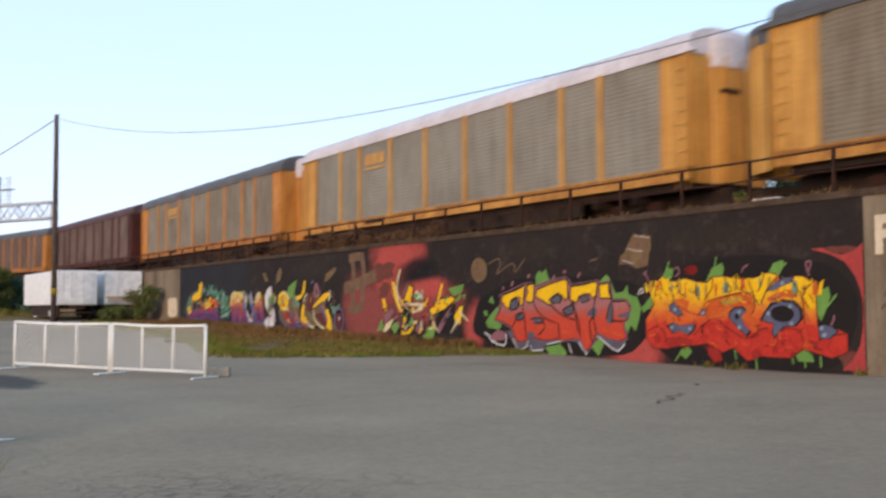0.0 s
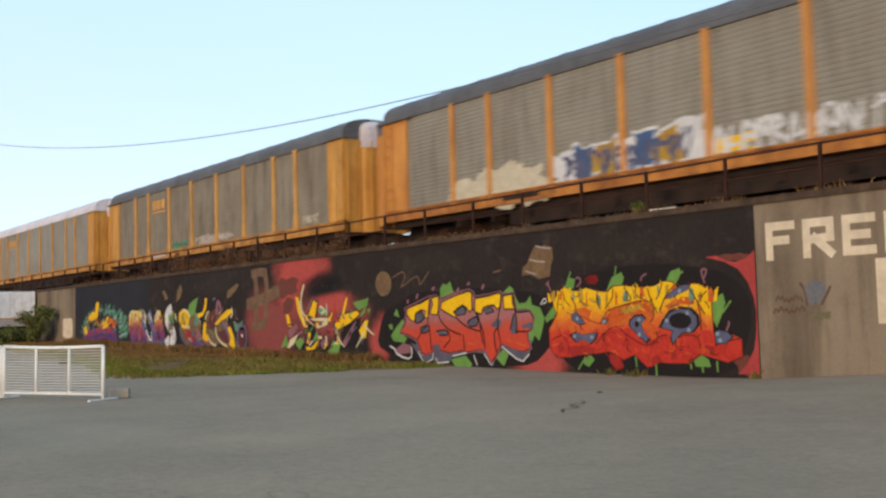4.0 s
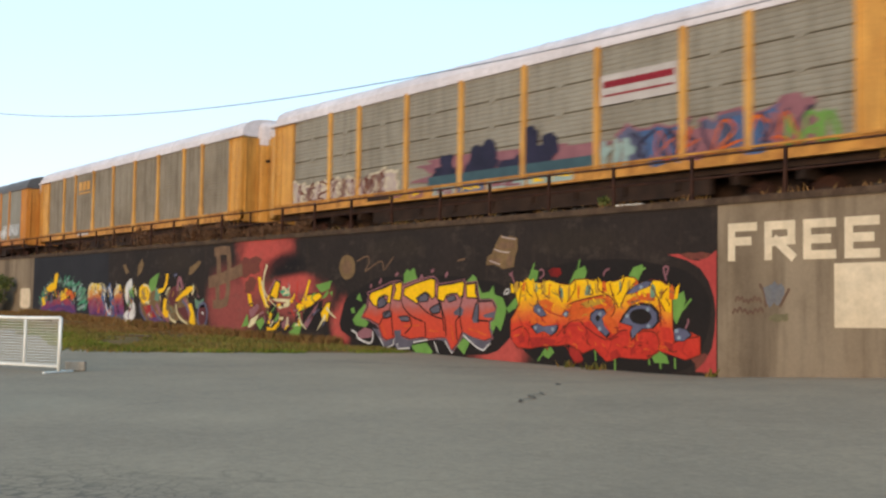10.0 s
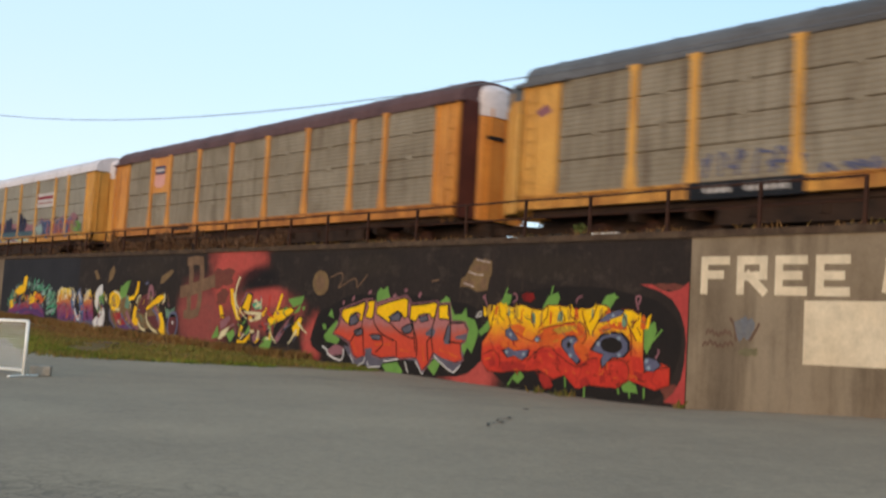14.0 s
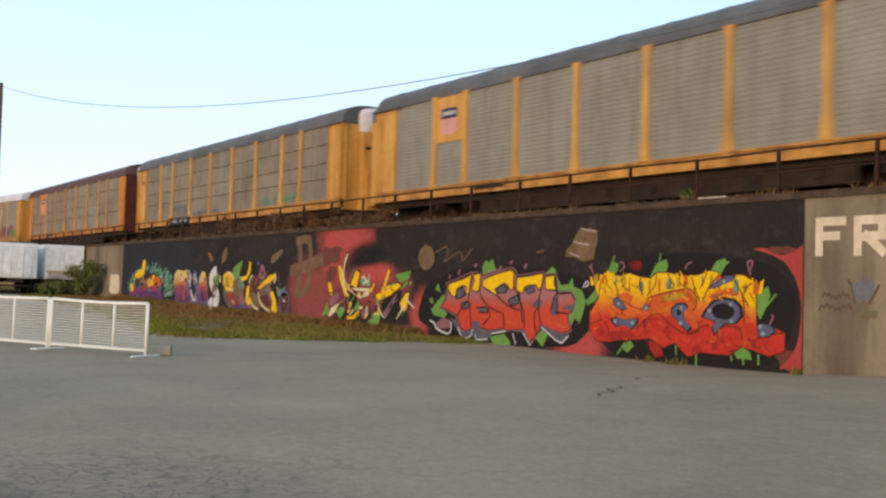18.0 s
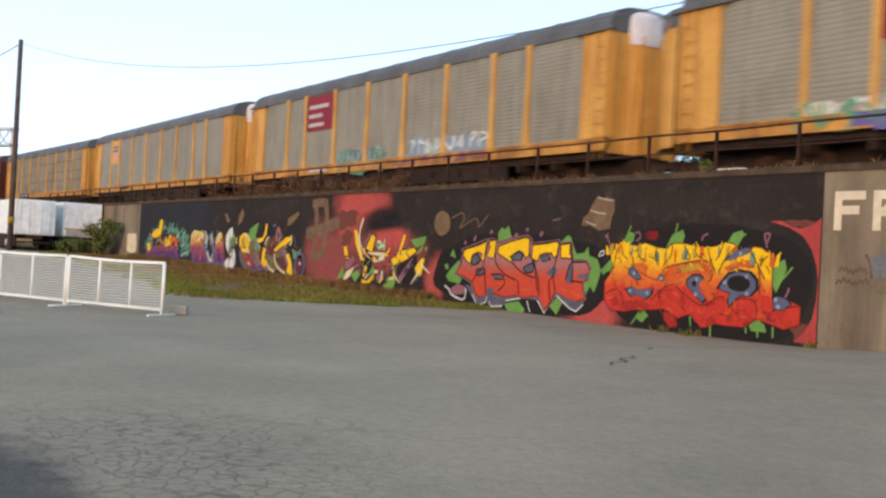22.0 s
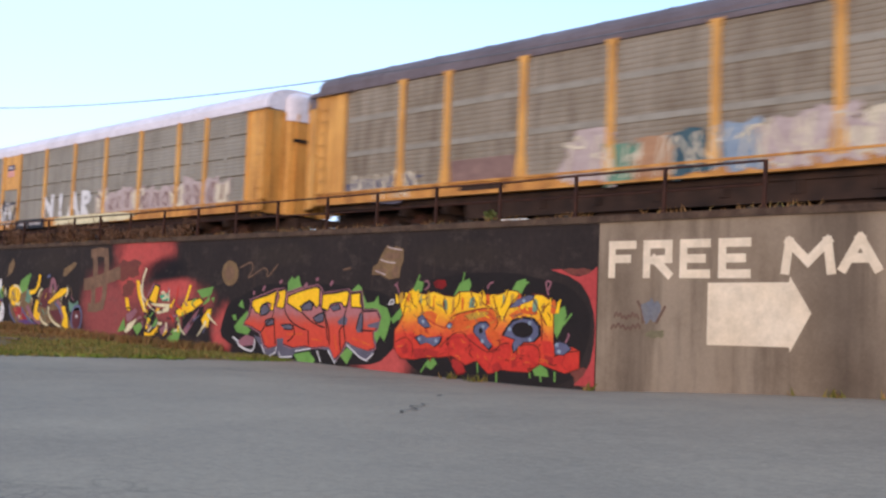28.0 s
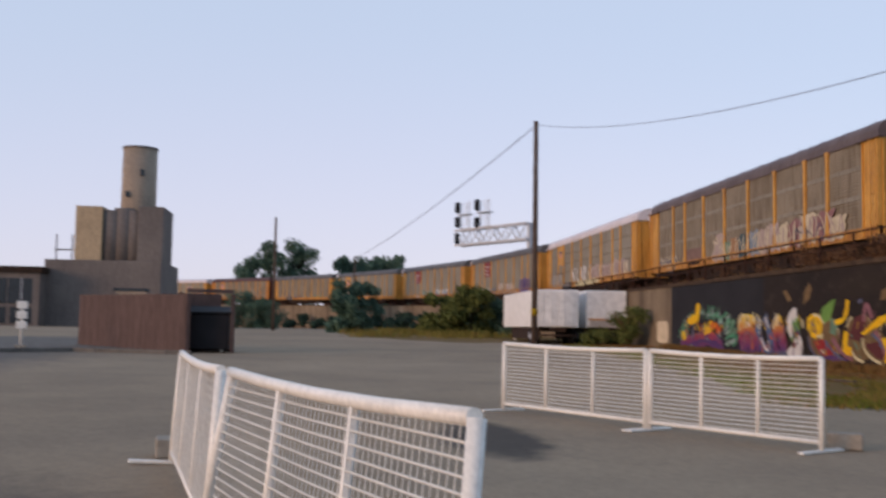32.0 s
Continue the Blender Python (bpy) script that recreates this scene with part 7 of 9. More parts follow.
    strokes(g, "line", [[(-24.7, 0.68), (-24.23, 0.65)]], 0.04, P_FLAME_ORANGE, 6.823, "", k=2)
    strokes(g, "line", [[(-23.63, 0.86), (-23.5, 0.41)]], 0.04, P_FLAME_ORANGE, 6.853, "", k=2)
    strokes(g, "line", [[(-22.84, 0.79), (-22.17, 0.67)]], 0.04, P_FLAME_ORANGE, 6.883, "", k=2)
    strokes(g, "line", [[(-22.33, 0.66), (-22, 0.63)]], 0.04, P_FLAME_ORANGE, 6.913, "", k=2)
    strokes(g, "wisp", [[(-27.37, 2.14), (-27.26, 2.3)]], 0.1, P_MAUVE, 3.463, "mauve wisp", k=1)
    strokes(g, "wisp", [[(-26.49, 2.4), (-26.34, 2.48)]], 0.1, P_MAUVE, 3.493, "mauve wisp", k=1)
    strokes(g, "wisp", [[(-25.19, 2.3), (-25.06, 2.4)]], 0.1, P_MAUVE, 3.523, "mauve wisp", k=1)
    strokes(g, "wisp", [[(-24.65, 2.5), (-24.51, 2.55)]], 0.1, P_MAUVE, 3.553, "mauve wisp", k=1)
    strokes(g, "wisp", [[(-23.95, 2.33), (-23.83, 2.47)]], 0.1, P_MAUVE, 3.583, "mauve wisp", k=1)
    strokes(g, "wisp", [[(-27.87, 2), (-27.83, 2.13)]], 0.1, P_MAUVE, 3.613, "mauve wisp", k=1)
    strokes(g, "wisp", [[(-21.06, 2.33), (-21.04, 2.39)]], 0.1, P_MAUVE, 3.643, "mauve wisp", k=1)
    strokes(g, "wisp", [[(-21.32, 1.78), (-21.25, 1.91), (-21.13, 1.96), (-21.11, 1.86), (-21.24, 1.81)]], 0.035, P_WHITE, 3.463, "", k=2)



def wild_piece():
    g = mural("loose wildstyle graffiti of yellow, cream and green slashes")
    spray(g, "shade", [[(-34.53, 1.37), (-34.1, 1.51), (-33.88, 0.8), (-34.38, 0.57), (-34.67, 1.08)], [(-32.19, 1.1), (-31.55, 1.44), (-30.79, 1.58), (-30.85, 0.97), (-31.28, 0.5), (-32.05, 0.48)], [(-36.57, 2.23), (-35.8, 2.22), (-35.95, 1.96), (-36.33, 2.04)]], P_BLACK, 2.5)
    spray(g, "slash", [[(-36.17, 1.14), (-35.49, 1.4), (-35.34, 1.26), (-35.78, 0.92), (-36.08, 0.84)], [(-34.83, 1.73), (-34.26, 2.34), (-33.86, 2.32), (-33.9, 2.09), (-34.4, 2.02)], [(-32.05, 0.69), (-31.42, 1.24), (-31.04, 1.51), (-31.54, 0.83), (-31.86, 0.52)], [(-33.67, 0.66), (-33.12, 0.95), (-33.05, 0.6), (-33.53, 0.45)]], P_MAUVE, 2.9, "mauve slash")
    spray(g, "splinter", [[(-31.3, 2.11), (-30.25, 2.26), (-30.38, 1.97), (-30.92, 1.84)], [(-33.09, 0.37), (-32.72, 0.72), (-32.18, 0.68), (-32.38, 0.2), (-32.98, 0.12)], [(-35.63, 0.68), (-35.11, 0.87), (-34.88, 0.71), (-35.25, 0.37)], [(-34.26, 0.71), (-33.89, 1.11), (-33.79, 0.87), (-34.16, 0.68)], [(-36.78, 0.44), (-36.32, 1.0), (-36.16, 0.54)], [(-30.89, 1.61), (-30.43, 1.97), (-30.47, 1.77), (-30.67, 1.65)], [(-30.36, 1.85), (-30.16, 1.9), (-30.21, 1.7)]], P_GREEN, 3.2, "green splinter")
    spray(g, "splinter", [[(-33.83, 1.89), (-33.14, 2.02), (-33.05, 1.72), (-33.55, 1.7)]], P_TEAL, 3.3)
    spray(g, "outline", [[(-34.62, 1.72), (-34.14, 2.33), (-33.75, 2.26), (-33.93, 1.53), (-34.39, 1.57)], [(-32.7, 1.36), (-31.86, 1.77), (-31.04, 1.87), (-30.77, 1.73), (-31.49, 1.33), (-32.45, 1.08)], [(-31.0, 1.08), (-30.58, 1.5), (-30.22, 1.54), (-30.41, 0.79), (-30.79, 0.79)]], P_BLACK, 3.5)
    spray(g, "slash", [[(-35.53, 2.46), (-35.28, 2.44), (-35.09, 1.88), (-34.5, 1.19), (-34.88, 1.27), (-35.36, 1.88)], [(-34.51, 1.73), (-34.11, 2.28), (-33.83, 2.19), (-34.02, 1.59)], [(-32.59, 1.36), (-31.8, 1.72), (-31.04, 1.82), (-30.86, 1.71), (-31.54, 1.38), (-32.45, 1.13)], [(-32.09, 1.64), (-31.76, 2.32), (-31.64, 2.28), (-31.92, 1.64)], [(-30.91, 1.1), (-30.54, 1.45), (-30.3, 1.49), (-30.48, 0.83), (-30.74, 0.83)], [(-36.33, 1.78), (-36.08, 1.78), (-35.85, 1.28), (-36.17, 1.32)], [(-34.75, 0.52), (-34.35, 0.47), (-33.73, 0.81), (-34.06, 0.42), (-34.69, 0.36)], [(-34.53, 1.08), (-34.35, 1.01), (-34.51, 0.63), (-34.68, 0.64)], [(-32.06, 1.51), (-32.19, 1.62), (-31.55, 1.75), (-31.61, 1.58)]], P_YELLOW, 3.8, "yellow slash")
    spray(g, "slash", [[(-34.42, 1.6), (-33.05, 1.6), (-33.1, 1.33), (-33.82, 1.21), (-33.96, 1.28), (-33.29, 1.47), (-34.1, 1.5)], [(-36.25, 0.45), (-36.01, 0.77), (-35.32, 1.01), (-35.67, 0.62), (-36.06, 0.44)]], P_CREAM, 4.3, "cream slash")
    strokes(g, "slash", [[(-34.81, 2.92), (-35.04, 2.47), (-35.01, 1.95), (-34.56, 1.55), (-34.07, 1.31)], [(-35.2, 2.29), (-35.05, 1.88), (-34.67, 1.15)], [(-32.48, 1.11), (-32.25, 0.75), (-31.9, 0.51)], [(-30.54, 1.31), (-30.3, 1.13), (-29.94, 0.95)], [(-30.6, 1.04), (-30.85, 0.77), (-31.12, 0.51)]], 0.12, P_CREAM, 4.6, "cream slash", k=4, taper=True)
    strokes(g, "line", [[(-32.52, 2.25), (-32.57, 1.93), (-32.59, 1.58), (-32.19, 1.44)], [(-32.99, 1.23), (-32.72, 0.95)]], 0.07, P_FLAME_RED, 4.4, k=3)
    strokes(g, "line", [[(-30.54, 0.91), (-30.78, 0.64)], [(-31.8, 0.76), (-31.54, 0.97), (-31.04, 1.24)], [(-33.81, 0.94), (-33.95, 0.72), (-34.52, 0.72)]], 0.05, P_SLATE, 4.8, k=3)
    rnd = random.Random(24)
    for i in range(40):
        a, d = rnd.uniform(0, 6.28), math.sqrt(rnd.random())
        x, z = -33.26 + 2.6 * d * math.cos(a), 1.23 + 0.8 * d * math.sin(a)
        b, L = rnd.uniform(0, 6.28), rnd.uniform(0.15, 0.45)
        e = (x + L * math.cos(b), z + L * math.sin(b))
        strokes(g, "line", [[(x, z), ((x + e[0]) / 2 + rnd.uniform(-0.12, 0.12), (z + e[1]) / 2 + rnd.uniform(-0.1, 0.1)), e]], rnd.uniform(0.04, 0.1), (P_YELLOW, P_CREAM, P_MAUVE, P_BLACK, P_GREEN, P_MAROON)[i % 6], 4.9 + 0.004 * i, k=3)


def small_pieces():
    g = mural("green and gold looping letter graffiti")
    spray(g, "shade", [[(-46.9, 1.15), (-46.91, 1.89), (-46.04, 2.23), (-45.12, 2.11), (-44.49, 1.58), (-44.64, 0.42), (-45.74, 0.37), (-46.48, 0.71)]], P_TAN, 3.3, "tan shading")
    spray(g, "shade", [[(-44.41, 1.05), (-43.79, 1.87), (-42.81, 2.19), (-41.94, 1.73), (-41.05, 1), (-40.59, 0.44), (-41.55, 0.48), (-42.37, 0.61), (-43.58, 0.47), (-44.24, 0.62)]], P_TAN, 3.33, "tan shading")
    spray(g, "shade", [[(-43.92, 1.33), (-43.4, 2.05), (-42.8, 2.14), (-42.51, 1.55), (-43.06, 1.19)]], P_MAROON, 3.6)
    spray(g, "shade", [[(-42.85, 1.11), (-41.67, 1.23), (-41.18, 0.58), (-41.97, 0.63)]], P_MAROON, 3.63)
    spray(g, "letter_fill", [[(-46.51, 1.15), (-45.75, 1.26), (-45.13, 1.03), (-44.69, 0.76), (-45.37, 0.59), (-46.02, 0.71)]], P_RED, 3.9, "red fill")
    spray(g, "letter_fill", [[(-46, 0.59), (-44.9, 0.7), (-43.8, 0.53), (-44.86, 0.41)]], P_PURPLE, 4.05, "purple fill")
    spray(g, "letter_fill", [[(-47.05, 1.61), (-47.03, 2.06), (-46.49, 2.22), (-45.9, 2.11), (-45.73, 1.73), (-45.94, 1.37), (-46.53, 1.3)]], P_GOLD, 4.2, "gold ring")
    strokes(g, "letter", [[(-46.86, 1.62), (-46.83, 1.99), (-46.43, 2.14), (-46, 2.02), (-45.94, 1.64), (-46.27, 1.37), (-46.69, 1.44)]], 0.18, P_YELLOW, 4.813, "yellow loop", k=4)
    strokes(g, "letter", [[(-46.23, 2), (-46.16, 1.59)]], 0.18, P_YELLOW, 4.843, "yellow loop", k=4)
    spray(g, "splinter", [[(-45.99, 1.96), (-45.79, 2.42), (-45.16, 2.65), (-44.78, 2.74), (-44.95, 2.38), (-45.19, 1.97), (-45.7, 1.83)]], P_GREEN, 4.5, "green leaf")
    spray(g, "splinter", [[(-41.05, 1.54), (-40.55, 1.45), (-40.13, 1.61), (-40.24, 1.36), (-39.85, 1.21), (-40.51, 1.17), (-40.88, 1.12)]], P_SAGE, 4.5, "sage splinter")
    spray(g, "splinter", [[(-45.11, 2.02), (-44.55, 1.94), (-44.79, 1.4), (-45.24, 1.48)]], P_SAGE, 4.53, "sage splinter")
    spray(g, "letter", [[(-44.88, 1.95), (-44.24, 2.05), (-44.04, 2.39), (-44, 2.69), (-43.79, 2.66), (-43.88, 2.17), (-44.3, 1.84), (-44.81, 1.77)]], P_YELLOW, 5.1, "yellow slash")
    spray(g, "letter", [[(-43, 1.47), (-42.31, 1.81), (-41.79, 2.06), (-41.33, 2.12), (-41.16, 1.99), (-41.74, 1.74), (-42.28, 1.62), (-42.79, 1.41)]], P_YELLOW, 5.13, "yellow slash")
    spray(g, "letter", [[(-41.68, 1.3), (-41.37, 1.36), (-41.08, 0.96), (-40.93, 0.44), (-41.19, 0.36), (-41.53, 0.56), (-41.38, 0.89)]], P_YELLOW, 5.16, "yellow slash")
    strokes(g, "letter", [[(-44, 1.54), (-44.11, 1.15), (-44.02, 0.91), (-43.67, 0.83)]], 0.3, P_YELLOW, 5.413, "yellow hook", k=4)
    strokes(g, "letter", [[(-44.25, 0.99), (-43.84, 0.79)]], 0.3, P_YELLOW, 5.443, "yellow hook", k=4)
    strokes(g, "letter", [[(-42.8, 1.89), (-42.68, 2.42), (-42.47, 2.37), (-42.29, 2)]], 0.22, P_MAUVE, 4.963, "mauve line", k=4)
    strokes(g, "letter", [[(-45, 1.3), (-44.49, 0.87), (-43.59, 0.56)]], 0.22, P_MAUVE, 4.993, "mauve line", k=4)
    strokes(g, "letter", [[(-42.11, 1.56), (-41.65, 1.15), (-41.49, 0.82)]], 0.22, P_MAUVE, 5.023, "mauve line", k=4)
    strokes(g, "letter", [[(-42.88, 1.32), (-42.78, 0.94), (-42.29, 0.63), (-41.75, 0.47), (-41.41, 0.27)]], 0.1, P_CREAM, 5.713, "cream line", k=4)
    strokes(g, "letter", [[(-46.53, 2.18), (-46.02, 2.11), (-45.7, 1.83)]], 0.1, P_CREAM, 5.743, "cream line", k=4)
    strokes(g, "letter", [[(-46.26, 1.36), (-45.9, 1.35), (-45.78, 1.46)]], 0.1, P_CREAM, 5.773, "cream line", k=4)
    strokes(g, "letter", [[(-43.98, 1.69), (-43.81, 1.95), (-43.57, 2.05)]], 0.1, P_CREAM, 5.803, "cream line", k=4)
    strokes(g, "letter", [[(-41.35, 1.75), (-41.15, 1.92), (-41.22, 2.17)]], 0.1, P_CREAM, 5.833, "cream line", k=4)
    strokes(g, "letter", [[(-43.64, 0.86), (-43.35, 0.61), (-42.84, 0.5)]], 0.1, P_CREAM, 5.863, "cream line", k=4)
    strokes(g, "letter", [[(-46.91, 1.34), (-46.74, 0.88), (-46.1, 0.49)]], 0.12, P_SLATE, 5.563, "slate line", k=4)
    strokes(g, "letter", [[(-45.6, 1.19), (-44.91, 0.77), (-44.27, 0.53)]], 0.12, P_SLATE, 5.593, "slate line", k=4)
    strokes(g, "letter", [[(-43.17, 2.57), (-42.88, 2.65)]], 0.12, P_SLATE, 5.623, "slate line", k=4)
    strokes(g, "letter", [[(-42.29, 1.47), (-41.87, 1.27), (-41.63, 0.98)]], 0.12, P_SLATE, 5.653, "slate line", k=4)
    spray(g, "letter_fill", [[(-40.71, 1.01), (-40.52, 1.27), (-40.07, 1.33), (-39.89, 0.96), (-39.97, 0.55), (-40.36, 0.41), (-40.65, 0.6)]], P_MAROON, 4.5, "maroon oval")
    strokes(g, "letter", [[(-40.7, 0.93), (-40.53, 1.29), (-40.05, 1.35), (-39.81, 0.97), (-39.93, 0.51), (-40.35, 0.37), (-40.65, 0.6), (-40.7, 0.93)]], 0.12, P_SLATE, 5.113, "slate outline", k=4)
    strokes(g, "letter", [[(-40.3, 0.99), (-40.17, 0.91)]], 0.12, P_WHITE, 5.863, "", k=1)
    rnd = random.Random(21)
    for i in range(60):
        x, z = rnd.uniform(-46.6, -40.6), rnd.uniform(0.55, 2.0)
        b, L = rnd.uniform(0.6, 2.6), rnd.uniform(0.12, 0.4)
        e = (x + L * math.cos(b), z + L * math.sin(b))
        strokes(g, "line", [[(x, z), ((x + e[0]) / 2 + rnd.uniform(-0.1, 0.1), (z + e[1]) / 2), e]], rnd.uniform(0.03, 0.08), (P_TAN, P_CREAM, P_SAGE, P_MAUVE, P_GOLD, P_SLATE, P_BROWN)[i % 7], 4.2 + 0.011 * i, k=3)
    g = mural("small blue and white letter graffiti over a sunset fill")
    spray(g, "fill", [[(-53.8, 1.56), (-53.72, 2.08), (-53.04, 2.29), (-52.05, 2.25), (-51.61, 1.91), (-51.32, 0.62), (-52.29, 0.46), (-53.43, 0.52)]], P_SUNSET, 3.6, "fill fading from purple to gold")
    spray(g, "fill", [[(-50.45, 1.14), (-50.25, 1.93), (-49.4, 2.23), (-49.07, 1.76), (-48.76, 0.81), (-49.12, 0.58), (-50.15, 0.58)]], P_SUNSET, 3.63, "fill fading from purple to gold")
    strokes(g, "letter", [[(-53.62, 1.56), (-53.57, 2.08), (-53.03, 2.25), (-53.12, 1.62)]], 0.2, P_CREAM, 4.813, "cream stroke", k=4, taper=True)
    strokes(g, "letter", [[(-52.84, 1.68), (-52.66, 2.24), (-52.34, 1.69)]], 0.2, P_CREAM, 4.843, "cream stroke", k=4, taper=True)
    strokes(g, "letter", [[(-52.1, 1.92), (-52.07, 2.36)]], 0.2, P_CREAM, 4.873, "cream stroke", k=4, taper=True)
    strokes(g, "letter", [[(-50.07, 1.64), (-49.88, 2.03), (-49.6, 2.21)]], 0.2, P_CREAM, 4.903, "cream stroke", k=4, taper=True)
    strokes(g, "letter", [[(-49.73, 1.74), (-49.51, 2.25)]], 0.2, P_CREAM, 4.933, "cream stroke", k=4, taper=True)
    strokes(g, "letter", [[(-51.48, 2.11), (-51.56, 1.66), (-51.3, 1.12), (-50.92, 0.77), (-50.39, 0.79), (-50.31, 1.24), (-50.56, 1.73), (-50.9, 2.17)]], 0.5, P_BLUE, 5.113, "blue ring", k=4)
    strokes(g, "letter", [[(-51.41, 2.01), (-51.37, 1.51), (-51, 0.93), (-50.6, 0.74), (-50.51, 1.14)]], 0.12, P_WHITE, 5.713, "white line", k=4)
    strokes(g, "letter", [[(-50.84, 2.12), (-50.43, 1.63)]], 0.12, P_WHITE, 5.743, "white line", k=4)
    strokes(g, "letter", [[(-47.87, 2.23), (-48.32, 2.06), (-48.46, 1.68), (-48, 1.31), (-47.7, 0.94), (-47.94, 0.63), (-48.37, 0.56), (-48.57, 0.86)]], 0.6, P_WHITE, 5.413, "white letter", k=4)
    strokes(g, "line", [[(-48.25, 1.92), (-47.99, 1.54), (-48.32, 1.16)]], 0.28, P_GREEN, 6.013, "green core", k=4)
    strokes(g, "line", [[(-47.89, 2.06), (-47.76, 1.6), (-48, 1.31)]], 0.28, P_GREEN, 6.043, "green core", k=4)
    strokes(g, "line", [[(-48.03, 1.78), (-47.78, 1.41)]], 0.16, P_DEEP_TEAL, 6.163, "", k=4)
    strokes(g, "line", [[(-48.28, 1.49), (-48.13, 1.21)]], 0.16, P_DEEP_TEAL, 6.193, "", k=4)
    strokes(g, "letter", [[(-53.24, 1.06), (-52.75, 1.48), (-52.14, 1.19), (-51.92, 1.5)]], 0.14, P_MAUVE, 5.263, "mauve line", k=4)
    strokes(g, "letter", [[(-50, 1.25), (-49.47, 1.17), (-49.12, 1.47), (-49.07, 1.76)]], 0.14, P_MAUVE, 5.293, "mauve line", k=4)
    strokes(g, "letter", [[(-52.47, 1.49), (-52.19, 0.69)]], 0.14, P_MAUVE, 5.323, "mauve line", k=4)
    strokes(g, "line", [[(-53.43, 0.52), (-52.28, 0.42), (-51.31, 0.54)]], 0.3, P_SLATE, 4.513, "", k=4)
    strokes(g, "line", [[(-50.14, 0.54), (-48.87, 0.59)]], 0.3, P_SLATE, 4.543, "", k=4)
    rnd = random.Random(22)
    for i in range(90):
        x, z = rnd.uniform(-53.6, -47.3), rnd.uniform(0.55, 2.05)
        b, L = rnd.uniform(1.1, 2.1), rnd.uniform(0.15, 0.4)
        e = (x + 1.5 * L * math.cos(b), z + L * math.sin(b))
        hues = (P_CREAM, P_GOLD, P_WHITE, P_BLUE, P_BLACK) if z > 1.45 else (P_MAROON, P_PURPLE, P_MAUVE, P_BLACK, P_FLAME_ORANGE)
        strokes(g, "line", [[(x, z), ((x + e[0]) / 2 + rnd.uniform(-0.15, 0.15), (z + e[1]) / 2), e]], rnd.uniform(0.06, 0.15), hues[i % 5], 6.4 + 0.006 * i, k=3, taper=True)
    g = mural("spiky burst graffiti, yellow over pink and purple")
    rnd = random.Random(12)
    cx, cz = -57.71, 1.2
    for i in range(190):  # short teal dashes that fly out from the middle
        a, d = math.pi * rnd.uniform(-0.12, 1.12), rnd.uniform(0.72, 1.12)
        x, z, L = cx + 3.3 * d * math.cos(a), cz + 1.25 * d * math.sin(a), rnd.uniform(0.12, 0.26)
        strokes(g, "ray", [[(x, z), (x + 0.35 * math.cos(a) + 0.1, z + L)]], rnd.uniform(0.06, 0.14), (P_TEAL, P_SAGE, P_TEAL, P_SAGE, P_MINT)[i % 5], 3.3 + 0.006 * i, "teal dash", k=1, taper=True)
    spray(g, "fill", [[(-61.43, 0.35), (-61.27, 0.98), (-60.26, 1.28), (-58.25, 1.46), (-56.76, 1.49), (-55.79, 1.13), (-55.36, 0.64), (-56.28, 0.6), (-57.34, 0.83), (-58.51, 0.72), (-59.6, 0.42)]], P_SUNSET, 4.65, "fill fading from purple to gold")
    spray(g, "letter", [[(-60.35, 2.07), (-59.51, 2.37), (-59.16, 2.33), (-58.98, 2.83), (-58.67, 2.94), (-58.45, 2.8), (-58.69, 2.03), (-59.67, 1.81), (-60.32, 1.91)]], P_YELLOW, 5.25, "yellow letter")
    spray(g, "letter", [[(-57.97, 1.69), (-57.76, 1.97), (-57.45, 1.72), (-57.19, 2.05), (-56.8, 1.99), (-57.08, 1.46), (-57.89, 1.31)]], P_YELLOW, 5.28, "yellow letter")
    spray(g, "letter", [[(-61.14, 1.44), (-60.74, 1.54), (-60.44, 1.12), (-60.98, 0.99)]], P_YELLOW, 5.31, "yellow letter")
    strokes(g, "letter", [[(-57, 1.7), (-56.54, 1.8), (-56.11, 1.68), (-55.93, 1.4)]], 0.3, P_FLAME_ORANGE, 5.413, "orange arch", k=4)
    spray(g, "letter", [[(-60.51, 0.79), (-58.52, 1.12), (-56.57, 1.12), (-55.56, 0.72), (-56.51, 0.8), (-58.16, 0.97), (-59.45, 0.71)]], P_PURPLE, 5.1, "purple fill")
    strokes(g, "line", [[(-57.68, 1.23), (-57.45, 1.04)]], 0.22, P_SLATE, 5.863, "slate line", k=1)
    strokes(g, "line", [[(-56.12, 1.27), (-55.94, 1.13)]], 0.22, P_SLATE, 5.893, "slate line", k=1)
    strokes(g, "line", [[(-59.55, 1.21), (-59.39, 1.77)]], 0.22, P_SLATE, 5.923, "slate line", k=1)
    strokes(g, "line", [[(-59.91, 0.58), (-59.69, 0.87)]], 0.22, P_SLATE, 5.953, "slate line", k=1)
    strokes(g, "line", [[(-57.67, 1.19), (-57.46, 1.11)]], 0.08, P_MINT, 6.013, "", k=1)
    strokes(g, "line", [[(-58.23, 1.35), (-58.12, 1.79)]], 0.08, P_MINT, 6.043, "", k=1)
    strokes(g, "line", [[(-55.95, 1.51), (-55.71, 1.2)]], 0.08, P_MINT, 6.073, "", k=1)
    strokes(g, "line", [[(-59.76, 0.53), (-59.61, 0.81)]], 0.08, P_MINT, 6.103, "", k=1)
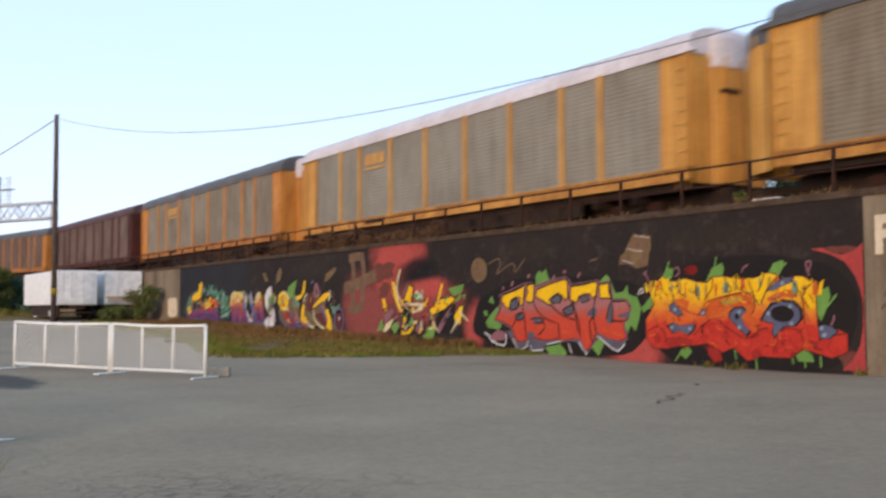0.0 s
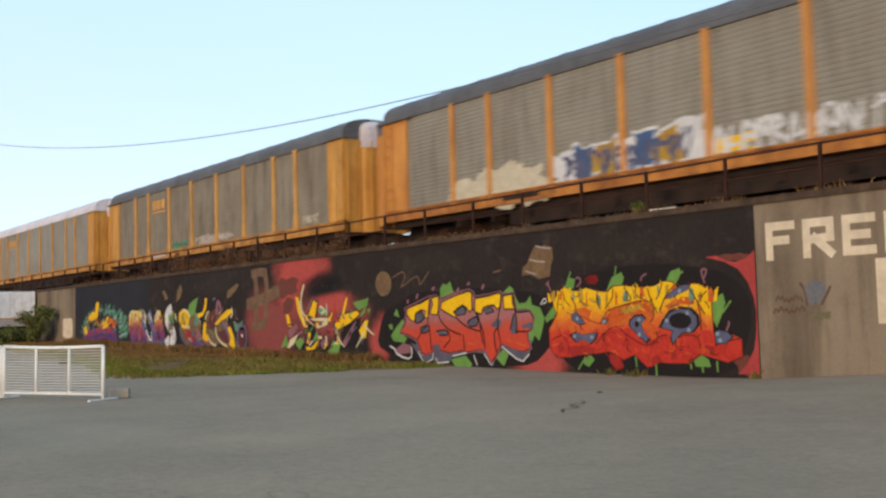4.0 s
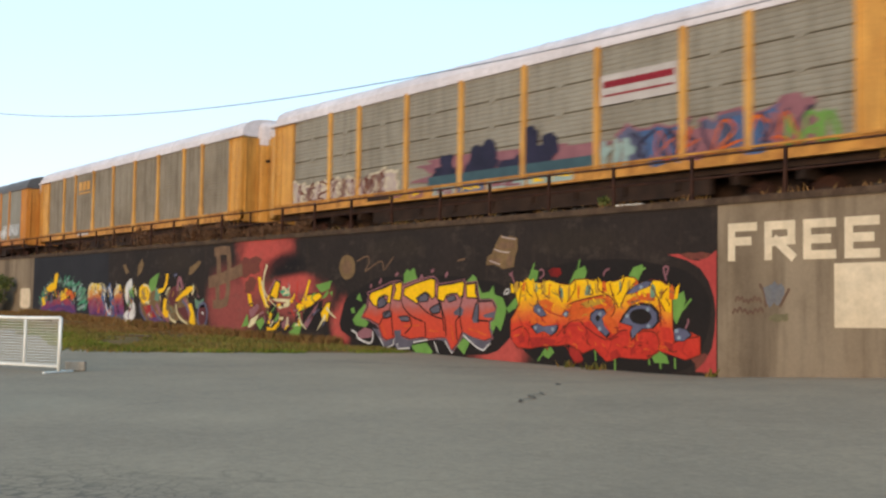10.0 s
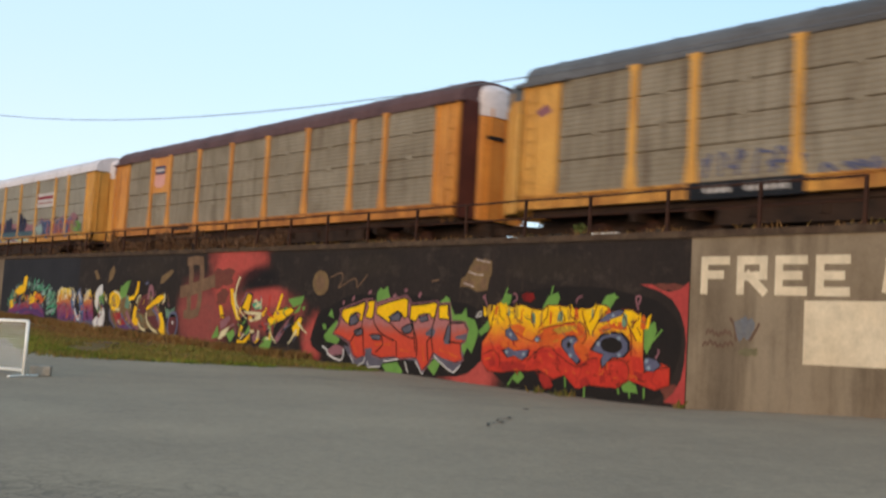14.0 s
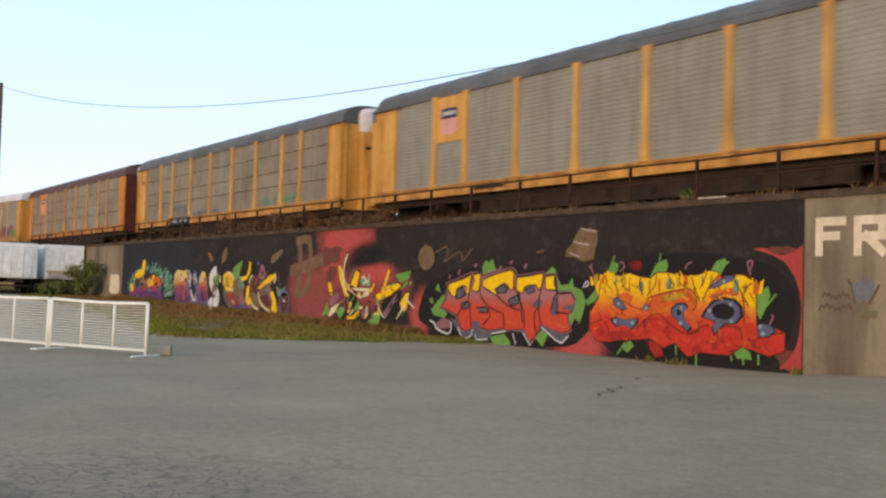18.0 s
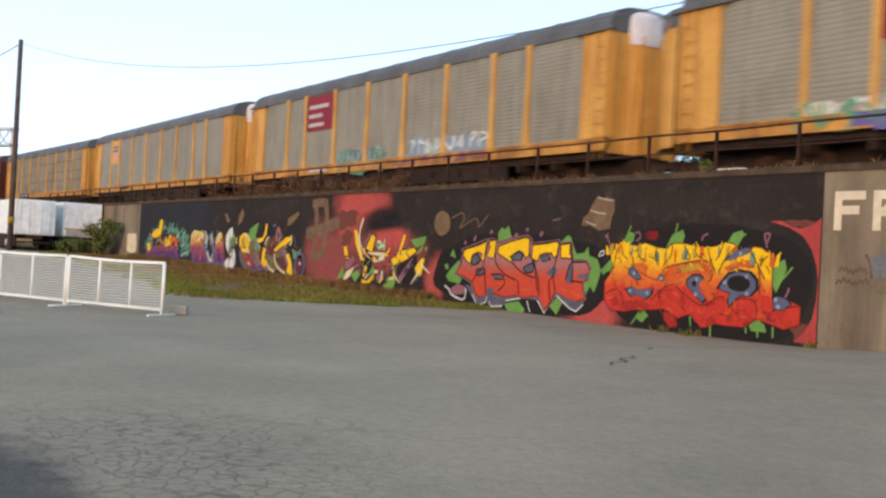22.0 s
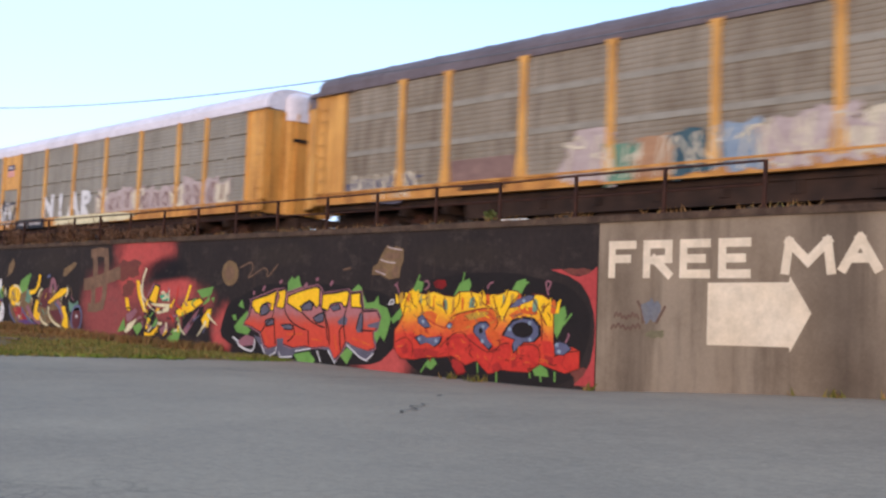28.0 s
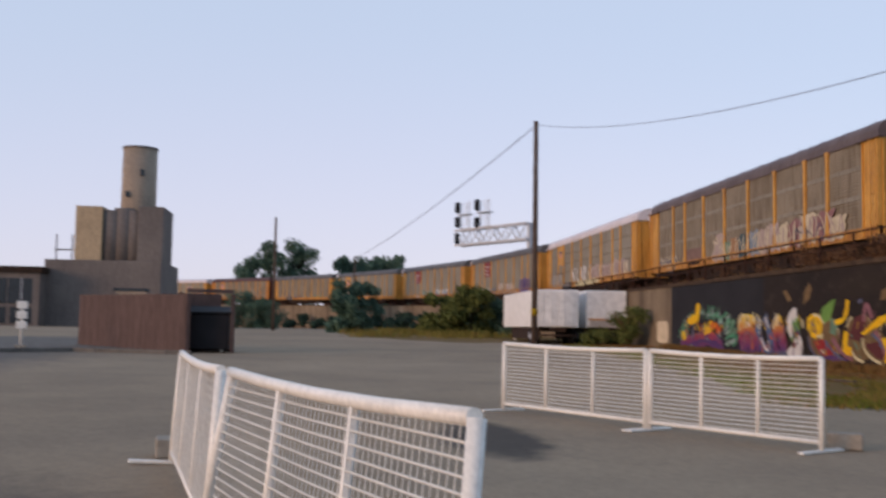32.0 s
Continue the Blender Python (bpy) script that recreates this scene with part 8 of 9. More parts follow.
    for i in range(70):
        x, z = rnd.uniform(-61.0, -55.4), rnd.uniform(0.9, 1.75)
        b, L = rnd.uniform(1.1, 2.1), rnd.uniform(0.12, 0.3)
        e = (x + 1.8 * L * math.cos(b), z + L * math.sin(b))
        hues = (P_FLAME_ORANGE, P_YELLOW, P_SAGE, P_MAUVE) if z > 1.35 else (P_MAROON, P_PURPLE, P_PINK, P_SLATE)
        strokes(g, "line", [[(x, z), ((x + e[0]) / 2 + rnd.uniform(-0.15, 0.15), (z + e[1]) / 2), e]], rnd.uniform(0.06, 0.16), hues[i % 4], 6.4 + 0.006 * i, k=3, taper=True)
    g = mural("red spray wedge at the end of the mural")
    spray(g, "wedge", [[(-15.53, 2.78), (-15.19, 2.79), (-14.91, 2.65), (-14.64, 2.61), (-14.37, 2.68), (-14.13, 2.85), (-14.13, 1.80), (-14.13, 0.56), (-14.13, 0.02), (-14.54, 0.02), (-14.95, 0.02), (-14.72, 0.02), (-14.45, 0.26), (-14.25, 0.59), (-14.17, 1.00), (-14.15, 1.44), (-14.20, 1.77), (-14.35, 2.14), (-14.59, 2.44), (-14.96, 2.63)]], P_WEDGE, 1.6, "flat red spray")
    spray(g, "cloud", [ragged(-14.62, 2.72, 0.42, 0.1, 41, 0.4, 30), ragged(-14.5, 0.2, 0.3, 0.2, 42, 0.4, 30)], P_HAZE, 1.5, "brown overspray")
    g = mural("faded brown outlined letter and tan marks on black")
    strokes(g, "letter", [[(-39.31, 3.53), (-38.58, 3.59), (-37.91, 3.54)]], 0.36, P_BROWN, 2.410, "faded brown stroke", k=3)
    strokes(g, "letter", [[(-38.99, 3.53), (-38.87, 3.00), (-38.85, 2.46)]], 0.36, P_BROWN, 2.440, "faded brown stroke", k=3)
    strokes(g, "letter", [[(-38.06, 3.54), (-37.94, 3.04), (-37.98, 2.57)]], 0.36, P_BROWN, 2.470, "faded brown stroke", k=3)
    strokes(g, "letter", [[(-38.98, 2.27), (-38.92, 1.84), (-38.90, 1.38)]], 0.36, P_BROWN, 2.500, "faded brown stroke", k=3)
    strokes(g, "letter", [[(-38.06, 2.43), (-38.00, 1.95), (-38.14, 1.47)]], 0.36, P_BROWN, 2.530, "faded brown stroke", k=3)
    strokes(g, "letter", [[(-39.33, 1.34), (-38.64, 1.34), (-38.03, 1.48)]], 0.36, P_BROWN, 2.560, "faded brown stroke", k=3)
    strokes(g, "letter", [[(-39.78, 2.26), (-38.78, 2.37), (-37.78, 2.57), (-36.81, 2.76)]], 0.5, P_BROWN, 2.62, "faded brown stroke", k=3)
    spray(g, "cloud", [ragged(-36.35, 2.86, 0.95, 0.42, 14, 0.35, 30)], P_HAZE, 2.66, "brown overspray")
    spray(g, "cloud", [ragged(-36.11, 2.13, 0.45, 0.3, 15, 0.35, 30)], P_HAZE, 2.7, "brown overspray")
    spray(g, "disc", [ragged(-29.3, 2.72, 0.5, 0.42, 5, 0.05, 28, 1.0)], P_TAN, 2, "tan painted disc")
    spray(g, "ring", [ragged(-29.3, 2.72, 0.28, 0.24, 5, 0.05, 24, 1.0)], P_BROWN, 2.4)
    spray(g, "box", [[(-21.47, 3.52), (-21.26, 3.39), (-21.12, 3.48), (-20.79, 3.39), (-20.78, 3.06), (-20.88, 2.87), (-20.92, 2.58), (-21.35, 2.52), (-21.74, 2.66), (-22.10, 2.65), (-22.05, 2.90), (-21.86, 2.98), (-21.69, 3.27)]], P_TAN, 2, "tan painted shape")
    spray(g, "box", [ragged(-21.25, 3.2, 0.3, 0.12, 3, 0.4, 20), ragged(-21.7, 2.78, 0.22, 0.08, 4, 0.4, 20), ragged(-21.1, 2.75, 0.16, 0.14, 6, 0.4, 20)], P_BROWN, 2.5)
    strokes(g, "line", [[(-21.45, 3.46), (-21.15, 3.4), (-20.85, 3.36)], [(-21.75, 3.1), (-21.4, 3.02), (-21.1, 3.0)], [(-21.95, 2.78), (-21.5, 2.66)]], 0.035, P_DUSTY, 2.8, "pale line", k=3)
    spray(g, "mark", [[(-49.12, 3.16), (-48.78, 3.21), (-48.35, 2.81), (-48.7, 2.71)], [(-47.37, 2.56), (-47.21, 3.15), (-46.81, 3.43), (-46.58, 3.14), (-46.86, 2.78)], [(-41.73, 2.59), (-41.64, 2.92), (-40.72, 3.21), (-40.5, 3.14), (-40.9, 2.86), (-41.41, 2.63)]], P_TAN, 2.2, "tan mark")
    strokes(g, "scribble", [[(-28.73, 2.9), (-28.12, 3.07), (-28.0, 2.84), (-28.22, 2.56), (-27.46, 2.86), (-27.2, 2.82), (-27.14, 2.6), (-26.62, 3.01)], [(-23.39, 2.81), (-23.04, 2.86)]], 0.05, P_BROWN, 2.4, "thin scribble", k=4)


fire_piece()
rose_piece()
wild_piece()
small_pieces()


# ---- lettering on the bare concrete ----
GLYPHS = {
    "F": ([(0, 0), (0, 1), (1, 1)], [(0, 0.52), (0.75, 0.52)]),
    "R": ([(0, 0), (0, 1), (1, 1), (1, 0.5), (0, 0.45)], [(0.35, 0.5), (1, 0)]),
    "E": ([(1, 1), (0, 1), (0, 0), (1, 0)], [(0, 0.5), (0.8, 0.5)]),
    "M": ([(0, 0), (0.08, 1), (0.5, 0.3), (0.92, 1), (1, 0)],),
    "A": ([(0, 0), (0.5, 1), (1, 0)], [(0.2, 0.33), (0.8, 0.33)]),
    "K": ([(0, 0), (0, 1)], [(0.95, 1), (0.15, 0.42)], [(0.3, 0.55), (1, 0)]),
    "T": ([(0, 1), (1, 1)], [(0.5, 1), (0.5, 0)]),
}


def block_letter(parent, ch, x0, x1, z0, z1, w, rise=0.0):
    """A hand-painted block letter from straight brush strokes."""
    bm = B()
    h = w / 2
    for n, line in enumerate(GLYPHS[ch]):
        pts = [(x0 + h + (x1 - x0 - w) * u, z0 + h + (z1 - z0 - w) * v + rise * u) for u, v in line]
        for i, (a, b) in enumerate(zip(pts, pts[1:])):
            d = Vector((b[0] - a[0], b[1] - a[1])).normalized() * h
            ribbon(bm, [(a[0] - d.x, a[1] - d.y), (b[0] + d.x, b[1] + d.y)], w, wall_place(0.06 * (n * 4 + i)))
    part("letter", bm, CREAM, parent, "cream block letter")


def market_sign():
    sign = empty("painted_sign", pose(0, 0, 0), "cream hand-painted words and arrows on the concrete wall", "painted sign")
    for i, ch in enumerate("FREE"):
        x = -13.82 + 0.945 * i
        block_letter(sign, ch, x, x + 0.76, 2.58, 3.44, 0.19)
    for ch, xa, xb, z in (("M", -9.56, -8.42, 2.66), ("A", -8.36, -7.52, 2.70), ("R", -7.40, -6.68, 2.73), ("K", -6.52, -5.72, 2.77), ("E", -5.54, -4.88, 2.80), ("T", -4.76, -4.0, 2.84)):
        block_letter(sign, ch, xa, xb, z, z + 0.76, 0.19)
    for x in (-11.22, -5.72):
        bm = B()
        zz = 0.0 if x < -8 else 0.16
        wall_shape(bm, [(x, 1.14 + zz), (x + 1.86, 1.18 + zz), (x + 1.88, 1.08 + zz), (x + 2.32, 1.88 + zz), (x + 1.86, 2.62 + zz), (x + 1.84, 2.5 + zz), (x, 2.48 + zz)], 0)
        part("arrow", bm, CREAM, sign, "cream block arrow")
    t = mural("faint brown and blue scrawl on bare concrete")
    for row, (x0, x1, z) in enumerate(((-13.62, -12.95, 1.7), (-13.7, -12.9, 1.45))):
        wave = [(x0 + (x1 - x0) * i / 12, z + (0.09 if i % 2 else -0.07) * (0.55 + 0.45 * math.sin(i * 2.3 + row))) for i in range(13)]
        strokes(t, "scrawl", [wave], 0.05, P_TAG, 0.1 * row, "faded brown scrawl", k=3)
    strokes(t, "scrawl", [[(-13.0, 2.06), (-12.88, 1.86), (-12.84, 1.55)], [(-12.26, 1.96), (-12.36, 1.78), (-12.5, 1.56)]], 0.06, P_TAG, 0.25, k=3)
    spray(t, "smudge", [ragged(-12.63, 1.83, 0.2, 0.3, 8, 0.45, 24)], P_SMUDGE, 0.3, "blue smudge")
    spray(t, "smudge", [ragged(-12.51, 1.32, 0.2, 0.1, 18, 0.45, 24)], P_STAIN_GREEN, 0.3, "greenish stain")
    bm = B()
    wall_shape(bm, ragged(-64.3, 1.45, 0.95, 0.62, 3, 0.06, 28, 0.35), 0)
    tagged(part("painted_patch", bm, CREAM), "square cream paint patch on bare concrete", "paint patch")


market_sign()


# ---- barriers ----
def barrier(a, b, lean=0.0, tilt=0.0, splay=0.0, label="white tubular steel barrier panel with wire mesh infill"):
    """A barrier panel from foot a to foot b: tubular frame, two uprights, mesh, two flat feet."""
    a, b = Vector((*a, level(*a))), Vector((*b, level(*b)))
    L = (b - a).length
    yaw = math.atan2(b.y - a.y, b.x - a.x)
    m = Matrix.Translation(a) @ Matrix.Rotation(yaw, 4, 'Z') @ Matrix.Rotation(-math.asin((b.z - a.z) / L), 4, 'Y') @ Matrix.Rotation(lean, 4, 'X')
    ob = empty("crowd_barrier", m, label, "barrier", group="white barriers on the lot")
    H = 1.10
    sag = [(x * L, -0.0, H - 0.03 * math.sin(math.pi * x)) for x in (0, 0.25, 0.5, 0.75, 1)]
    part("top_rail", tube(B(), sag, 0.034, 10), WHITE_PAINT, ob)
    part("bottom_rail", tube(B(), [(-0.25 * splay, 0, 0.12), (L + 0.9 * splay, 0, 0.12)], 0.03, 10), WHITE_PAINT, ob)
    for x in (0.0, L):
        part("end_post", tube(B(), [(x + splay * (1 if x else -0.3), 0, 0.02), (x + tilt * (1 if x else 0.3), 0, H)], 0.034, 10), WHITE_PAINT, ob)
    for k in (1, 2):
        part("upright", tube(B(), [(L * k / 3, 0, 0.12), (L * k / 3, 0, H - 0.03)], 0.026, 8), WHITE_PAINT, ob)
    bm = B()
    for i in range(1, 17):
        z = 0.12 + (H - 0.15) * i / 17
        tube(bm, [(0, 0.012, z), (L * 0.5, 0.012, z - 0.01), (L, 0.012, z)], 0.006, 4, cap=False)
    n = int(L / 0.06)
    for i in range(1, n):
        tube(bm, [(L * i / n, 0.018, 0.12), (L * i / n, 0.018, H - 0.02)], 0.0028, 3, cap=False)
    part("mesh", bm, WHITE_PAINT, ob, "white welded wire mesh")
    for x in (0.0, L):
        part("foot", box(B(), x - 0.035, x + 0.035, -0.42, 0.42, 0.0, 0.035, 0.008), WHITE_PAINT, ob)
    return ob


barrier((-20.8, 7.1), (-23.05, 5.75))
barrier((-23.1, 5.7), (-25.9, 4.2))
barrier((-12.6, 1.7), (-15.75, 0.62), lean=0.10, tilt=-0.05, splay=0.26, label="leaning white tubular barrier panel with bent wire mesh")
barrier((-15.95, 0.58), (-19.8, -0.2), lean=0.06)


def block(x, y, yaw, stood=False):
    bm = B()
    if stood:
        box(bm, -0.13, 0.13, -0.1, 0.1, 0, 0.34, 0.02)
    else:
        box(bm, -0.2, 0.2, -0.1, 0.1, 0, 0.2, 0.015)
    ob = part("concrete_block", bm, BLOCK)
    ob.matrix_world = pose(x, y, level(x, y) + 0.004, 0, 0, yaw)
    tagged(ob, "rough grey concrete block weighing down a barrier foot", "concrete block", group="blocks at the barriers")


block(-12.33, 1.5, 42, True)
block(-20.35, -0.35, 10)
block(-21.1, 7.55, 60)


def loose_pipe(x, y, yaw, L):
    bm = tube(B(), [(-L / 2, 0, 0.03), (L / 2, 0, 0.03)], 0.028, 8)
    for e in (-L / 2, L / 2):
        box(bm, e - 0.03, e + 0.03, -0.05, 0.05, 0.0, 0.04)
    ob = part("loose_bar", bm, WHITE_PAINT)
    ob.matrix_world = pose(x, y, level(x, y) + 0.004, 0, 0, yaw)
    tagged(ob, "white steel bar lying loose on the asphalt", "steel bar")


loose_pipe(-15.6, 0.22, 40, 0.62)

# ---- ground patches, cracks ----


def crack(points, w, label="dark crack in the asphalt"):
    bm = B()
    ribbon(bm, smooth_line(points, 6), w, lambda u, v: (u, v, level(u, v) + 0.022))
    tagged(part("crack", bm, CRACK_FILL), label, "crack", group="cracks in the lot", kind="structure")


crack([(-11.25, 10.8), (-11.55, 11.1), (-11.6, 11.45), (-12.0, 11.7), (-12.1, 12.1), (-12.35, 12.3)], 0.04)
crack([(-13.7, 14.1), (-13.8, 14.25), (-13.95, 14.35)], 0.09)


# ---- plants ----
def leaf_cloud(bm, rnd, c, r, n, size, squash=0.8):
    """Small leaf clumps scattered through an uneven ball."""
    for _ in range(n):
        d = Vector((rnd.gauss(0, 1), rnd.gauss(0, 1), rnd.gauss(0, 1)))
        d = d.normalized() * r * rnd.random() ** 0.6
        p = Vector(c) + Vector((d.x, d.y, d.z * squash))
        a = Vector((rnd.gauss(0, 1), rnd.gauss(0, 1), rnd.gauss(0, 0.7))).normalized()
        b = a.orthogonal().normalized()
        b.rotate(Matrix.Rotation(rnd.uniform(0, 6.28), 3, a))
        q = a.cross(b)
        s = size * rnd.uniform(0.6, 1.3)
        vs = [bm.verts.new(p + b * s), bm.verts.new(p + q * s * 0.55), bm.verts.new(p - b * s), bm.verts.new(p - q * s * 0.55)]
        bm.faces.new(vs)


def tree(x, y, base, h, spread, seed, leaf, label, leaves=5200, size=0.22, trunk=0.3, low=0.35, name="tree", group="", clumps=26):
    rnd = random.Random(seed)
    t = empty(name, pose(x, y, base), label, "tree" if name == "tree" else "bush", group=group)
    bm = tube(B(), [(0, 0, -0.2), (0.1, 0, h * 0.3), (-0.1, 0.1, h * 0.6), (0.05, 0, h * 0.88)], trunk, 9, trunk * 0.2)
    for i in range(9):
        a = rnd.uniform(0, 6.28)
        z0 = h * rnd.uniform(0.25, 0.65)
        L = spread * rnd.uniform(0.5, 0.9)
        tube(bm, [(0, 0, z0), (math.cos(a) * L * 0.5, math.sin(a) * L * 0.5, z0 + h * 0.12), (math.cos(a) * L, math.sin(a) * L, z0 + h * 0.22)], trunk * 0.4, 6, trunk * 0.08)
    part("trunk", bm, BARK, t, "dark bark")
    bm = B()
    for i in range(clumps):
        a, u = rnd.uniform(0, 6.28), rnd.random()
        z = h * (low + (1 - low) * u)
        w = spread * math.sqrt(max(0.05, 1 - ((u - 0.35) / 0.72) ** 2)) * rnd.uniform(0.25, 0.95)
        c = (math.cos(a) * w, math.sin(a) * w, z - 0.08 * h)
        leaf_cloud(bm, rnd, c, spread * rnd.uniform(0.24, 0.42), leaves // clumps, size)
    part("crown", bm, leaf, t)
    return t


def shrub(x, y, z, r, h, seed, leaf, label, n=900, size=0.09, name="bush"):
    rnd = random.Random(seed)
    t = empty(name, pose(x, y, z), label, "bush")
    bm = B()
    for i in range(7):
        a = rnd.uniform(0, 6.28)
        tube(bm, [(0, 0, -0.05), (math.cos(a) * r * 0.3, math.sin(a) * r * 0.3, h * 0.5), (math.cos(a) * r * 0.7, math.sin(a) * r * 0.7, h * rnd.uniform(0.7, 1))], 0.02 + r * 0.01, 5, 0.006)
    part("woody_base", bm, DRY, t)
    bm = B()
    for i in range(9):
        a, w = rnd.uniform(0, 6.28), rnd.uniform(0, 0.75) * r
        leaf_cloud(bm, rnd, (math.cos(a) * w, math.sin(a) * w, h * rnd.uniform(0.25, 0.85)), r * 0.4, n // 9, size)
    part("foliage", bm, leaf, t)


G = "trees behind the railway"
for i, (x, y, top, spread) in enumerate(((-24.5, 39, 13.6, 4.6), (-31.5, 44, 15.0, 4.9), (-18.0, 41, 13.1, 4.8), (-12.0, 40, 12.8, 4.8), (-5.5, 42, 13.9, 5.2), (2.5, 41, 14.2, 5.6), (-39.5, 48, 13.4, 4.4), (-14.5, 37, 10.2, 4.0), (-8.0, 37, 10.2, 4.2))):
    tree(x, y, 0.0, top, spread, 100 + i, LEAF, "broad dark green tree behind the embankment", leaves=46000, size=0.085, low=0.4, group=G, clumps=64)
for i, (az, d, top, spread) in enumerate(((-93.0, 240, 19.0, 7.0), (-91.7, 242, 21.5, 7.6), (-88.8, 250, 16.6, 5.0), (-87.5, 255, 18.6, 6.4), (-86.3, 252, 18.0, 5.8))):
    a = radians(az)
    tree(d * math.sin(a), d * math.cos(a), 1.7, top, spread, 140 + i, LEAF_HAZY, "round tree beyond the railway, distance haze put into its grey-green", leaves=6500, size=0.42, group="trees beyond the curve", low=0.3)
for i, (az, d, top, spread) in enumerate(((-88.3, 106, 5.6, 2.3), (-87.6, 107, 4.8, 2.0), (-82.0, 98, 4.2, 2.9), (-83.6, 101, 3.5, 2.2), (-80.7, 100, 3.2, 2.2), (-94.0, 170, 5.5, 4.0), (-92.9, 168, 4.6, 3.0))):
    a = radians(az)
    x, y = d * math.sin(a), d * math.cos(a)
    tree(x, y, level(x, y), top, spread, 160 + i, LEAF_BUSH if i in (2, 3) else LEAF_HAZY, "leafy green bush at the edge of the lot", leaves=7000, size=0.15, low=0.02, trunk=0.1, name="bush", group="bushes below the railway", clumps=30)
for i in range(26):
    s = 100 + 4.6 * i
    p, _ = track(s, 5.2 + 1.5 * math.sin(i * 2.1))
    shrub(p.x, p.y, level(p.x, p.y), 1.7 + 0.5 * math.sin(i * 1.3), 1.9 + 0.8 * math.sin(i * 1.9), 200 + i, LEAF, "low dark hedge growth at the foot of the viaduct wall", n=700, size=0.22)
shrub(-66.8, 18.6, level(-66, 19), 1.5, 2.5, 240, LEAF_BUSH, "leafy weeds against the wall", n=2600)
shrub(-68.4, 17.4, level(-69, 19), 1.5, 0.9, 241, LEAF_BUSH, "low weeds and brush beside the trailers", n=1500)
shrub(-18.1, 20.35, TOP - 0.2, 0.35, 0.6, 250, LEAF_BUSH, "green weed growing on the wall top", n=300, size=0.06)
rb = random.Random(31)
for i in range(17):
    x = -32.5 - 0.95 * i + rb.uniform(-0.3, 0.3)
    shrub(x, 20.15, TOP - 0.25, rb.uniform(0.5, 0.85), rb.uniform(0.75, 1.35) * (0.75 if i in (3, 4, 11) else 1.0), 270 + i, DRY, "dry brown brush growing on the wall top", n=520, size=0.045)
for i, x in enumerate((-52.0, -56.5)):
    shrub(x, 20.3, TOP - 0.2, 0.7, 1.15 - 0.12 * i, 252 + i, DRY, "dry brown brush growing on the wall top", n=220, size=0.05)


def tufts(name, spots, mat, label, h0, h1, category="grass", seed=1, fine=1.0):
    rnd = random.Random(seed)
    bm = B()
    for x, y, r, n in spots:
        for _ in range(n):
            a, d = rnd.uniform(0, 6.28), r * math.sqrt(rnd.random())
            px, py = x + d * math.cos(a), min(y + d * math.sin(a), 19.7)
            z = level(px, py) - 0.02
            h = rnd.uniform(h0, h1)
            b, w = rnd.uniform(0, 6.28), rnd.uniform(0.02, 0.05) * fine
            lx, ly = rnd.gauss(0, 0.35) * h, rnd.gauss(0, 0.35) * h
            v = [bm.verts.new((px - w * math.cos(b), py - w * math.sin(b), z)), bm.verts.new((px + w * math.cos(b), py + w * math.sin(b), z)), bm.verts.new((px + lx, py + ly, z + h))]
            bm.faces.new(v)
    tagged(part(name, bm, mat), label, category, kind="stuff")


VERGE = surface("verge_soil", lin(126, 88, 54, 0.95), lin(102, 92, 46, 0.95), 0.95, scale=1.1, fine=14, streak=0.7, dirt=lin(128, 88, 62, 0.95), bump=0.8, per=False)


def verge_edge(x):
    """How far the grass reaches from the wall towards the lot, at x."""
    return float(np.interp(x, (-84, -66, -50, -42, -36, -32, -29.5, -27.8, -26.9, -26.2, -25.9, -25.5), (16.6, 15.4, 13.9, 12.8, 11.7, 10.9, 10.3, 10.6, 11.4, 13.0, 16.0, 19.6)))


def verge():
    bm = B()
    prev = None
    for i in range(236):
        x = -84.2 + 0.25 * i
        y0 = verge_edge(x) + 0.25 * noise.noise((x * 1.3, 2.0, 0)) + 0.12 * noise.noise((x * 4.1, 7.0, 0))
        ring = [bm.verts.new((x, y, level(x, y) + z)) for y, z in ((y0 - 0.1, -0.03), (y0, 0.014), (0.7 * y0 + 0.3 * 19.7, 0.02 + 0.02 * noise.noise((x, 1.0, 0))), (0.35 * y0 + 0.65 * 19.7, 0.03 + 0.03 * noise.noise((x, 5.0, 0))), (19.74, 0.05))]
        if prev:
            for k in range(4):
                bm.faces.new((prev[k], ring[k], ring[k + 1], prev[k + 1])).smooth = True
        prev = ring
    bmesh.ops.recalc_face_normals(bm, faces=bm.faces)
    tagged(part("verge", bm, VERGE), "grassy earth verge at the foot of the mural", "verge", kind="structure")


verge()
flat_patch("verge", (-98, 12.0), 26, 9, VERGE, 22, "rough grass beyond the lot", "verge", turn=-0.12, lift=0.02, rag=0.15)
rv = random.Random(77)
spots, fringe, dry = [], [], []
brown = []
for i in range(260):
    x = -26.4 - 42 * rv.random() ** 1.2
    u = rv.random()
    spot = (x, verge_edge(x) + (19.5 - verge_edge(x)) * u, rv.uniform(0.5, 1.3), 200)
    (brown if u > 0.3 and x < -39 + 4 * rv.random() else spots).append(spot)
for i in range(260):
    x = -25.6 - 44 * rv.random() ** 1.3
    fringe.append((x, verge_edge(x) + rv.uniform(0.0, 1.1), rv.uniform(0.25, 0.6), 110))
for i in range(150):
    x = -29.5 - 34 * rv.random()
    dry.append((x, rv.uniform(18.7, 19.6), rv.uniform(0.25, 0.6), 90))
tufts("verge_grass", spots, GRASS, "dry yellow-green grass along the verge", 0.06, 0.17, seed=3)
tufts("dead_grass", brown, GRASS_BROWN, "dead brown grass on the verge below the mural", 0.05, 0.16, seed=23)
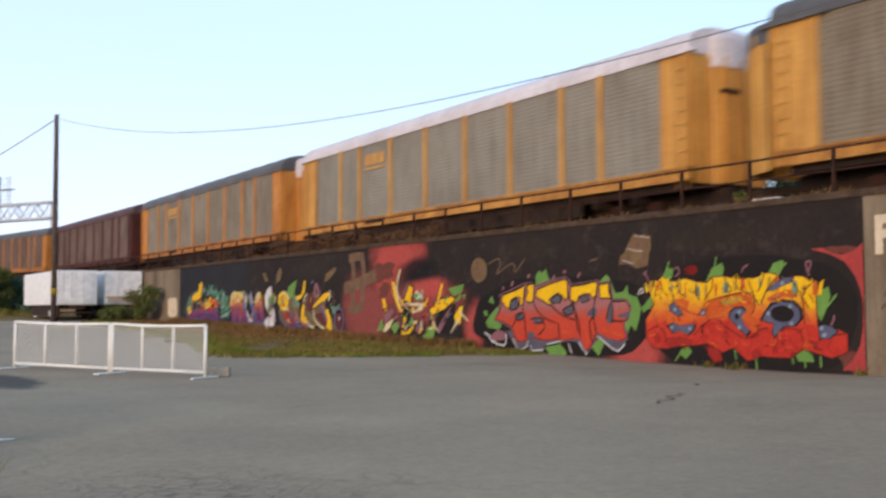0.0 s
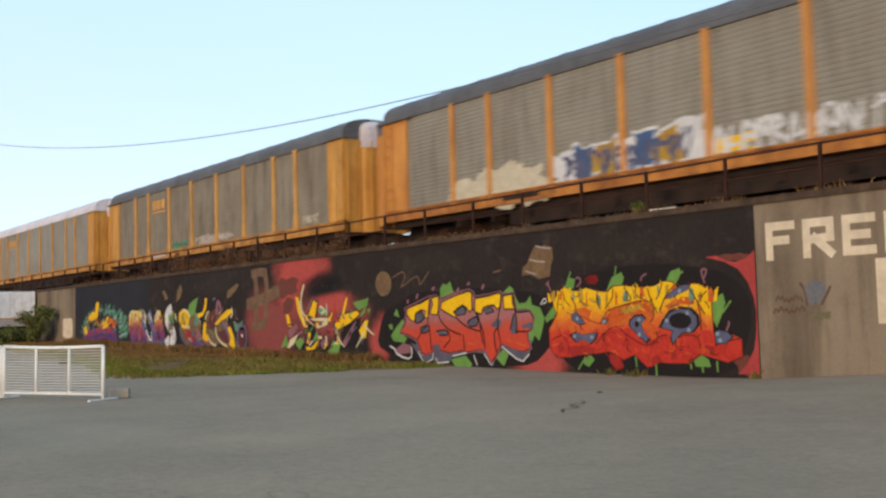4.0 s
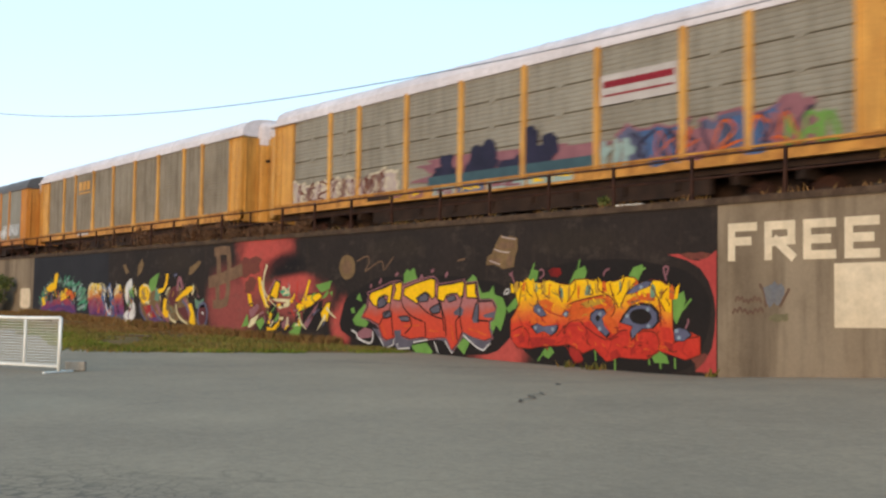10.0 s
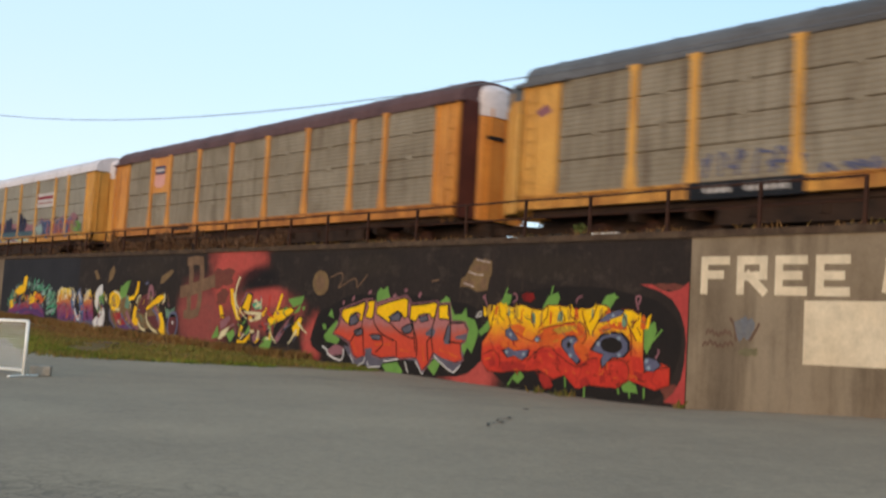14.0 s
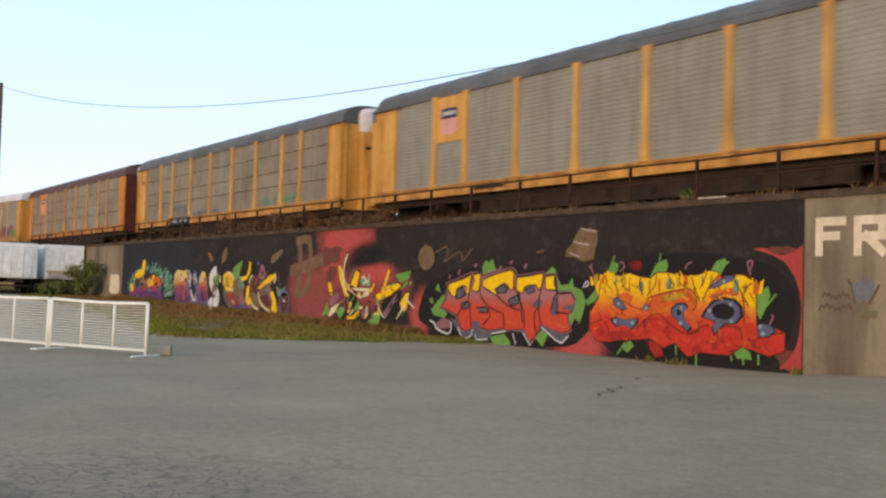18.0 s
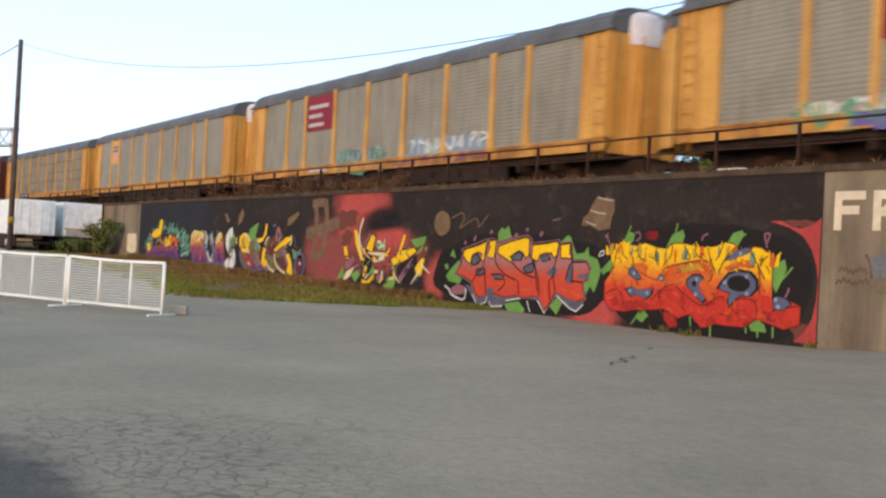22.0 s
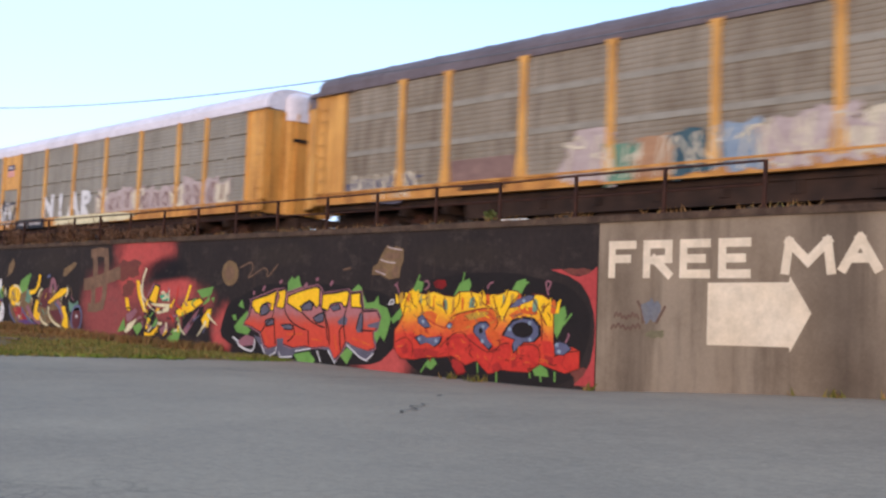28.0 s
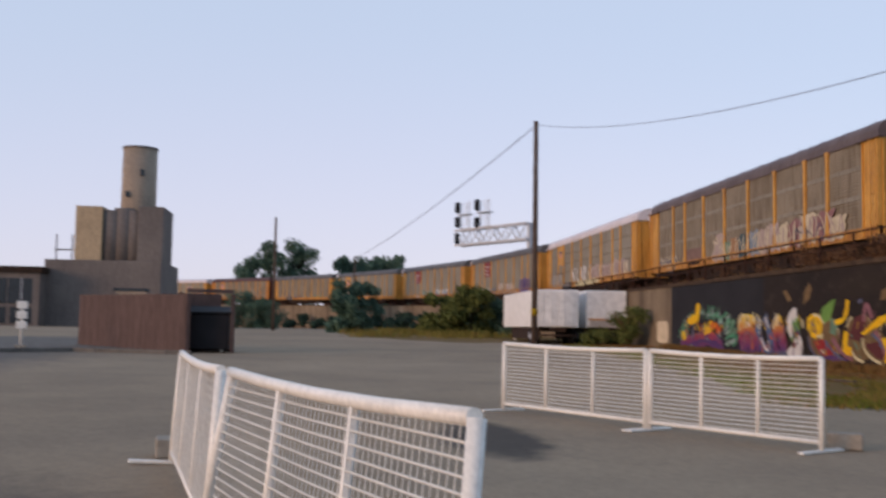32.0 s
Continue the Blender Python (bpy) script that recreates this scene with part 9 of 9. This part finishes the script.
tufts("verge_fringe", fringe, GRASS_GREEN, "short green grass along the edge of the lot", 0.05, 0.13, seed=13)
tufts("dry_weeds", dry, GRASS_BROWN, "brown dry weeds against the foot of the mural", 0.1, 0.42, seed=14)
tufts("wall_weeds", [(-17.6, 19.45, 0.3, 50), (-18.6, 19.5, 0.2, 22), (-14.2, 19.6, 0.12, 10)] + [(-9.2 + 0.57 * i + 0.2 * math.sin(i * 2.3), 19.68, 0.12, 5 + 4 * (i % 3)) for i in range(9)], GRASS, "small weeds at the foot of the wall", 0.05, 0.24, seed=4)
tufts("weed_clump", [(-11.78, 1.08, 0.17, 1500), (-11.6, 1.03, 0.26, 1300), (-11.2, 1.0, 0.26, 800), (-12.1, 1.2, 0.22, 260), (-10.8, 0.98, 0.3, 260), (-10.4, 1.2, 0.4, 160)], WEED, "yellow-green weed clump beside the barrier", 0.03, 0.28, seed=5, fine=0.1)
tufts("far_grass", [(-80 - rv.random() * 45, 4 + rv.random() * 14, 2.2, 90) for _ in range(70)], GRASS, "rough pale grass beyond the lot", 0.2, 0.7, seed=6)

# crumbled stone and dead stems along the coping
def coping_litter():
    rnd = random.Random(58)
    bm, st = B(), B()
    for i in range(2400):
        x = -4.0 - 60 * rnd.random()
        if noise.noise((x * 0.55, 3.0, 0)) < rnd.uniform(-0.25, 0.25):
            continue
        y, h, w = rnd.uniform(19.76, 20.15), rnd.uniform(0.03, 0.2), rnd.uniform(0.008, 0.025)
        lx, ly = rnd.gauss(0, 0.6) * h, rnd.gauss(0, 0.4) * h
        bm.faces.new([bm.verts.new((x - w, y, TOP - 0.01)), bm.verts.new((x + w, y, TOP - 0.01)), bm.verts.new((x + lx, y + ly, TOP + h))])
    for i in range(420):
        x = -4.0 - 60 * rnd.random()
        if noise.noise((x * 0.4, 9.0, 0)) < -0.05:
            continue
        y, r = rnd.uniform(19.76, 20.1), rnd.uniform(0.02, 0.07)
        box(st, x - r * rnd.uniform(0.7, 1.6), x + r, y - r * 0.7, y + r, TOP - 0.01, TOP + r * rnd.uniform(0.5, 1.1))
    tagged(part("dead_stems", bm, GRASS_BROWN), "dead stems and dry weeds along the coping", "weeds", kind="stuff")
    tagged(part("rubble", st, BALLAST), "crumbled stones lying on the coping", "rubble", kind="stuff")


coping_litter()

# a pale flat piece added on the wall top as a white patch, and litter on the verge
def loose_board(x, y, z, L, w, yaw, mat, label, category):
    ob = part("loose_board", box(B(), -L / 2, L / 2, -w / 2, w / 2, 0, 0.05, 0.01), mat)
    ob.matrix_world = pose(x, y, z, 0, 0, yaw)
    tagged(ob, label, category)


loose_board(-17.0, 20.0, TOP + 0.004, 0.95, 0.22, 4, WHITE_PAINT, "pale flat piece added on the coping as a white patch", "board")
loose_board(-36.2, 14.6, level(-36.2, 14.6) + 0.03, 3.4, 0.14, 12, WOOD_POLE, "weathered timber lying along the edge of the verge", "timber")
loose_board(-42.5, 14.2, level(-42.5, 14.2) + 0.03, 0.3, 0.2, 40, WHITE_PAINT, "scrap of white litter on the verge", "litter")

# ---- utility poles and cables ----
def pole(x, y, top, r, label):
    z = level(x, y)
    t = empty("utility_pole", pose(x, y, z), label, "utility pole", group="utility poles")
    part("shaft", tube(B(), [(0, 0, -0.1), (0.02, 0, (top - z) * 0.5), (0.0, 0, top - z)], r, 12, r * 0.72), WOOD_POLE, t)
    return t


def on_ray(az, d):
    return d * math.sin(radians(az)), d * math.cos(radians(az))


px, py = on_ray(-78.95, 70)
p1 = pole(px, py, 13.95, 0.19, "tall weathered wooden utility pole")
part("band", tube(B(), [(0, 0, 1.75), (0, 0, 2.15)], 0.205, 14), YTAG, p1, "yellow marker band")
qx, qy = on_ray(-92.2, 120)
p2 = pole(qx, qy, 13.2, 0.17, "far wooden utility pole")
rx_, ry_ = on_ray(-88.2, 150)
p3 = pole(rx_, ry_, 11.2, 0.17, "far wooden utility pole")


def cable(a, b, sag, r):
    pts = []
    for i in range(41):
        t = i / 40
        p = Vector(a).lerp(Vector(b), t)
        pts.append((p.x, p.y, p.z - sag * 4 * t * (1 - t)))
    tagged(part("overhead_cable", tube(B(), pts, r, 5), WIRE), "thin dark overhead cable strung from the pole", "cable", group="overhead cables")


cable((px, py, 13.75), (10.0, 18.0, 8.5), 3.25, 0.015)
cable((px, py, 13.7), (rx_, ry_, 11.0), 0.6, 0.03)


# ---- signal bridge ----
def signal_bridge():
    x0, y0 = on_ray(-82.75, 128)
    x1, y1 = on_ray(-79.0, 118)
    L = math.hypot(x1 - x0, y1 - y0)
    z = 11.15
    t = empty("signal_bridge", pose(x0, y0, 0, 0, 0, math.degrees(math.atan2(y1 - y0, x1 - x0))), "grey lattice cantilever signal bridge with black signal heads", "signal bridge")
    for dy in (-0.5, 0.5):
        for zz in (z, z + 1.75):
            part("chord", box(B(), 0, L, dy - 0.11, dy + 0.11, zz - 0.11, zz + 0.11), GALV_POLE, t)
    n = 8
    for k in range(n):
        a, b = L * k / n, L * (k + 1) / n
        for dy in (-0.5, 0.5):
            part("brace", tube(B(), [(a, dy, z if k % 2 else z + 1.75), (b, dy, z + 1.75 if k % 2 else z)], 0.07, 5), GALV_POLE, t)
            part("brace", tube(B(), [(a, dy, z), (a, dy, z + 1.75)], 0.035, 5), GALV_POLE, t)
    part("deck", box(B(), 0, L, -0.5, 0.5, z + 0.06, z + 0.1), GALV_POLE, t)
    part("mast", box(B(), L - 0.3, L + 0.1, -0.25, 0.25, level(x1, y1) - 0.2, z + 1.8), GALV_POLE, t)
    for hx in (0.45, 4.1):
        part("ladder", tube(tube(B(), [(hx + 1.6, 0, z + 1.7), (hx + 1.6, 0, z + 5.2)], 0.04, 5), [(hx + 1.2, 0, z + 1.7), (hx + 1.2, 0, z + 5.0)], 0.04, 5), GALV_POLE, t)
        for k in range(8):
            part("rung", box(B(), hx + 0.3, hx + 1.9, -0.03, 0.03, z + 2.0 + 0.4 * k, z + 2.05 + 0.4 * k), GALV_POLE, t)
        part("mast", tube(B(), [(hx, 0, z + 1.7), (hx, 0, z + 5.0)], 0.07, 6), GALV_POLE, t)
        for zz in ((z + 0.8, z + 2.7, z + 4.4) if hx < 1 else (z + 2.4, z + 4.4)):
            head = part("signal_head", box(B(), hx - 0.2, hx + 0.35, 0.1 - 0.75, -0.35, zz - 0.65, zz + 0.65, 0.08), LIGHT_RED, t, "black signal head")
            for q in (-0.36, 0.0, 0.36):
                part("hood", tube(B(), [(hx + 0.08, -0.65, zz + q), (hx + 0.08, -0.9, zz + q)], 0.15, 10), LIGHT_RED, head)
        part("platform", box(B(), hx - 0.2, hx + 1.8, -0.5, 0.5, z + 3.5, z + 3.6), GALV_POLE, t)


signal_bridge()


# ---- trailers ----
def trailer(xr, y0, y1, length, tail):
    t = empty("semi_trailer", pose(xr, (y0 + y1) / 2, level(xr, y0)), "white box semi-trailer with dark running gear", "trailer", group="parked trailers")
    w = (y1 - y0) / 2
    zb, zt = 1.06, 3.36
    part("body", box(B(), -length, 0, -w, w, zb, zt, 0.03), TRAILER_WHITE, t)
    for s in (-1, 1):
        part("rear_door", box(B(), 0.004, 0.045, min(0.02 * s, (w - 0.06) * s), max(0.02 * s, (w - 0.06) * s), zb + 0.1, zt - 0.12, 0.01), TRAILER_WHITE, t)
        for k in (0.3, 0.75):
            part("lock_rod", tube(B(), [(0.07, s * w * k, zb + 0.15), (0.07, s * w * k, zt - 0.15)], 0.014, 6), TRAILER_WHITE, t)
    for s in (-1, 1):
        part("corner_post", box(B(), -0.02, 0.055, min(s * (w - 0.06), s * (w + 0.006)), max(s * (w - 0.06), s * (w + 0.006)), zb, zt), TRAILER_WHITE, t)
    part("chassis", box(B(), -length + 0.2, -0.05, -0.5, 0.5, zb - 0.28, zb), STEEL_DARK, t)
    part("side_skirt", box(B(), -length * 0.75, -0.1, -w + 0.05, -w + 0.1, 0.3, zb - 0.02), STEEL_DARK, t)
    part("bumper", box(B(), -0.1, 0.02, -w + 0.1, w - 0.1, 0.5, 0.62), STEEL_DARK, t)
    if tail:
        part("tail_board", box(B(), 0.05, 0.09, -w + 0.2, w - 0.1, zb + 0.02, zb + 0.45), SIGN_WHITE, t)
        part("tail_rail", box(B(), 0.046, 0.11, -w + 0.1, w - 0.05, zb + 0.47, zb + 0.55), ORANGE, t)
    for dx in (-1.2, -2.5):
        for s in (-1, 1):
            wh = part("wheel", tube(B(), [(dx, s * (w - 0.3), 0.5), (dx, s * (w - 0.02), 0.5)], 0.5, 18), TYRE, t)
            part("hub", tube(B(), [(dx, s * (w - 0.03), 0.5), (dx, s * (w + 0.01), 0.5)], 0.22, 12), GALV_POLE, wh)
    for s in (-1, 1):
        part("landing_leg", box(B(), -length + 2.0, -length + 2.15, s * 0.8 - 0.07, s * 0.8 + 0.07, 0, zb - 0.1), TRAILER_WHITE, t)


trailer(-70.5, 14.0, 16.5, 12.3, False)
trailer(-70.8, 17.1, 19.6, 12.0, True)


# ---- bin enclosure and bin ----
def enclosure():
    t = empty("bin_enclosure", pose(0, 0, 0), "weathered brown board fence round a bin", "fence enclosure")
    a, b = on_ray(-99.8, 57), on_ray(-94.75, 49)
    L = math.hypot(b[0] - a[0], b[1] - a[1])
    yaw = math.atan2(b[1] - a[1], b[0] - a[0])
    first = None
    n = int(L / 0.15)
    for k in range(n):
        x, y = a[0] + (b[0] - a[0]) * k / n, a[1] + (b[1] - a[1]) * k / n
        me = first.data if first else box(B(), 0.005, 0.142, -0.015, 0.015, 0, 2.2)
        ob = part("board", me, FENCE_WOOD, t)
        first = first or ob
        ob.matrix_world = pose(x, y, level(x, y) + 0.04 + 0.02 * math.sin(k * 1.7), 0, 0, math.degrees(yaw))
    for zz in (0.5, 1.8):
        bm = box(B(), 0, L, 0.02, 0.1, zz, zz + 0.1)
        ob = part("rail", bm, FENCE_WOOD, t)
        ob.matrix_world = pose(a[0], a[1], level(*a), 0, 0, math.degrees(yaw))
    # the open bay beside the boards: dark posts, a beam and a back wall
    c = on_ray(-92.75, 49.5)
    yaw2 = math.atan2(c[1] - b[1], c[0] - b[0])
    L2 = math.hypot(c[0] - b[0], c[1] - b[1])
    for k in (0.04, 1.0):
        ob = part("post", box(B(), -0.07, 0.07, -0.07, 0.07, 0, 2.25), FENCE_WOOD, t)
        ob.matrix_world = pose(b[0] + (c[0] - b[0]) * k, b[1] + (c[1] - b[1]) * k, level(*b) + 0.03, 0, 0, math.degrees(yaw2))
    ob = part("beam", box(B(), 0, L2, -0.06, 0.06, 2.28, 2.42), FENCE_WOOD, t)
    ob.matrix_world = pose(b[0], b[1], level(*b) + 0.03, 0, 0, math.degrees(yaw2))
    ob = part("back_wall", box(B(), 0.0, L2, 1.84, 1.9, 0, 2.3), FENCE_WOOD, t)
    ob.matrix_world = pose(b[0], b[1], level(*b) + 0.03, 0, 0, math.degrees(yaw2))
    x, y = on_ray(-93.7, 50.3)
    d = empty("waste_bin", pose(x, y, level(x, y), 0, 0, 88), "black lidded waste container", "waste bin")
    part("body", box(B(), -0.75, 0.75, -0.8, 0.8, 0.12, 1.5, 0.05), BLACK_PLASTIC, d)
    bm = B()
    extrude_profile(bm, [(-0.86, 1.51), (-0.86, 1.57), (0.0, 1.8), (0.86, 1.57), (0.86, 1.51)], -0.8, 0.8)
    part("lid", bm, BLACK_PLASTIC, d)
    for sx in (-0.6, 0.6):
        for sy in (-0.55, 0.55):
            part("caster", tube(B(), [(sx, sy - 0.03, 0.07), (sx, sy + 0.03, 0.07)], 0.07, 10), TYRE, d)
    part("side_pocket", box(B(), -0.5, 0.5, -0.78, -0.7, 0.7, 0.9), BLACK_PLASTIC, d)


enclosure()


# ---- raised kerbed apron in front of the enclosure, a marker post and a bollard ----
def apron():
    bm = B()
    pts = [on_ray(-94.4, 47.6), on_ray(-99.5, 49.5), on_ray(-107.0, 47.0), on_ray(-112.0, 62.0), on_ray(-103.0, 72.0), on_ray(-95.5, 62.0)]
    lo = [bm.verts.new((x, y, level(x, y) - 0.05)) for x, y in pts]
    hi = [bm.verts.new((x, y, level(x, y) + 0.03)) for x, y in pts]
    bm.faces.new(hi)
    for k in range(len(pts)):
        bm.faces.new((lo[k], lo[(k + 1) % len(pts)], hi[(k + 1) % len(pts)], hi[k]))
    bmesh.ops.recalc_face_normals(bm, faces=bm.faces)
    tagged(part("pavement", bm, APRON), "low kerbed concrete apron before the board fence", "pavement", kind="structure")
    for a, b in zip(pts[:2], pts[1:3]):
        L = math.hypot(b[0] - a[0], b[1] - a[1])
        n = int(L / 0.9)
        for k in range(n):
            x, y = a[0] + (b[0] - a[0]) * k / n, a[1] + (b[1] - a[1]) * k / n
            ob = part("kerb", box(B(), 0.01, L / n - 0.01, -0.08, 0.08, -0.04, 0.15, 0.01), APRON)
            ob.matrix_world = pose(x, y, level(x, y), 0, 0, math.degrees(math.atan2(b[1] - a[1], b[0] - a[0])))
            tagged(ob, "grey concrete kerb stone along the apron", "kerb", group="kerb stones", kind="structure")
    x, y = on_ray(-101.9, 53)
    t = empty("marker_post", pose(x, y, level(x, y) + 0.03, 0, 0, 10), "white marker post with three stacked plates", "marker post")
    part("shaft", tube(B(), [(0, 0, 0), (0, 0, 1.85)], 0.05, 10), WHITE_PAINT, t)
    for z in (0.75, 1.15, 1.55):
        part("plate", box(B(), -0.03, 0.07, -0.2, 0.2, z, z + 0.3, 0.02), WHITE_PAINT, t)
    part("foot", box(B(), -0.22, 0.22, -0.22, 0.22, 0, 0.1, 0.02), BLOCK, t)
    x, y = on_ray(-100.2, 70)
    t = empty("bollard", pose(x, y, level(x, y) + 0.02), "short yellow steel bollard beside the building", "bollard")
    part("shaft", tube(B(), [(0, 0, 0), (0, 0, 0.95)], 0.14, 12), YTAG, t)
    part("cap", tube(B(), [(0, 0, 0.95), (0, 0, 1.0)], 0.14, 12, 0.06), YTAG, t)


apron()


# ---- grain elevator and low building ----
def elevator():
    d = 138.0
    def at(az):
        x, y = on_ray(az, d)
        return x, y
    x, y = at(-98.0)
    z = level(x, y)
    t = empty("grain_elevator", pose(x, y, z), "old grey concrete grain elevator with a round tower", "industrial building")
    # local: -y runs away from the railway
    def blk(name, y0, y1, x0, x1, z0, z1, mat):
        return part(name, box(B(), x0, x1, y0, y1, z0, z1, 0.06), mat, t)
    blk("base_block", -13.8, 0.0, -14, 0.0, -0.5, 8.1, SILO)
    blk("bin_block", -3.1, -0.02, -8, -0.6, 8.1, 14.9, SILO)
    # the block on the sunny side, lighter and warmer by its colour
    blk("bin_block", -10.6, -7.4, -8, -0.8, 8.1, 14.8, SILO_SUNLIT)
    for yy in (-6.5, -5.0, -3.6):
        part("bin", tube(B(), [(-2.4, yy, 8.1), (-2.4, yy, 14.4 + 0.3 * (yy == -5.0))], 1.35, 18), SILO, t, "round concrete bin")
    part("tower", tube(B(), [(-4.0, -3.75, 8.1), (-4.0, -3.75, 22.5)], 2.2, 28, 2.1), SILO_PALE, t, "tall round concrete tower")
    part("tower_cap", tube(B(), [(-4.0, -3.75, 22.5), (-4.0, -3.75, 22.7)], 2.2, 28), SILO, t)
    part("tower_window", box(B(), -2.15, -1.85, -3.3, -2.8, 18.9, 19.7), GLASS_DARK, t)
    part("tower_window", box(B(), -2.1, -1.75, -5.0, -4.5, 16.2, 16.9), GLASS_DARK, t)
    door = part("garage_door", box(B(), 0.0, 0.08, -5.3, -1.7, -0.3, 4.4), SILO_PALE, t, "pale loading door")
    part("lintel", box(B(), 0.0, 0.16, -5.6, -1.4, 4.4, 4.75), GLASS_DARK, door)
    part("door_frame", box(B(), 0.0, 0.14, -5.5, -5.3, -0.3, 4.4), SILO, door)
    part("roof_rack", box(B(), -3, -2.8, -13.4, -11.2, 9.4, 9.55), STEEL_DARK, t)
    for yy in (-13.3, -11.4):
        part("roof_post", box(B(), -3, -2.8, yy, yy + 0.12, 8.1, 11.4), STEEL_DARK, t)
    x, y = at(-103.6)
    w = empty("low_building", pose(x, y, level(x, y)), "low grey building with a band of dark windows", "building")
    part("wall", box(B(), -12, 0.5, -22, -0.2, -0.5, 6.3), SILO, w)
    part("roof", box(B(), -12.3, 0.9, -22, 0.1, 6.3, 7.0), STEEL_DARK, w)
    for k in range(7):
        y0 = -1.0 - 2.9 * k
        f = part("window", box(B(), 0.5, 0.56, y0 - 2.7, y0, 2.6, 5.6), GLASS_DARK, w)
        part("frame", box(B(), 0.5, 0.62, y0 - 1.25, y0 - 1.15, 2.6, 5.6), GALV_POLE, f)
        part("window", box(B(), 0.5, 0.56, y0 - 2.4, y0, 0.3, 2.2), GLASS_DARK, w)


elevator()


# ---- motion of the train ----
def car_pose(s):
    a, _ = track(s + 10.1)
    b, _ = track(s - 10.1)
    d = a - b
    mid = (a + b) / 2
    yaw = math.degrees(math.atan2(d.y, d.x))
    return pose(mid.x, mid.y, mid.z + 0.002, 0, -math.degrees(math.asin(d.z / d.length)), yaw)


def run(t):
    """Metres that the train has rolled west at t seconds: it gathers a little speed, then holds it."""
    return 19.12 + t * (10.791 + 0.0049 * t)


def motions():
    for n, car in TRAIN:
        rows = []
        for k in range(33):
            s = run(k) - n * PITCH + CAR / 2
            rows.append((float(k), car_pose(s)))
        walk(car, rows)


motions()
